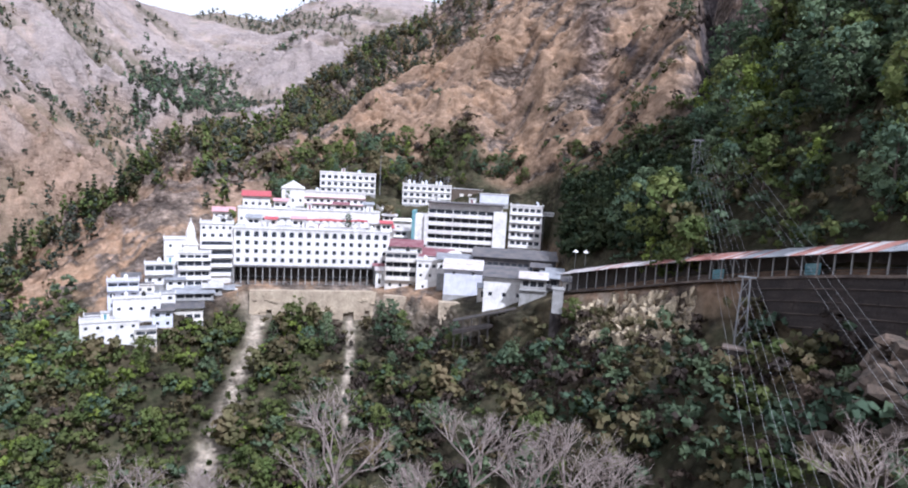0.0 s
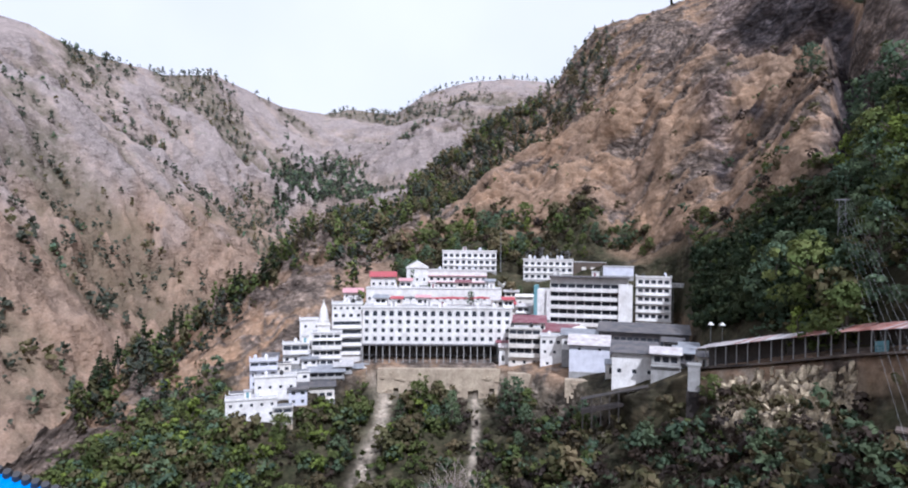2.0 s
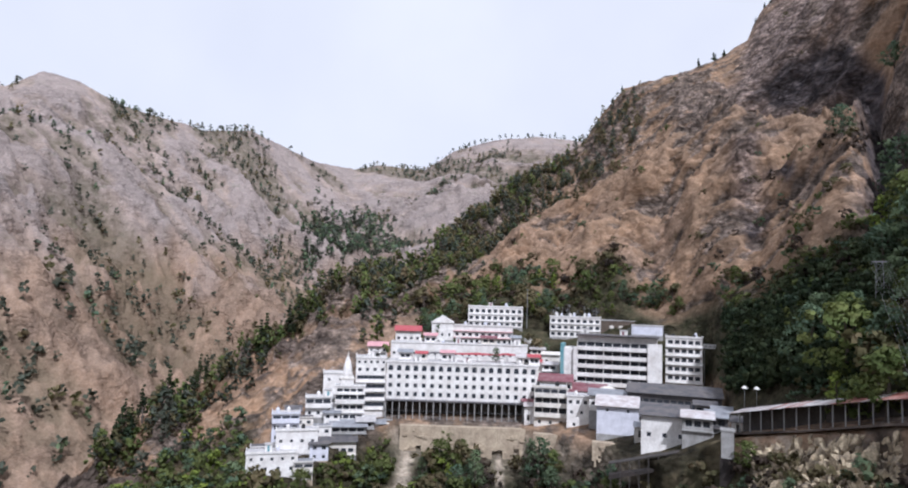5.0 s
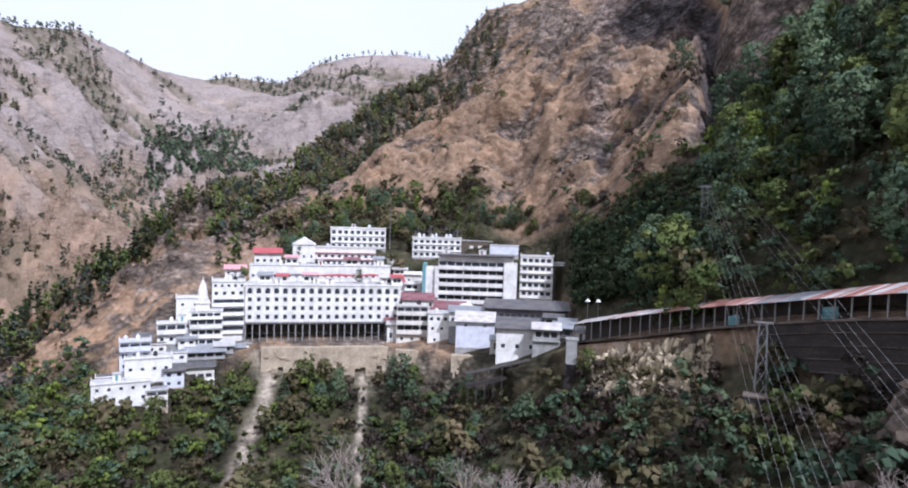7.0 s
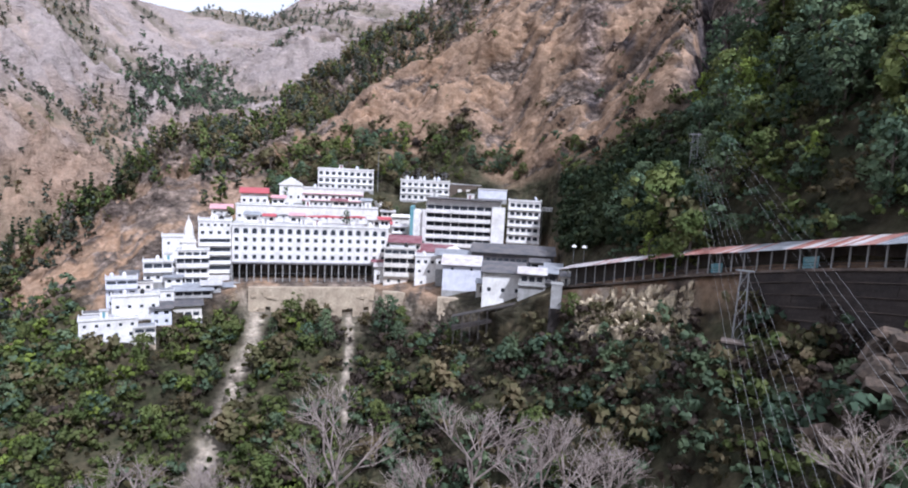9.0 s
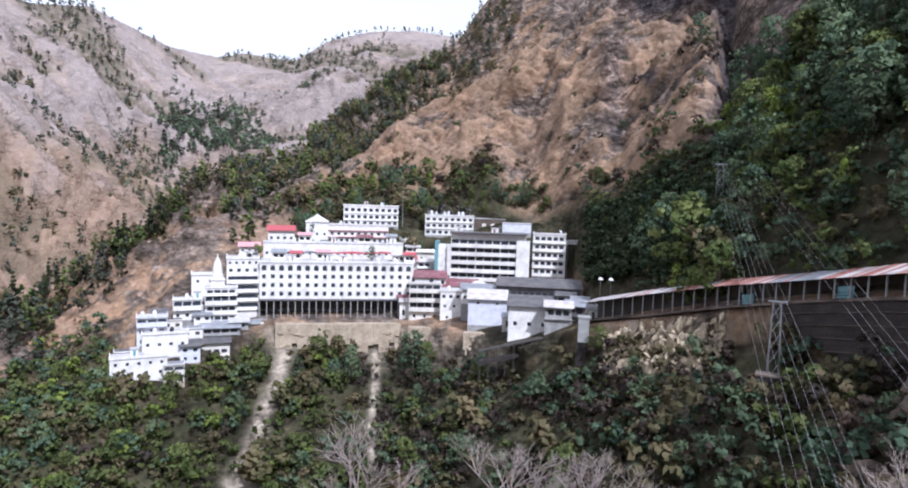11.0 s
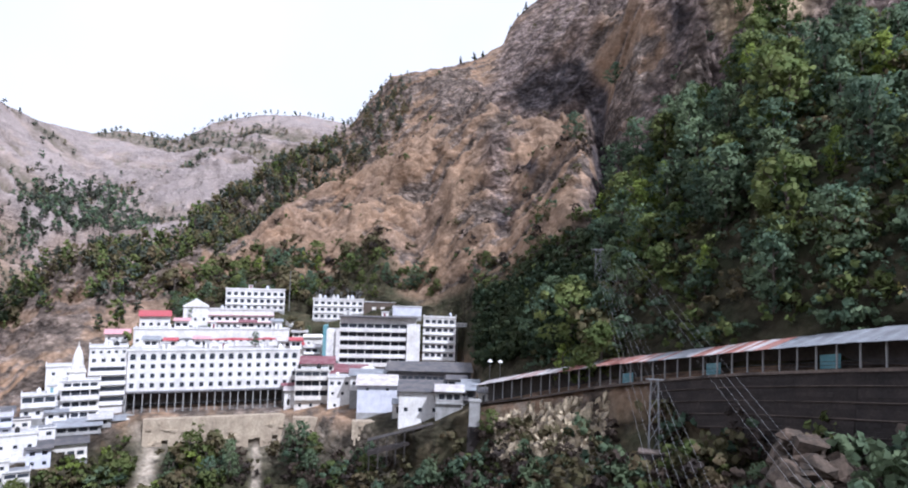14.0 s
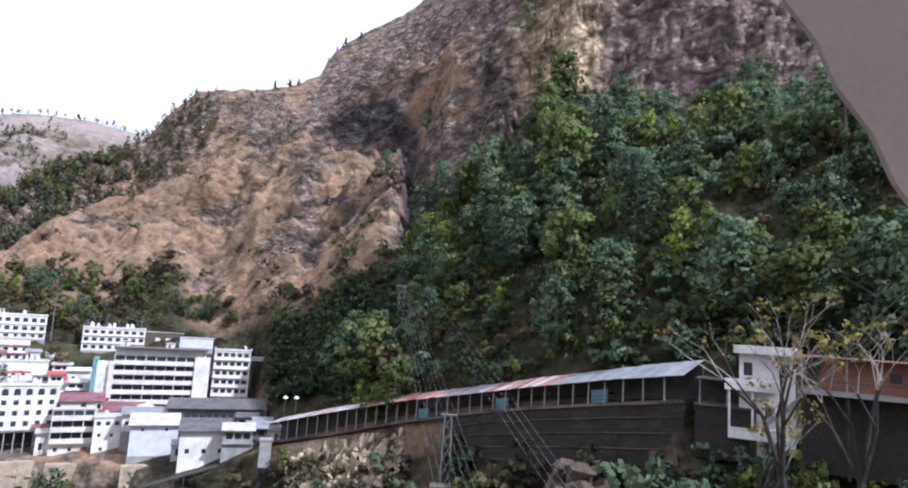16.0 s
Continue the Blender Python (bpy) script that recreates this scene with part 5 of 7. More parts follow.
for px in (-4.2, -1.6):
    part("post", boxes((px, px + 0.25, -1.2, -0.95, 1.803, 6.397)), WHITEWASH, house)

porch = thing("porch", pose(66.9, 58.6, -7.4, 0, 0, -55), "low dark tin porch between the walkway and the white house", "porch")
bm = bmesh.new()
prism(bm, [(-3.6, 2.75), (3.4, 2.55), (3.4, 2.65), (-3.6, 2.85)], -1.0, 4.5)
part("roof", bm, DARK_TIN, porch)
for px in (-3.2, 0.0, 3.0):
    part("post", boxes((px, px + 0.14, -0.7, -0.56, -0.4, 2.6)), GREY_CEMENT, porch)
part("floor_slab", boxes((-3.8, 3.4, -0.9, 4.5, -0.6, -0.4)), LEDGE, porch)
part("back_wall", boxes((-3.6, 3.4, 4.0, 4.2, -0.397, 2.6)), INTERIOR_SHADE, porch)
part("base_wall", boxes((-3.7, 3.4, -0.6, 4.4, -7, -0.603)), DARK_STONE, porch)

lodge = thing("wooden_lodge", pose(69.9, 41.6, -4.4, 0, 0, -58), "red-brown boarded lodge on concrete stilts", "house")
part("floor_slab", boxes((-7.5, 9, -1.5, 6, -0.5, 0)), GREY_CEMENT, lodge)
for i in range(9):
    z0 = 0.003 + i * 0.36
    part("board", boxes((-5.4, 9, 0, 0.18 + 0.02 * (i % 2), z0, z0 + 0.352)), BRICK_RED, lodge)
part("room", boxes((-5.3, 9, 0.21, 5.5, 0.003, 3.2)), BRICK_RED, lodge)
part("window", window_mesh(1.0, 1.0), None, lodge).matrix_local = pose(1.4, -0.14, 1.3, 0, 0, 0)
bm = bmesh.new()
prism(bm, [(-8.0, 3.5), (9.5, 3.3), (9.5, 3.45), (-8.0, 3.65)], -2.2, 6)
part("roof", bm, RUST_TIN, lodge, "brown rusted tin roof")
for px in (-7.2, -3.0, 2.5, 6.5):
    part("post", boxes((px, px + 0.16, -1.4, -1.24, 0.003, 3.3)), GREY_CEMENT, lodge)
    part("stilt", boxes((px, px + 0.3, -1.3, -1.0, -9, -0.503)), GREY_CEMENT if px == 2.5 else DARK_STONE, lodge)
part("rail", boxes((-7.4, 8.9, -1.42, -1.36, 0.95, 1.02)), DARK_STEEL, lodge)
part("footing_wall", boxes((-7.3, 9, 1.0, 5.5, -9, -0.503)), DARK_STONE, lodge, "dark wall under the floor")

# ---- the balcony that the eye stands on: floor, slanted awning, and the blue roof next door ----
BEIGE = material("beige_painted_board", (0.31, 0.245, 0.195), 0.7, (0.26, 0.205, 0.165), 1.2, 0.06, 20.0)
awning = thing("awning", Matrix(), "slanted beige awning board with a worn edge", "awning")
bm = bmesh.new()
lo, hi = Vector((2.66, 1.40, 0.50)), Vector((2.32, 1.90, 1.85))
side, thick = Vector((0.55, -0.95, 0.0)), Vector((0.02, 0.03, 0.0))
n = 14
front, rear = [], []
for i in range(n + 1):
    k = -0.5 + 2.2 * i / n
    p = lo + (hi - lo) * k + side * 0.012 * math.sin(i * 2.9)
    front.append((bm.verts.new(p), bm.verts.new(p + side * 1.6)))
    rear.append((bm.verts.new(p + thick), bm.verts.new(p + side * 1.6 + thick)))
for i in range(n):
    bm.faces.new((front[i][0], front[i][1], front[i + 1][1], front[i + 1][0]))
    bm.faces.new((rear[i][0], rear[i + 1][0], rear[i + 1][1], rear[i][1]))
    bm.faces.new((front[i][0], front[i + 1][0], rear[i + 1][0], rear[i][0]))
    bm.faces.new((front[i][1], rear[i][1], rear[i + 1][1], front[i + 1][1]))
part("board", bm, BEIGE, awning)
part("post", boxes((3.3, 3.5, -0.4, -0.2, -9.5, 3.4)), BEIGE, awning)
balcony = thing("balcony_floor", pose(0, 0, 0), "plain concrete balcony slab under the eye", "floor", kind="structure")
part("slab", boxes((-3, 4.2, -4, 0.5, -1.75, -1.55)), GREY_CEMENT, balcony)
for px in (-2.5, 3.7):
    part("pillar", boxes((px, px + 0.3, -0.6, -0.3, -10.5, -1.753)), GREY_CEMENT, balcony)

BLUE_SHEET = material("blue_coated_sheet", (0.004, 0.185, 0.60), 0.55, (0.008, 0.21, 0.64), 0.8, 0.06, 6.0, spec=0.15)
blue = thing("blue_roof", Matrix(), "bright blue corrugated sheet roof with a dark scalloped ridge cap", "roof")
ra, rb = Vector((-15.5, 9.3, -2.92)), Vector((-6.85, 8.3, -4.105))
along = (rb - ra).normalized()
down = Vector((-0.11, -0.95, -0.55)).normalized()
length = (rb - ra).length
bm = bmesh.new()
normal = along.cross(down)
if normal.z < 0:
    normal = -normal
cols = int(length / 0.05)
pv = None
for i in range(cols + 1):
    lift = (0, 0.014, 0.014, 0)[i % 4]
    p = ra + along * (length * i / cols) + normal * lift
    q = [bm.verts.new(p), bm.verts.new(p + down * 6.5)]
    if pv:
        bm.faces.new((pv[0], pv[1], q[1], q[0]))
    pv = q
part("sheet", bm, BLUE_SHEET, blue)
bm = bmesh.new()
for i in range(int(length / 0.2)):
    p = ra + along * (0.2 * i) + normal * 0.05
    tube(bm, p - normal * 0.03, p + normal * 0.06 + along * 0.02, 0.085, 0.06, 7)
part("ridge_cap", bm, DARK_STEEL, blue, "black scalloped ridge cap")
bm = bmesh.new()
for p, q in ((ra + down * 3, ra + down * 6.4), (rb + down * 3, rb + down * 6.4)):
    for u in (p, q):
        tube(bm, u - normal * 0.02, (u.x, u.y, u.z - 14), 0.12, 0.12, 6)
part("posts", bm, DARK_STEEL, blue)


# ---- clutter of the shrine's roofs: stair rooms, tanks, lean-tos, the path to the hotel ----
random.seed(21)
ROOFS = [((-50.2, 231.0, -26.1, 12.3), 50, 9, 7), ((-84.9, 224.4, -25.0, 20.7), 12, 9, 3), ((-57.1, 256.2, -20.8, 12.6), 50, 6, 6), ((-53.4, 281.6, -14.4, 10.7), 26, 5, 4), ((-48.9, 295.7, -6.0, 9.4), 22, 6, 3), ((5.7, 255.3, -14.9, -1.3), 26, 9, 4), ((30.4, 256.1, -14.4, -6.8), 11, 8, 3),
         ((-17.3, 227.3, -32.1, 4.3), 9, 6, 2), ((-6.4, 221.9, -33.7, 1.6), 8, 6, 2), ((-97.3, 210.6, -38.2, 24.8), 7, 5, 2), ((-103.4, 198.7, -42.3, 27.5), 7, 5, 2), ((-97.5, 195.6, -46.7, 26.8), 11, 5, 2), ((-102.0, 188.0, -52.7, 28.5), 13, 5, 2), ((-90.5, 216.5, -41.1, 22), 6, 4, 1)]
for (x, y, z, yaw), w, d, n in ROOFS:
    m = pose(x, y, z, 0, 0, yaw)
    for i in range(n):
        p = m @ Vector((random.uniform(-w / 2, w / 2), random.uniform(2.0, max(2.5, d - 1)), 0))
        k = random.random()
        if k < 0.55:
            pick = random.randrange(3)
            water_tank(p.x, p.y, p.z, random.uniform(0.55, 0.8), random.uniform(1.2, 1.9), (WHITEWASH, PALE_BLUE, BLACK_PLASTIC)[pick], ("white plastic water tank on a flat roof", "pale blue water tank on a flat roof", "black plastic water tank on a flat roof")[pick])
        elif k < 0.8:
            room = thing("stair_room", pose(p.x, p.y, p.z, 0, 0, yaw), "small white stair room on a flat roof", "room", "roof rooms")
            rw, rh = random.uniform(1.6, 3.2), random.uniform(1.9, 2.5)
            part("wall", boxes((-rw / 2, rw / 2, 0, 2.2, 0, rh)), WHITEWASH, room)
            part("roof", boxes((-rw / 2 - 0.2, rw / 2 + 0.2, -0.3, 2.4, rh + 0.003, rh + 0.16)), ROOF_SLAB, room)
            part("door", boxes((-0.4, 0.4, -0.05, -0.004, 0.05, 1.8)), random.choice((TEAL, GREY_CEMENT, MAROON)), room)
        else:
            mast(p.x, p.y, p.z + 1.4, random.uniform(1.5, 3.5), "thin antenna mast on a flat roof", 2, 0.05)

for x, y, z, yaw, w, d, h, mat, label in ((-10.5, 231.5, -38.0, 2, 7, 4, 3.0, MAROON, "lean-to under a faded maroon sheet"), (-2.0, 229.0, -38.5, 0, 6, 4, 3.0, PALE_TIN, "lean-to under a bleached tin sheet"), (9.5, 226.0, -38.0, -2, 7, 4, 3.2, GREY_TIN, "lean-to under a grey tin sheet"),
                                          (12.5, 196.0, -40.5, -4, 6, 4, 3.0, GREY_TIN, "lean-to under a grey tin sheet"), (-24.2, 229.5, -44.5, 6, 5, 4, 5.0, PALE_TIN, "narrow lean-to between the halls"), (-76.5, 216.5, -50.0, 20, 7, 4, 3.0, GREY_TIN, "lean-to below the annex under tin"), (34.5, 171.5, -32.5, -12, 6, 4, 2.6, DARK_TIN, "dark lean-to at the end of the walkway"),
                                          (-27.0, 262.0, -31.0, 7, 8, 4, 4.0, RED_SHEET, "lean-to under a red sheet"), (-20.5, 270.0, -28.5, 6, 8, 4, 4.0, CREAM, "low cream room on the hillside"), (26.0, 236.0, -36.5, -6, 9, 5, 4.2, GREY_TIN, "long lean-to under a grey tin sheet")):
    hut = thing("lean_to", pose(x, y, z, 0, 0, yaw), label, "shed", "lean-tos")
    part("wall", boxes((-w / 2, w / 2, 0.6, d, -8, h)), random.choice((WHITEWASH, CREAM, PALE_BLUE)), hut)
    for i in range(int(w / 0.8)):
        bm = bmesh.new()
        x0 = -w / 2 - 0.3 + i * 0.8
        v = [bm.verts.new(c) for c in ((x0, -0.5, h + 0.003), (x0 + 0.79, -0.5, h + 0.003), (x0 + 0.79, d + 0.2, h + 0.9), (x0, d + 0.2, h + 0.9))]
        top = [bm.verts.new(u.co + Vector((0, 0, 0.06 + 0.03 * (i % 2)))) for u in v]
        bm.faces.new(top)
        bm.faces.new(v[::-1])
        for k in range(4):
            bm.faces.new((v[k], v[(k + 1) % 4], top[(k + 1) % 4], top[k]))
        part("roof_sheet", bm, mat, hut)
    for px in (-w / 2, 0, w / 2 - 0.1):
        part("post", boxes((px, px + 0.1, -0.3, -0.2, -4, h)), STEEL, hut)
    part("door", boxes((-w * 0.3, -w * 0.3 + 0.9, 0.5, 0.596, 0, 2.0)), INTERIOR_SHADE, hut)

path = thing("footpath", Matrix(), "pale concrete footpath with a low wall up to the hotel", "path", kind="structure")
PATH = [(-33.5, 291.5), (-27.5, 283.5), (-21.0, 276.5), (-24.0, 270.0), (-31.0, 265.5), (-26.0, 259.5)]
for (x0, y0), (x1, y1) in zip(PATH, PATH[1:]):
    z0, z1 = land_at(x0, y0) + 0.9, land_at(x1, y1) + 0.9
    l = math.dist((x0, y0), (x1, y1))
    d0 = ((x1 - x0) / l, (y1 - y0) / l)
    bm = bmesh.new()
    slab_between(bm, (x0, y0), (x1, y1), d0, d0, -1.3, 1.3, z0, z1, 2.5)
    part("flight", bm, CREAM, path)
    for side in (-1.4, 1.3):
        bm = bmesh.new()
        slab_between(bm, (x0, y0), (x1, y1), d0, d0, side, side + 0.1, z0 + 0.8, z1 + 0.8, 1.8)
        part("low_wall", bm, WHITEWASH, path)


# ---- trees and undergrowth ----
def leaf_material(name, base, vary, tint=0.25, island=0.14):
    m = bpy.data.materials.new(name)
    m.use_nodes = True
    n, l = m.node_tree.nodes, m.node_tree.links
    b = n["Principled BSDF"]
    b.inputs["Roughness"].default_value, b.inputs["Specular IOR Level"].default_value = 0.7, 0.2
    geo, oi = n.new("ShaderNodeNewGeometry"), n.new("ShaderNodeObjectInfo")
    mix, r1, r2 = n.new("ShaderNodeMix"), n.new("ShaderNodeMapRange"), n.new("ShaderNodeMapRange")
    mix.data_type = "RGBA"
    tc, no = n.new("ShaderNodeTexCoord"), n.new("ShaderNodeTexNoise")
    no.inputs["Scale"].default_value = 0.12
    l.new(geo.outputs["Position"], no.inputs["Vector"])
    spread = n.new("ShaderNodeMapRange")
    spread.inputs["From Min"].default_value, spread.inputs["From Max"].default_value = 0.38, 0.62
    l.new(no.outputs["Fac"], spread.inputs["Value"])
    l.new(spread.outputs["Result"], mix.inputs["Factor"])
    mix.inputs["A"].default_value, mix.inputs["B"].default_value = (*base, 1), (*vary, 1)
    r1.inputs["To Min"].default_value, r1.inputs["To Max"].default_value = 1 - island, 1 + island
    l.new(geo.outputs["Random Per Island"], r1.inputs["Value"])
    r2.inputs["To Min"].default_value, r2.inputs["To Max"].default_value = 1 - tint, 1 + tint
    l.new(oi.outputs["Random"], r2.inputs["Value"])
    mul, mul2 = n.new("ShaderNodeMix"), n.new("ShaderNodeMix")
    for x, before, f in ((mul, mix, r1), (mul2, mul, r2)):
        x.data_type, x.blend_type = "RGBA", "MULTIPLY"
        x.inputs["Factor"].default_value = 1
        l.new(before.outputs["Result"], x.inputs["A"])
        l.new(f.outputs["Result"], x.inputs["B"])
    l.new(mul2.outputs["Result"], b.inputs["Base Color"])
    # thin leaves let part of the light through
    thin, both, out = n.new("ShaderNodeBsdfTranslucent"), n.new("ShaderNodeMixShader"), n["Material Output"]
    l.new(mul2.outputs["Result"], thin.inputs["Color"])
    both.inputs["Fac"].default_value = 0.42
    l.new(b.outputs["BSDF"], both.inputs[1])
    l.new(thin.outputs["BSDF"], both.inputs[2])
    l.new(both.outputs["Shader"], out.inputs["Surface"])
    return m


DARK_LEAF = leaf_material("dark_evergreen_leaf", (0.112, 0.172, 0.112), (0.172, 0.226, 0.122))
MID_LEAF = leaf_material("mid_green_leaf", (0.120, 0.162, 0.052), (0.165, 0.188, 0.064))
BRIGHT_LEAF = leaf_material("yellow_green_leaf", (0.255, 0.315, 0.066), (0.195, 0.255, 0.058))
OLIVE_LEAF = leaf_material("olive_scrub", (0.135, 0.130, 0.062), (0.190, 0.150, 0.085))
YELLOW_LEAF = leaf_material("yellowing_leaf", (0.30, 0.27, 0.07), (0.24, 0.19, 0.06))
DRY_LEAF = leaf_material("dry_brown_scrub", (0.110, 0.080, 0.060), (0.075, 0.060, 0.052))
# paler and greyer than PINE_LEAF: distance haze put into the leaf colour
HAZED_LEAF = leaf_material("hazed_pine_needles", (0.085, 0.105, 0.080), (0.115, 0.120, 0.088))
PINE_LEAF = leaf_material("pine_needles", (0.032, 0.050, 0.026), (0.052, 0.066, 0.030))
BARK = material("rough_bark", (0.10, 0.08, 0.065), 0.95, (0.16, 0.13, 0.11), 1.5, 0.2, 8.0, 0.05, 6.0)
DARK_BARK = material("near_black_bark", (0.028, 0.023, 0.020), 0.9, (0.055, 0.045, 0.04), 1.5, 0.2, 8.0)
PALE_BARK = material("pale_bare_bark", (0.34, 0.285, 0.255), 0.9, (0.20, 0.165, 0.15), 1.5, 0.2, 8.0)


def leaf_quads(rng, centres, radii, per, size, flat=0.75):
    """Small leaf sheets scattered over clumps: vertices (n, 4, 3)."""
    c = np.repeat(centres, per, axis=0)
    rr = np.repeat(radii, per)
    d = rng.normal(size=(len(c), 3))
    d /= np.linalg.norm(d, axis=1)[:, None]
    d[:, 2] *= flat
    p = c + d * (rr * rng.uniform(0.35, 1.2, len(c)))[:, None]
    nrm = d + rng.normal(scale=0.55, size=d.shape) + np.array([0, 0, 0.35])
    nrm /= np.linalg.norm(nrm, axis=1)[:, None]
    u = np.cross(nrm, rng.normal(size=d.shape))
    u /= np.linalg.norm(u, axis=1)[:, None]
    v = np.cross(nrm, u)
    s = (size * rng.uniform(0.6, 1.3, len(c)))[:, None]
    quad = np.stack([p - u * s - v * s * 0.6, p + u * s - v * s * 0.7, p + u * s * 0.8 + v * s * 0.7, p - u * s * 0.7 + v * s * 0.6], 1)
    soft = d * 1.0 + nrm * 0.3 + np.array([0, 0, 0.2])
    soft /= np.linalg.norm(soft, axis=1)[:, None]
    return np.concatenate([quad, soft[:, None, :]], 1)  # four corners and the soft normal of the clump


def quads_mesh(name, quads, mats, index=None):
    me = bpy.data.meshes.new(name)
    n = len(quads)
    normals = np.repeat(quads[:, 4, :], 4, axis=0)
    quads = quads[:, :4, :]
    me.vertices.add(n * 4)
    me.vertices.foreach_set("co", quads.astype(np.float32).ravel())
    me.loops.add(n * 4)
    me.loops.foreach_set("vertex_index", np.arange(n * 4, dtype=np.int32))
    me.polygons.add(n)
    me.polygons.foreach_set("loop_start", np.arange(0, n * 4, 4, dtype=np.int32))
    for m in mats:
        me.materials.append(m)
    if index is not None:
        me.polygons.foreach_set("material_index", index.astype(np.int32))
    me.polygons.foreach_set("use_smooth", np.ones(n, dtype=bool))
    me.update(calc_edges=True)
    me.normals_split_custom_set(normals.tolist())
    return me


def broad_crown(rng, h, r, clumps=22, per=30, size=0.42, point=0.0):
    """Clumps spread through an uneven, open crown."""
    clumps, per = int(clumps * 1.6), int(per / 1.6)
    k = rng.uniform(0.16, 1.0, clumps)
    a = rng.uniform(0, 2 * np.pi, clumps)
    lobes = 1 + 0.28 * np.sin(a * 2 + rng.uniform(0, 6)) + 0.2 * np.sin(a * 3 + 9 * k + rng.uniform(0, 6))
    width = r * lobes * np.sqrt(np.clip(1 - (2 * k - 1.05) ** 2, 0.08, 1)) * (1 - point * np.clip(k - 0.35, 0, 1) * 1.25) * rng.uniform(0.3, 1.0, clumps)
    c = np.stack([np.cos(a) * width, np.sin(a) * width, h * k * 0.92], 1)
    q = leaf_quads(rng, c, rng.uniform(0.13, 0.31, clumps) * r, per, size)
    # the crown as a whole rounds the light more than its single clumps do
    whole = (q[:, :4].mean(1) - np.array([0, 0, h * 0.5])) / np.array([r, r, h * 0.5])
    soft = q[:, 4] * 0.5 + whole * 1.0 + rng.normal(scale=0.22, size=whole.shape)
    q[:, 4] = soft / np.linalg.norm(soft, axis=1)[:, None]
    return q


def pine_crown(rng, h, r, tiers=9, per=26, size=0.36):
    c, q = [], []
    for i in range(tiers):
        k = 0.2 + 0.8 * i / (tiers - 1)
        w = r * (1.08 - k) * rng.uniform(0.75, 1.15)
        for a in rng.uniform(0, 2 * np.pi, max(1, int(5 - 3.5 * k))):
            c.append((math.cos(a) * w * 0.7, math.sin(a) * w * 0.7, h * k + rng.uniform(-0.3, 0.3)))
            q.append(max(0.3, w * 0.55))
    return leaf_quads(rng, np.array(c), np.array(q), per, size, 0.5)


def trunk_mesh(rng, h, r, limbs=3):
    bm = bmesh.new()
    pts = [Vector((rng.normal() * 0.03 * h * k, rng.normal() * 0.03 * h * k, h * (k - 0.12))) for k in (0, 0.3, 0.6, 0.95)]
    for i in range(3):
        tube(bm, pts[i], pts[i + 1], r * (1 - 0.28 * i), r * (1 - 0.28 * (i + 1)), 5)
    for i in range(limbs):
        k = rng.uniform(0.35, 0.8)
        base = pts[1].lerp(pts[3], (k - 0.3) / 0.65)
        a = rng.uniform(0, 6.28)
        tube(bm, base, base + Vector((math.cos(a), math.sin(a), 0.8)) * h * 0.22, r * 0.35, r * 0.1, 5)
    return mesh_of("trunk", bm, BARK)


rng = np.random.default_rng(7)
TREES = {}


def tree_kind(key, name, label, crown, leaf, h, r, group):
    t = thing(name, pose(0, 0, -500), label, "tree", group)
    part("trunk", trunk_mesh(rng, h, 0.035 * h), None, t)
    part("crown", quads_mesh("crown", crown, (leaf,)), None, t)
    TREES[key] = t


SLOPE, BELOW, ABOVE = "trees on the shaded hillside", "trees below the shrine", "trees above the shrine"
for i in range(4):
    tree_kind(("dark", i), "evergreen_tree", "dark green broadleaf tree with a dense uneven crown", broad_crown(rng, 9 + i % 2, 3.1 + 0.25 * i, 36, 32, 0.21, 0.75 * (i % 2)), DARK_LEAF, 9, 3.4, SLOPE)
for i in range(3):
    tree_kind(("mid", i), "broadleaf_tree", "mid green broadleaf tree with a rounded clumpy crown", broad_crown(rng, 8, 2.9 + 0.25 * i, 33, 32, 0.21, 0.35 * i), MID_LEAF, 8, 3.2, SLOPE)
for i in range(2):
    tree_kind(("bright", i), "young_tree", "tall yellow-green tree catching the light", broad_crown(rng, 11, 3.0, 46, 32, 0.21, 0.7), BRIGHT_LEAF, 11, 3.0, SLOPE)
for i in range(3):
    tree_kind(("pine", i), "pine_tree", "dark pine with a ragged pointed crown", pine_crown(rng, 11, 2.6 + 0.2 * i), PINE_LEAF, 11, 2.6, ABOVE)
for i in range(3):
    tree_kind(("scrub", i), "scrub_tree", "low olive-green scrub tree with thin foliage", broad_crown(rng, 5, 2.6, 16, 30, 0.30), OLIVE_LEAF, 5, 2.6, BELOW)
for i in range(2):
    tree_kind(("dry", i), "dry_shrub", "leafless brown shrub with fine twigs", broad_crown(rng, 4, 2.4, 14, 30, 0.2), DRY_LEAF, 4, 2.4, BELOW)
FIRST = set()
TERRACE_TREE = ("dark", 0)


def plant(key, x, y, scale, group=""):
    t = TREES[key]
    m = pose(x, y, land_at(x, y) - 0.2, 0, 0, rng.uniform(0, 360)) @ Matrix.Diagonal((scale * rng.uniform(0.88, 1.15), scale * rng.uniform(0.88, 1.15), scale, 1))
    if key in FIRST:
        t = copy_thing(t, m)
    else:
        FIRST.add(key)
        t.matrix_world = m
    if group:
        t["group"] = group


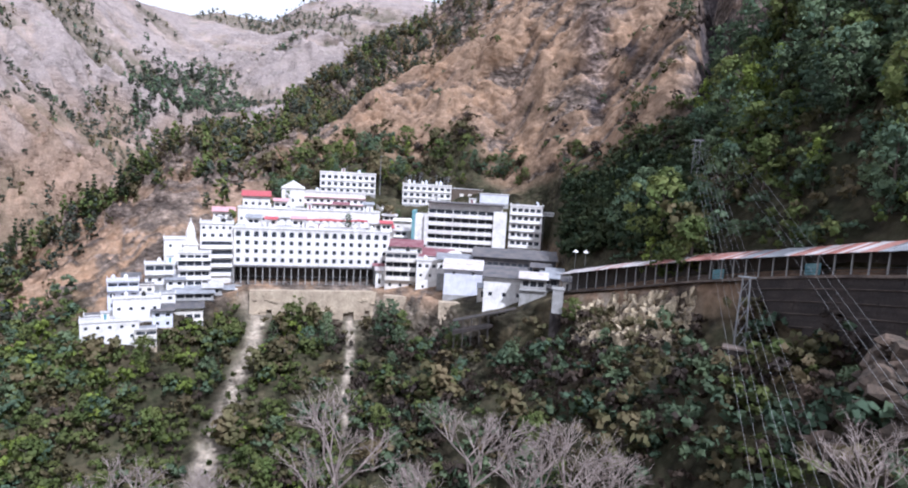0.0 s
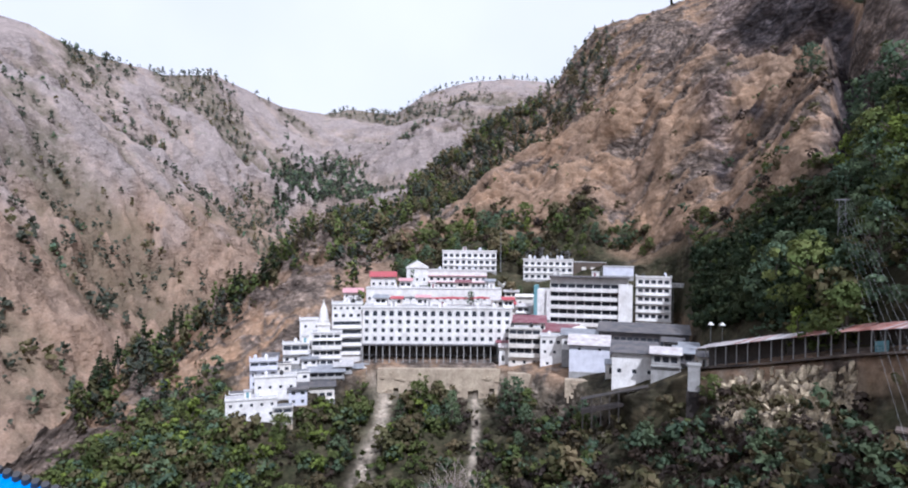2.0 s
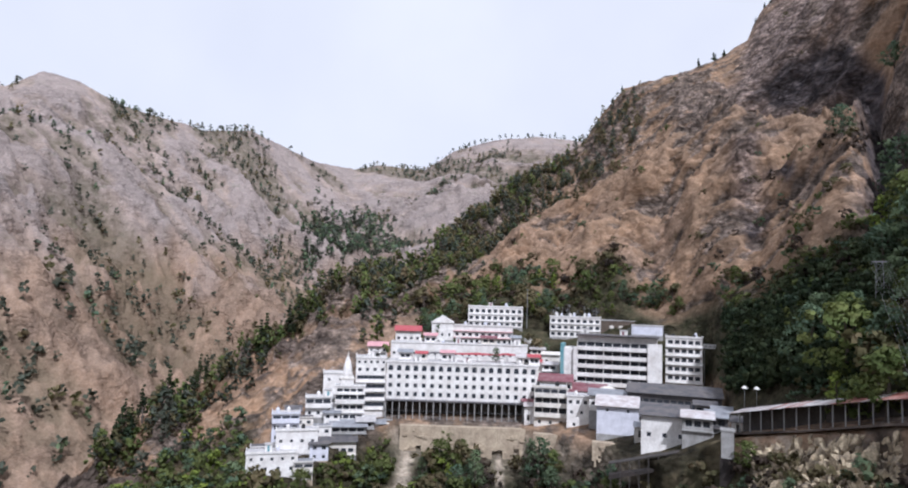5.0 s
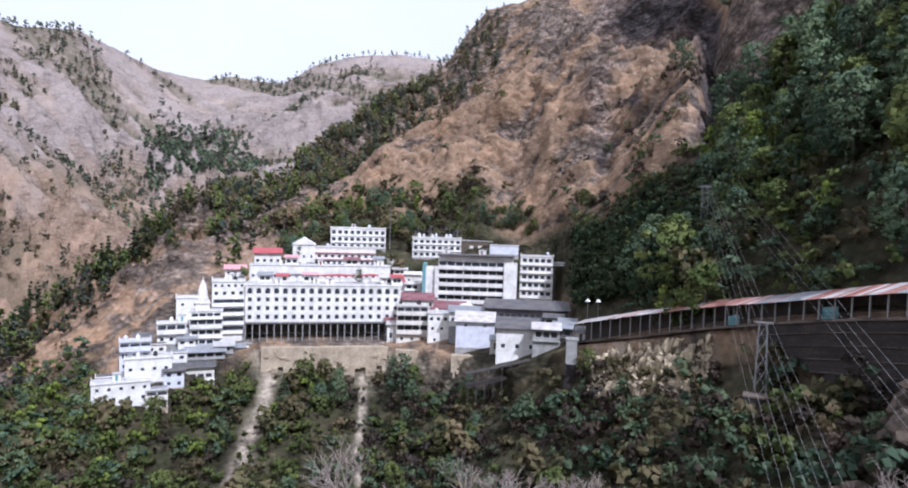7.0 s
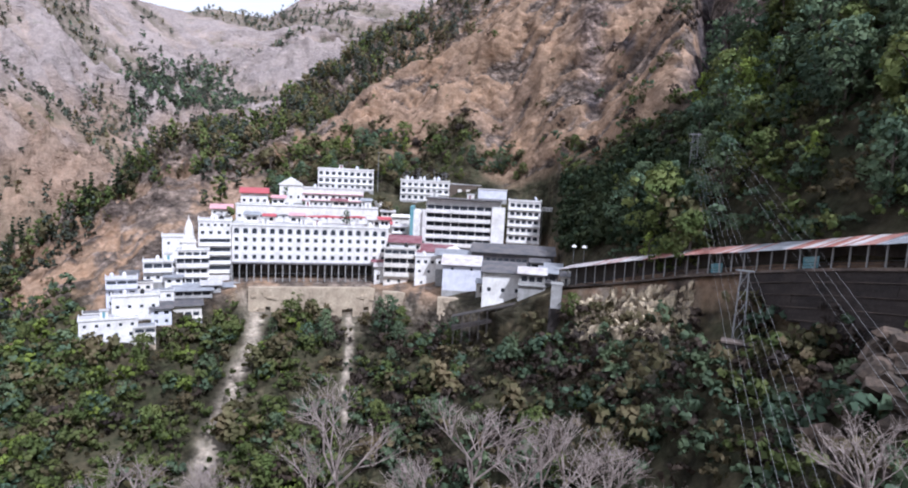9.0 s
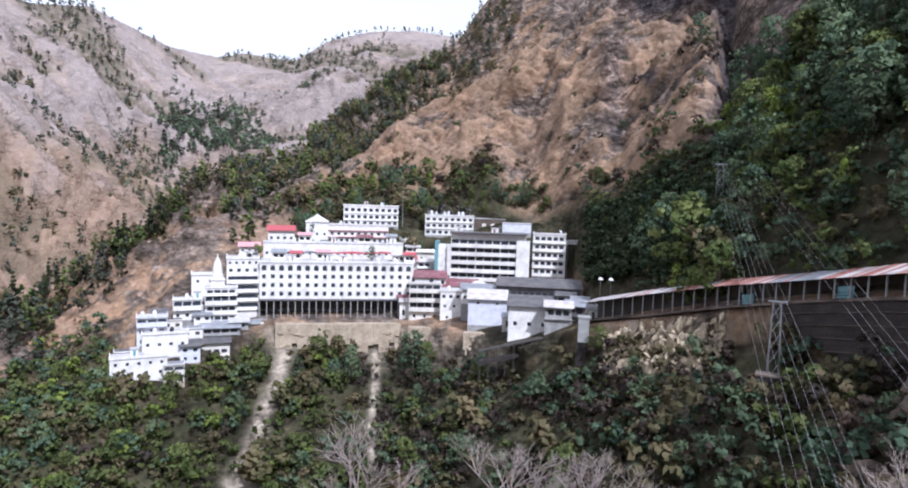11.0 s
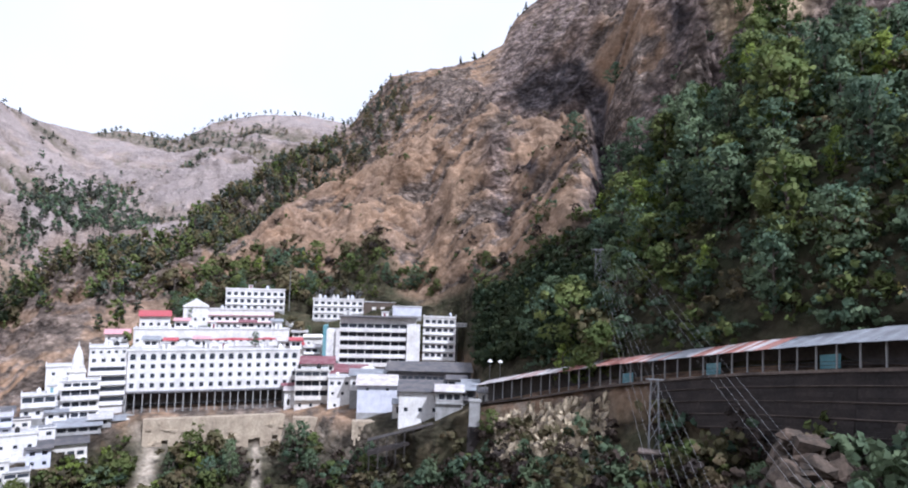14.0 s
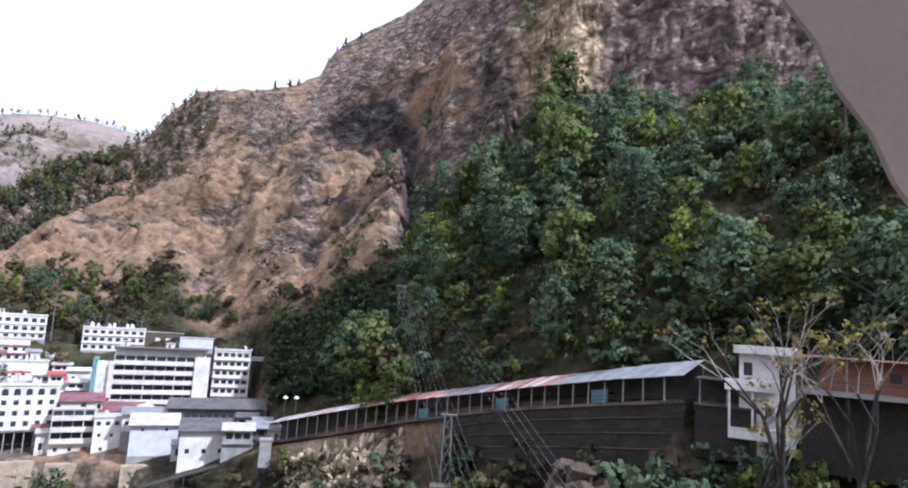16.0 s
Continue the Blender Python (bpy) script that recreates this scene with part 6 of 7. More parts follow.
def scatter(n, b0, b1, lo, hi, keep=None, even=True):
    """Random places between two of the land's lines (running numbers lo to hi), even over the ground; returns b, r, x, y, z, stretch."""
    b = rng.uniform(b0, b1, n * 6)
    lines = land_lines(b)
    reach = np.stack([l[0] for l in lines])
    p = rng.uniform(lo, hi, n * 6)
    i = np.clip(np.searchsorted(LINE_AT, p, side="right") - 1, 0, len(LINE_AT) - 2)
    k = (p - LINE_AT[i]) / (LINE_AT[i + 1] - LINE_AT[i])
    idx = np.arange(len(b))
    gap_w = reach[i + 1, idx] - reach[i, idx]
    r = reach[i, idx] + gap_w * k
    ok = rng.uniform(size=len(b)) < (np.clip(gap_w * r / np.percentile(gap_w * r, 92), 0.05, 1) if even else 1.0)
    if keep is not None:
        ok &= keep(b, r, p)
    b, r, p = b[ok][:n], r[ok][:n], p[ok][:n]
    z, _, x, y, *_ = land(b, r)
    return b, r, x, y, z, p


def clear_of_chutes(b, r, p):
    return (np.abs(b + 17.2 + np.clip(214 - r, 0, 90) * 0.085) > 1.15 + 0.011 * np.clip(214 - r, 0, 90)) & (np.abs(b + 8.6) > 0.7)


def clear_of_houses(b, r):
    return (b < -13) | (b > 10.1) | (r > np.interp(b, (-13, -6, -5, 4.5, 5.5, 8.6, 10.1), (307, 307, 311, 311, 297, 297, 262)))


def under_tree_line(b, r, p):
    return p < np.interp(b, (7, 13, 18, 20.5, 22.5, 30, 34, 39, 46, 53, 66), (4.72, 4.74, 4.74, 4.78, 5.12, 5.15, 5.35, 5.95, 5.75, 5.75, 5.7))


# the shaded slope on the right, behind the covered way
b, r, x, y, z, p = scatter(236, 16, 66, 4.12, 6.05, lambda b, r, p: under_tree_line(b, r, p) & ((b > 20.5) | (p < 4.42)) & (np.abs(b - 37) + np.abs(p - 4.25) * 9 > 1.6))
for i in range(len(b)):
    u = rng.uniform()
    key = ("dark", int(rng.integers(4))) if u < 0.64 else ("mid", int(rng.integers(3))) if u < 0.88 else ("bright", int(rng.integers(2))) if u < 0.95 else ("pine", int(rng.integers(3)))
    plant(key, x[i], y[i], rng.uniform(0.75, 1.6) * (0.85 if key[0] == "bright" else 1), SLOPE)
# a few that stand out: bright ones on the slope, dark ones on the ledges of the cliff
for bb, rr, key, s in ((24.5, 170, ("bright", 0), 1.75), (26.3, 172, ("bright", 1), 1.2), (25.0, 160, ("mid", 0), 1.1), (33.5, 200, ("bright", 1), 1.0), (19.3, 150, ("mid", 1), 1.6), (21.0, 146, ("mid", 2), 1.5), (17.8, 158, ("bright", 1), 1.0), (20.2, 157, ("scrub", 0), 2.2), (18.6, 163, ("mid", 0), 1.5), (19.9, 166, ("bright", 0), 1.0), (21.6, 160, ("mid", 1), 1.4),
                       (36, 128, ("bright", 0), 0.75), (24.2, 172, ("bright", 1), 1.6), (25.8, 170, ("bright", 0), 1.35), (27.4, 178, ("mid", 1), 1.3), (44, 152, ("bright", 0), 1.2), (41, 168, ("bright", 1), 1.15), (46.5, 150, ("bright", 1), 1.0), (33, 172, ("bright", 0), 1.1), (29.5, 140, ("bright", 0), 0.9), (35.2, 145, ("mid", 2), 1.1), (34.6, 156, ("dark", 1), 1.2), (35.6, 166, ("mid", 0), 1.1), (36.4, 137, ("dark", 3), 1.0), (39, 212, ("mid", 1), 1.35), (42, 190, ("bright", 1), 1.0), (46, 180, ("bright", 0), 0.95), (18.5, 270, ("dark", 0), 1.8), (12.9, 500, ("pine", 0), 1.2), (22, 320, ("dark", 1), 1.1),
                       (31.5, 300, ("dark", 1), 1.9), (32.6, 304, ("dark", 2), 1.7), (30.8, 292, ("dark", 3), 1.5), (43, 290, ("dark", 0), 1.6), (44.4, 286, ("dark", 1), 1.3)):
    plant(key, rr * math.sin(radians(bb)), rr * math.cos(radians(bb)), s, SLOPE)
# below the shrine and the covered way
b, r, x, y, z, p = scatter(115, -40, 20, 1.15, 2.35, clear_of_chutes)
for i in range(len(b)):
    u = rng.uniform()
    right = b[i] > -12
    key = ("scrub", int(rng.integers(3))) if u < (0.42 if right else 0.3) else ("mid", int(rng.integers(3))) if u < (0.62 if right else 0.86) else ("dark", int(rng.integers(4))) if u < 0.93 or right else ("bright", 0)
    plant(key, x[i], y[i], rng.uniform(0.5, 0.85) * (1.25 if key[0] == "scrub" else 1), BELOW)
for bb, rr, key, s in ((-12.5, 205, ("dark", 0), 1.2), (-10.8, 208, ("dark", 1), 1.1), (-5.3, 208, ("dark", 2), 1.25), (-4.2, 200, ("dark", 3), 1.0), (-1.5, 175, ("dark", 0), 1.2), (-34, 150, ("bright", 1), 0.8), (-29.3, 208, ("scrub", 0), 1.0), (-26, 207, ("mid", 0), 0.7)):
    plant(key, rr * math.sin(radians(bb)), rr * math.cos(radians(bb)), s, BELOW)
b, r, x, y, z, p = scatter(26, -42, -30.5, 2.2, 4.5, lambda b, r, p: p < np.interp(b, (-42, -38, -33.5, -30.5), (4.2, 4.2, 4.6, 4.3)), False)
for i in range(len(b)):
    plant((("mid", 0), ("mid", 1), ("bright", 0), ("scrub", 1), ("dark", 2))[int(rng.integers(5))], x[i], y[i], rng.uniform(0.45, 0.8), BELOW)
for bb, rr, key, sc in ((-7.0, 287, ("dark", 0), 0.5), (-5.9, 281, ("scrub", 0), 0.8), (-6.3, 293, ("scrub", 1), 0.9), (-5.2, 272, ("scrub", 2), 0.7), (-6.9, 274, ("mid", 0), 0.45), (-4.8, 283, ("dark", 1), 0.45)):
    plant(key, rr * math.sin(radians(bb)), rr * math.cos(radians(bb)), sc, ABOVE)
terrace_tree = copy_thing(TREES[TERRACE_TREE], pose(-39.6, 243.2, -26.2) @ Matrix.Diagonal((0.7, 0.7, 0.85, 1)))
terrace_tree["label"], terrace_tree["group"] = "small dark tree in a bed on the white terrace", "trees of the terrace"
b, r, x, y, z, p = scatter(60, -12, 34, 1.3, 2.3, clear_of_chutes)
for i in range(len(b)):
    plant(("dry", int(rng.integers(2))), x[i], y[i], rng.uniform(0.7, 1.3), BELOW)
# the belt above the shrine and the pines along the spur
b, r, x, y, z, p = scatter(115, -16, 11, 4.5, 5.45, lambda b, r, p: (p < np.interp(b, (-10, 0, 5, 12), (5.45, 5.25, 5.08, 5.0))) & clear_of_houses(b, r))
for i in range(len(b)):
    u = rng.uniform()
    key = ("mid", int(rng.integers(3))) if u < 0.32 else ("dark", int(rng.integers(4))) if u < 0.5 else ("bright", 0) if u < 0.6 else ("scrub", int(rng.integers(3))) if u < 0.9 else ("dry", 0)
    plant(key, x[i], y[i], rng.uniform(0.6, 1.25), ABOVE)
b, r, x, y, z, p = scatter(60, -41, -3, 6.6, 8.2, None, False)
for i in range(len(b)):
    plant(("pine", int(rng.integers(3))), x[i], y[i], rng.uniform(0.55, 1.0), ABOVE)


for key in [k for k in TREES if k not in FIRST]:  # kinds that found no place
    for o in (*TREES[key].children_recursive, TREES[key]):
        bpy.data.objects.remove(o)


def stuff_of(name, label, templates, mats, b, r, x, y, z, scales, picks, kind_mat):
    """Many small plants in one mesh."""
    out, idx = [], []
    for i in range(len(b)):
        t = templates[picks[i]]
        a = rng.uniform(0, 2 * np.pi)
        ca, sa_ = math.cos(a), math.sin(a)
        w = np.stack([t[..., 0] * ca - t[..., 1] * sa_, t[..., 0] * sa_ + t[..., 1] * ca, t[..., 2]], -1)
        w[:, :4] = w[:, :4] * scales[i] + np.array([x[i], y[i], z[i] - 0.15])
        out.append(w)
        idx.append(np.full(len(w), kind_mat[i]))
    tagged(new(name, quads_mesh(name, np.concatenate(out), mats, np.concatenate(idx))), label, "vegetation", kind="stuff")


bush = [broad_crown(rng, 2.6, 2.0, 8, 18, 0.24) for _ in range(5)]
grove = [broad_crown(rng, 7.5, 2.3, 11, 13, 0.38, 0.6) for _ in range(4)]
small_pine = [pine_crown(rng, 9, 2.4, 6, 7, 0.75) for _ in range(4)]
far_pine = [broad_crown(rng, 8.5, 2.6, 6, 6, 0.85, 0.7) for _ in range(4)]

# bushes on the slope below the shrine
b, r, x, y, z, p = scatter(1000, -46, 47, 1.0, 2.5, lambda b, r, p: clear_of_chutes(b, r, p) & (p < 2.2 + 0.2 * np.sin(b)) | (rng.uniform(size=len(b)) < 0.03))
right = np.clip((b + 14) / 16, 0, 1)
u = rng.uniform(size=len(b))
kinds = np.where(u < 0.12 + 0.34 * right, 0, np.where(u < 0.62 - 0.06 * right, 1, np.where(u < 0.82 - 0.08 * right, 2, np.where((b < -13) & (u < 0.97), 4, 3))))
stuff_of("hillside_bushes", "dense green and olive bushes on the slope below", bush, (DARK_LEAF, MID_LEAF, OLIVE_LEAF, DRY_LEAF, BRIGHT_LEAF), b, r, x, y, z, rng.uniform(1.0, 2.35, len(b)), rng.integers(0, 5, len(b)), kinds)
# bushes and small trees on the low end of the spur
b, r, x, y, z, p = scatter(560, -52, -29.5, 1.4, 4.8, lambda b, r, p: p < np.interp(b, (-52, -44, -38, -33.5, -31, -29.5), (4.6, 4.3, 4.25, 4.7, 4.5, 3.2)) + 0.12 * np.sin(b * 2.3), False)
u = rng.uniform(size=len(b))
stuff_of("spur_bushes", "green bushes on the low end of the spur", bush, (DARK_LEAF, MID_LEAF, OLIVE_LEAF, BRIGHT_LEAF), b, r, x, y, z, rng.uniform(0.9, 2.2, len(b)), rng.integers(0, 5, len(b)), np.where(u < 0.25, 0, np.where(u < 0.7, 1, np.where(u < 0.9, 2, 3))))
# bushes round the low houses and on the bank under the lodge
b, r, x, y, z, p = scatter(170, -33, -17.5, 2.0, 3.0, lambda b, r, p: r < np.interp(b, (-33, -30, -27, -24, -17.5), (206, 207, 205, 211, 226)), False)
u = rng.uniform(size=len(b))
stuff_of("garden_bushes", "bushes round the white houses on the spur", bush, (DARK_LEAF, MID_LEAF, OLIVE_LEAF), b, r, x, y, z, rng.uniform(0.7, 1.4, len(b)), rng.integers(0, 5, len(b)), np.where(u < 0.25, 0, np.where(u < 0.8, 1, 2)))
b, r, x, y, z, p = scatter(110, 46, 66, 1.4, 3.3, None, False)
stuff_of("bank_bushes", "green bushes on the bank under the lodge", bush, (DARK_LEAF, MID_LEAF, BRIGHT_LEAF), b, r, x, y, z, rng.uniform(0.6, 1.4, len(b)), rng.integers(0, 5, len(b)), rng.choice(3, len(b), p=[0.5, 0.35, 0.15]))
b, r, x, y, z, p = scatter(150, -2, 11, 1.9, 3.2, lambda b, r, p: r < np.interp(b, (-2, 0, 3, 6, 11), (196, 190, 176, 168, 160)), False)
stuff_of("ravine_scrub", "dark dry scrub in the ravine below the sheds", bush, (DRY_LEAF, DARK_LEAF, OLIVE_LEAF), b, r, x, y, z, rng.uniform(0.5, 1.2, len(b)), rng.integers(0, 5, len(b)), rng.choice(3, len(b), p=[0.5, 0.3, 0.2]))
# undergrowth on the shaded slope
b, r, x, y, z, p = scatter(1050, 15, 66, 4.05, 6.3, lambda b, r, p: (np.abs(b - 37) + np.abs(p - 4.25) * 9 > 1.6) & (under_tree_line(b, r, p) | (rng.uniform(size=len(b)) < 0.06)))
u = rng.uniform(size=len(b))
stuff_of("slope_undergrowth", "dark undergrowth between the trees of the shaded slope", bush, (DARK_LEAF, MID_LEAF, OLIVE_LEAF), b, r, x, y, z, rng.uniform(0.8, 2.1, len(b)), rng.integers(0, 5, len(b)), np.where(u < 0.66, 0, np.where(u < 0.84, 1, 2)))
# scrub above the shrine and up the dry face
b, r, x, y, z, p = scatter(1250, -16, 20, 4.5, 7.9, lambda b, r, p: clear_of_houses(b, r) & (rng.uniform(size=len(b)) < np.where(p < np.interp(b, (-10, 0, 5, 12), (5.45, 5.25, 5.1, 5.0)) + 0.08 * np.sin(b * 1.7), 1.0, 0.03)))
u = rng.uniform(size=len(b))
stuff_of("face_scrub", "scrub and bushes at the foot of the dry face", bush, (DARK_LEAF, MID_LEAF, OLIVE_LEAF, DRY_LEAF), b, r, x, y, z, rng.uniform(0.8, 2.1, len(b)), rng.integers(0, 5, len(b)), np.where(u < 0.2, 0, np.where(u < 0.45, 1, np.where(u < 0.82, 2, 3))))
# bushes in the gully between the tower block and the covered way; dark pine leaf stands in for its shade
b, r, x, y, z, p = scatter(640, 7, 21, 3.6, 5.2, lambda b, r, p: under_tree_line(b, r, p) & ((p > 4.12) | (b < 9.5)) & ((b > 9) | (p > 4.05)) & clear_of_houses(b, r))
stuff_of("gully_bushes", "bushes filling the gully, its shade put into their dark leaf colour", bush, (PINE_LEAF, PINE_LEAF), b, r, x, y, z, rng.uniform(1.0, 2.2, len(b)), rng.integers(0, 5, len(b)), rng.integers(0, 2, len(b)))
# groves along the spur's crest, thick at the top and thinning down the slope
for name, n, b0, b1, wide in (("spur_grove", 280, -42, -20, 17), ("crest_grove", 560, -22, -3, 46)):
    b = rng.uniform(b0, b1, n)
    r = land_lines(b)[10][0] - np.abs(rng.normal(size=n)) * wide + rng.uniform(0, 8, n)
    z, p, x, y, *_ = land(b, r)
    stuff_of(name, "green grove along the crest of the spur", grove, (HAZED_LEAF, MID_LEAF, OLIVE_LEAF), b, r, x, y, z, rng.uniform(0.8, 1.9, n) if b0 > -30 else rng.uniform(0.6, 1.55, n), rng.integers(0, 4, n), rng.choice(3, n, p=[0.3, 0.35, 0.35]))
# the dense wood on the flank below the notch
b, r, x, y, z, p = scatter(620, -14, 3.5, 6.55, 7.97, lambda b, r, p: p > np.interp(b, (-14, -6, 1, 3.5), (6.5, 6.6, 7.0, 7.5)), False)
stuff_of("flank_wood", "dense green wood on the flank of the spur", grove, (HAZED_LEAF, OLIVE_LEAF), b, r, x, y, z, rng.uniform(0.9, 1.8, len(b)), rng.integers(0, 4, len(b)), (rng.uniform(size=len(b)) < 0.5).astype(int))
# scattered pines on the far mountain, thicker in its gullies and on its skyline
def in_gullies(b, r, p):
    *_, hollows = land(b, r)
    patch = rough_noise(r * np.sin(np.radians(b)) * 0.013, r * np.cos(np.radians(b)) * 0.013, 95, 4)
    return hollows * -1.1 + patch * 0.8 - 0.12 * (p > 10.55) * (p < 10.95) + rng.normal(scale=0.1, size=len(b)) > 0.05


def in_notch(b, r, p):
    z, *_ = land(b, r)
    el = np.degrees(np.arctan2(z, r))
    return blob(b, el, -23.0, 3.6, 4.6, 2.6) + rng.normal(scale=0.12, size=len(b)) > 0.36


b, r, x, y, z, p = scatter(3600, -62, 2, 9.05, 11.02, in_gullies)
stuff_of("far_pines", "scattered pines on the far mountainside", far_pine, (HAZED_LEAF, OLIVE_LEAF, DARK_LEAF), b, r, x, y, z, rng.uniform(0.6, 1.7, len(b)), rng.integers(0, 4, len(b)), rng.choice(3, len(b), p=[0.72, 0.22, 0.06]))
b, r, x, y, z, p = scatter(900, -30, -14, 9.9, 10.9, in_notch)
stuff_of("notch_wood", "dense blue-green pine wood in the valley's notch", far_pine, (HAZED_LEAF, DARK_LEAF), b, r, x, y, z, rng.uniform(1.1, 2.3, len(b)), rng.integers(0, 4, len(b)), rng.choice(2, len(b), p=[0.6, 0.4]))
b, r, x, y, z, p = scatter(60, -62, 2, 10.985, 11.01, lambda b, r, p: (b > -14) | (rng.uniform(size=len(b)) < 0.08))
stuff_of("skyline_pines", "pines along the skyline of the far ridge", far_pine, (PINE_LEAF,), b, r, x, y, z, rng.uniform(0.4, 1.0, len(b)) * np.where(b > -14, 1.7, 1.0), rng.integers(0, 4, len(b)), np.zeros(len(b)))
b, r, x, y, z, p = scatter(12, -1, 21, 7.97, 8.0)
stuff_of("ridge_pines", "single pines on the near ridge", small_pine, (PINE_LEAF,), b, r, x, y, z, rng.uniform(0.45, 0.9, len(b)), rng.integers(0, 4, len(b)), np.zeros(len(b)))

# shattered pale rocks below the covered way
ROCK = material("pale_broken_rock", (0.58, 0.48, 0.33), 0.95, (0.19, 0.155, 0.115), 0.5, 0.4, 3.0, 0.08, 3.0)
verts, faces = [], []
for i in range(520):
    bb = rng.uniform(11.8, 22)
    ln = land_lines(np.array([bb]))
    k = rng.uniform(-0.35, 1.0)
    rr = float(ln[2][0][0] + (ln[3][0][0] - ln[2][0][0]) * k) - rng.uniform(0.5, 3.5)
    px, py = rr * math.sin(radians(bb)), rr * math.cos(radians(bb))
    pz = land_at(px, py)
    s = 0.4 + 1.7 * rng.uniform() ** 2
    hull = bmesh.new()
    for _ in range(10):
        d = rng.normal(size=3)
        d /= np.linalg.norm(d)
        hull.verts.new(Vector(d * s * rng.uniform(0.7, 1.1) * np.array([0.9, 0.6, 1.3])))
    bmesh.ops.convex_hull(hull, input=hull.verts)
    hull.verts.index_update()
    base = len(verts)
    used = [v for v in hull.verts]
    verts += [(v.co.x + px, v.co.y + py, v.co.z + pz + 0.05 * s) for v in used]
    faces += [[base + v.index for v in f.verts] for f in hull.faces]
    hull.free()
outcrop_verts, outcrop_faces = [], []
for i in range(130):
    bb, rr = rng.normal(37.0, 2.6), rng.uniform(80, 92)
    px, py = rr * math.sin(radians(bb)), rr * math.cos(radians(bb))
    mound = math.exp(-((bb - 37.0) / 3.2) ** 2) * np.interp(rr, (80, 87, 92), (0.25, 1.0, 0.9))
    ground_z = land_at(px, py)
    top = ground_z + (-17.0 - ground_z) * mound
    pz = ground_z + (top - ground_z) * rng.uniform(0.0, 1.0) ** 0.6
    s = rng.uniform(0.9, 2.4)
    hull = bmesh.new()
    for _ in range(12):
        d = rng.normal(size=3)
        d /= np.linalg.norm(d)
        hull.verts.new(Vector(d * s * rng.uniform(0.75, 1.1) * np.array([1.2, 1.0, 0.8])))
    bmesh.ops.convex_hull(hull, input=hull.verts)
    hull.verts.index_update()
    base = len(outcrop_verts)
    outcrop_verts += [(v.co.x + px, v.co.y + py, v.co.z + pz) for v in hull.verts]
    outcrop_faces += [[base + v.index for v in f.verts] for f in hull.faces]
    hull.free()
me = bpy.data.meshes.new("rock_outcrop")
me.from_pydata(outcrop_verts, [], outcrop_faces)
me.materials.append(material("brown_outcrop_rock", (0.115, 0.085, 0.065), 0.95, (0.05, 0.042, 0.034), 0.4, 0.4, 2.0, 0.1, 2.0))
tagged(new("rock_outcrop", me), "brown rock outcrop in front of the retaining wall", "rocks", kind="stuff")

me = bpy.data.meshes.new("broken_rocks")
me.from_pydata(verts, [], faces)
me.materials.append(ROCK)
tagged(new("broken_rocks", me), "pale broken rocks on the bank below the walkway", "rocks", kind="stuff")


# ---- bare winter trees in front ----
def bare_tree(x, y, base_z, h, seed, label, spread=0.55, forks=3, leaf=None, bark=PALE_BARK, depth_most=5, stout=0.017, twig_bark=None):
    rnd = random.Random(seed)
    t = thing("bare_tree", pose(x, y, base_z), label, "tree", "bare winter trees")
    trunk, twigs = bmesh.new(), bmesh.new()
    tips = []

    def grow(p, way, length, r, depth):
        q = p + way * length + Vector((rnd.uniform(-1, 1), rnd.uniform(-1, 1), rnd.uniform(-0.3, 0.6))) * length * 0.12
        tube(trunk if depth < (2 if stout < 0.02 else 3) else twigs, p, q, r, r * 0.68, 5 if depth < 3 else 3)
        if depth >= depth_most:
            tips.append(q)
            return
        for _ in range(forks if depth else 4):
            w = (way + Vector((rnd.uniform(-1, 1), rnd.uniform(-1, 1), rnd.uniform(-0.35, 0.7))) * (spread + 0.08 * depth)).normalized()
            grow(q, w, length * rnd.uniform(0.62, 0.86), r * (0.62 if stout < 0.02 else 0.54), depth + 1)

    grow(Vector((0, 0, -1)), Vector((rnd.uniform(-0.15, 0.15), rnd.uniform(-0.15, 0.15), 1)).normalized(), h * 0.3, h * stout, 0)
    part("trunk", trunk, bark, t)
    part("branchwork", twigs, twig_bark or bark, t, "leafless twigs")
    if leaf and tips:
        c = np.array([tuple(v) for v in tips[::4]])
        part("leaves", quads_mesh("leaves", leaf_quads(rng, c, np.full(len(c), 0.35), 9, 0.10), (leaf,)), None, t, "few yellowing leaves")


for i, (bb, rr, top_el, h) in enumerate(((-29, 62, -24.0, 11), (-21, 58, -25.5, 10), (-9.5, 64, -20.5, 14), (-12.5, 66, -24.5, 10), (3.5, 66, -20.2, 15), (7.5, 62, -23.5, 13), (11.0, 62, -21.3, 15), (14.5, 60, -22.8, 12), (0.2, 60, -25.2, 12), (17.5, 58, -25.5, 10), (36.8, 44, -16.5, 9), (39.5, 46, -18.5, 9))):
    px, py = rr * math.sin(radians(bb)), rr * math.cos(radians(bb))
    bare_tree(px, py, rr * math.tan(radians(top_el)) - h * 0.98, h, 20 + i, "leafless pale grey winter tree with spreading twigs", 0.78)
for i, (bb, rr, top_el, h) in enumerate(((53.6, 33, 5.0, 11), (57.6, 31, 6.4, 11), (49.8, 34, -2.0, 8))):
    px, py = rr * math.sin(radians(bb)), rr * math.cos(radians(bb))
    bare_tree(px, py, rr * math.tan(radians(top_el)) - h, h, 60 + i, "bare dark tree with a few yellowing leaves", 0.52, 2, YELLOW_LEAF, DARK_BARK, 5, 0.021, PALE_BARK)

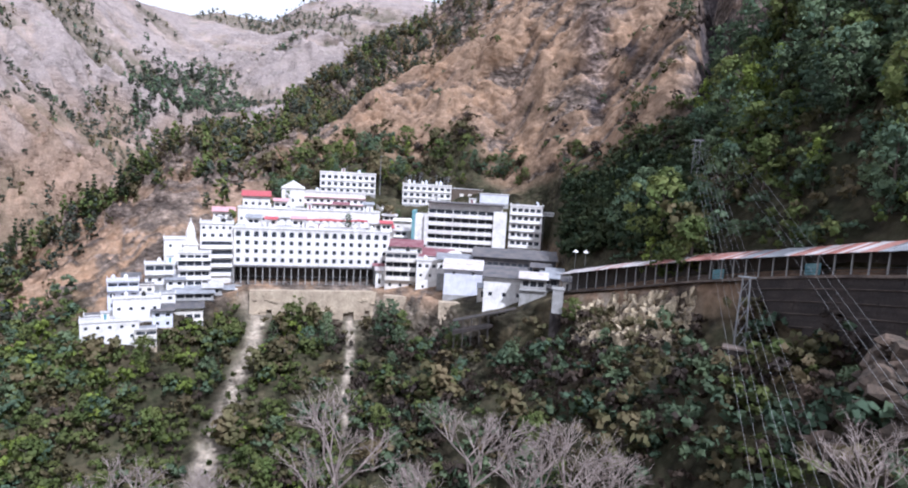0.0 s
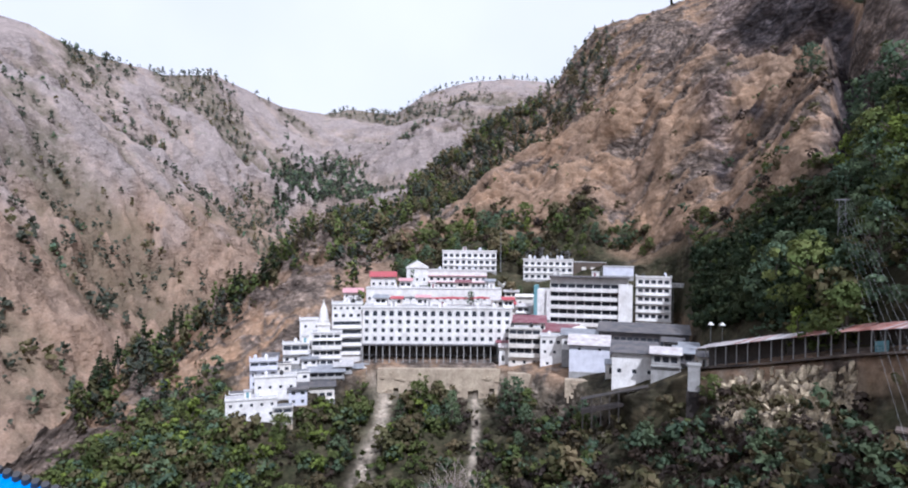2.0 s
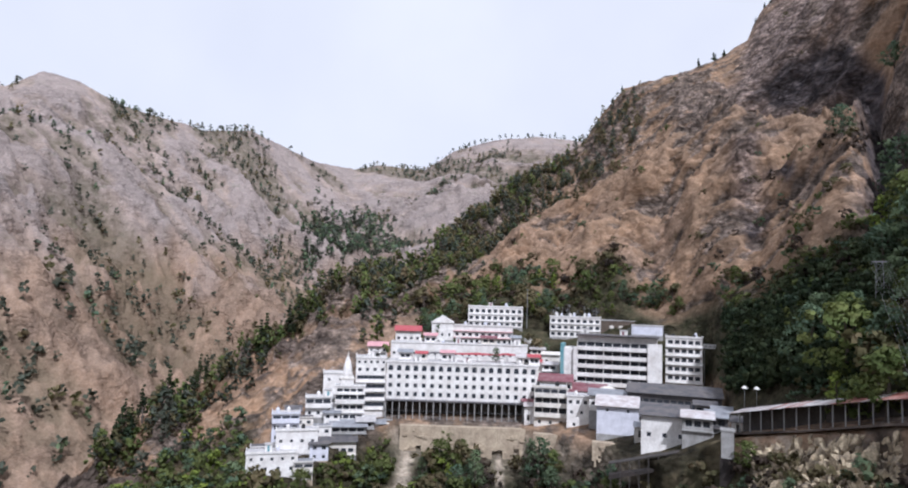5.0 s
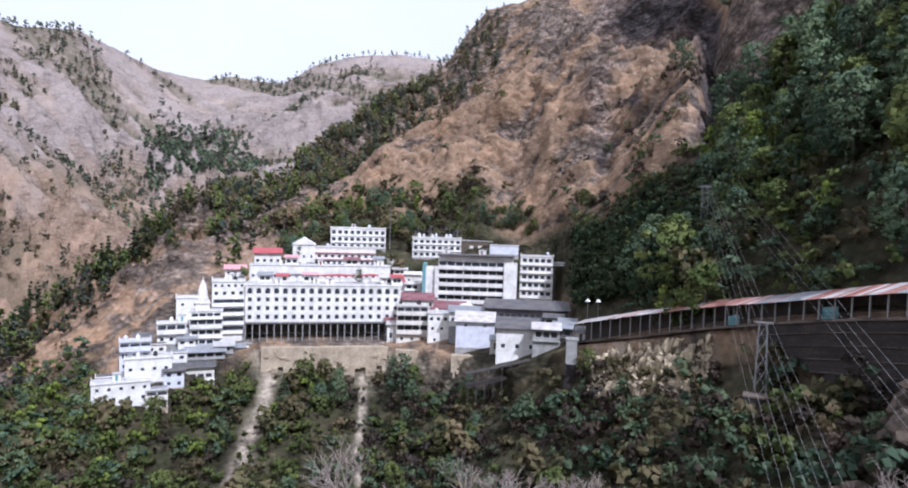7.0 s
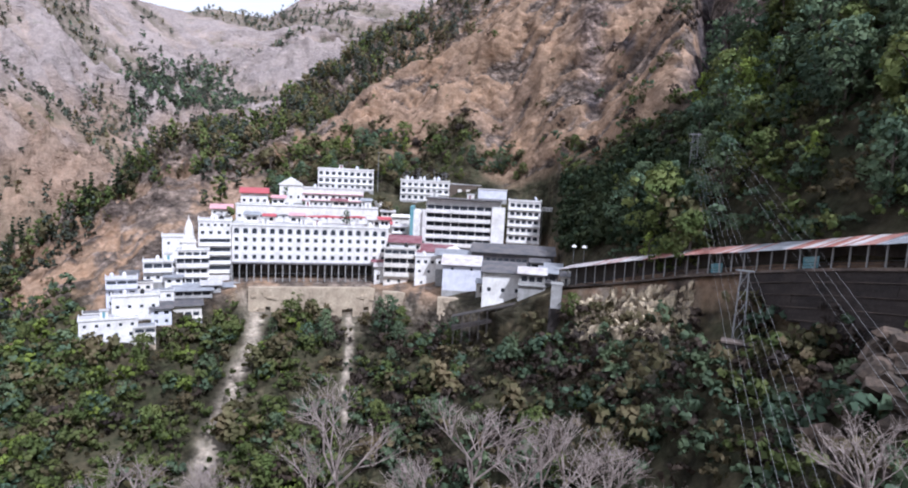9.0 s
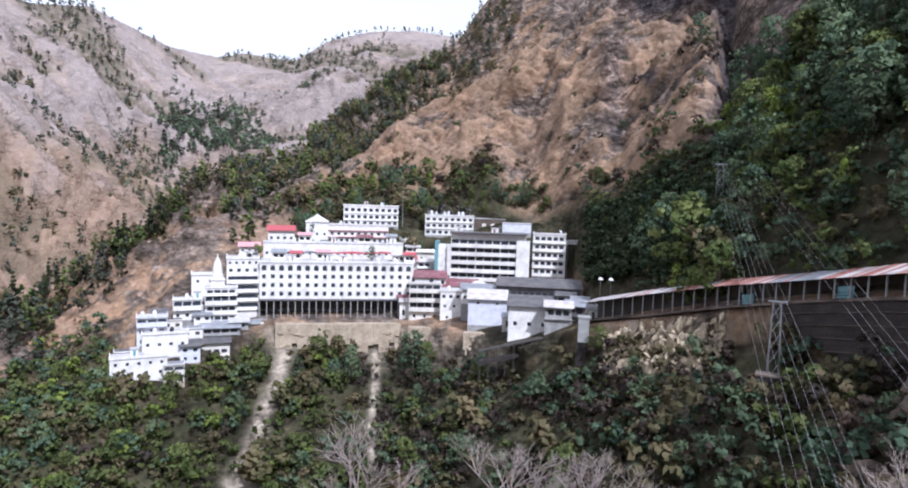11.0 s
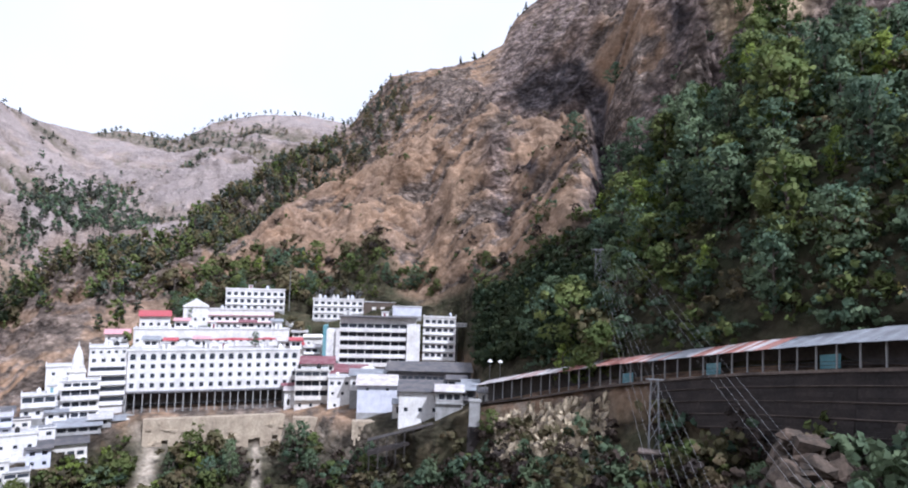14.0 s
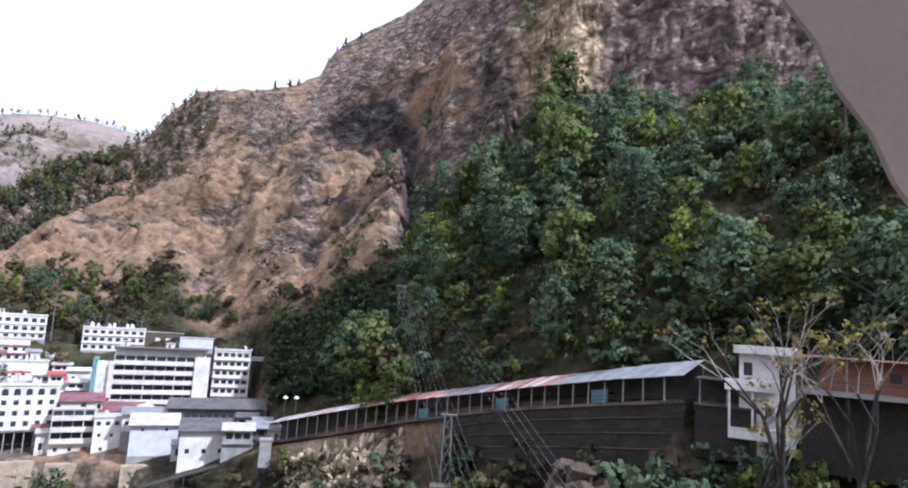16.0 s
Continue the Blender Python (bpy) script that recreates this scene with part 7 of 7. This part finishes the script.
# ---- cable line across the ravine ----
CABLE = material("galvanised_cable", (0.40, 0.40, 0.40), 0.4, (0.38, 0.38, 0.38), 3.0, metal=0.3)


def pylon(x, y, top, label):
    g = land_at(x, y)
    p = thing("pylon", pose(x, y, g, 0, 0, -20), label, "pylon", "cable pylons")
    h = top - g
    for sx in (-0.6, 0.6):
        for sy in (-0.6, 0.6):
            bm = bmesh.new()
            tube(bm, (sx * 1.6, sy * 1.6, -1), (sx, sy, h), 0.075, 0.05, 5)
            part("leg", bm, STEEL, p)
    for k in range(5):
        z0, z1 = h * k / 5, h * (k + 1) / 5
        bm = bmesh.new()
        tube(bm, (-0.7, -0.75, z0), (0.7, -0.75, z1), 0.05, 0.05, 4)
        part("brace", bm, STEEL, p)
    part("crossarm", boxes((-1.5, 1.5, -0.7, -0.5, h - 0.1, h + 0.15)), STEEL, p)
    return Vector((x, y, top))


def cable(a, b, sag, parent):
    bm = bmesh.new()
    pts = []
    for i in range(25):
        k = i / 24
        p = Vector(a).lerp(Vector(b), k) - Vector((0, 0, sag * 4 * k * (1 - k)))
        pts.append(p)
    rope(bm, pts, [0.010] * 25)
    part("cable", bm, CABLE, parent)


head_a = pylon(60.2, 159.0, 9.8, "slender lattice pylon among the trees")
head_b = pylon(66.8, 162.6, 12.0, "slender lattice pylon beside its twin")
pylon(119 * math.sin(radians(25.6)), 119 * math.cos(radians(25.6)), -16.0, "short lattice trestle on a stone landing in the ravine")
landing = thing("landing", pose(116.5 * math.sin(radians(26.6)), 116.5 * math.cos(radians(26.6)), -28.0, 0, 0, -26.6), "worn stone landing at the foot of the trestle", "landing")
part("slab", boxes((-4.6, 4.6, -1.2, 1.6, -0.35, 0.0)), LEDGE, landing)
part("base", boxes((-4.4, 4.4, -1.0, 1.5, -6.5, -0.353)), DARK_STONE, landing)
line_a = thing("cable_line", Matrix(), "bundle of thin steel cables crossing the ravine", "cables", "cable lines")
line_b = thing("cable_line", Matrix(), "fan of thin steel cables to the near bank", "cables", "cable lines")
for i in range(7):
    start = head_a + Vector(((i - 3) * 0.6, 0, -0.25 * (i % 2)))
    end = Vector((23.4 + i * 0.72, 44.2 - i * 0.45, -22.2 + i * 0.22))
    cable(start, start.lerp(end, 1.12), 0.2, line_a)
for i in range(4):
    start = head_b + Vector(((1.5 - i) * 0.9, 0, (1.5 - i) * 0.9))
    end = Vector((30.3 + i * 0.15, 39.8, -11.6 - i * 1.15))
    cable(start, start.lerp(end, 1.1), 0.2, line_b)
for ln, x, y, z in ((line_a, 21.4, 28.5, -26.5), (line_b, 26.7, 27.5, -17.2)):
    part("anchor", boxes((x - 2.6, x + 2.6, y - 0.4, y + 0.4, z - 6, z + 1.5)), GREY_CEMENT, ln, "concrete anchor block")
line_c = thing("cable_line", Matrix(), "three guy ropes rising over the lodge", "cables", "cable lines")
for i in range(3):
    cable(Vector((22.6 + 0.3 * i, 16.4 - 0.3 * i, -1.6 + 0.25 * i)), Vector((8.0, 1.2, 3.9 - 0.28 * i)), 0.03, line_c)
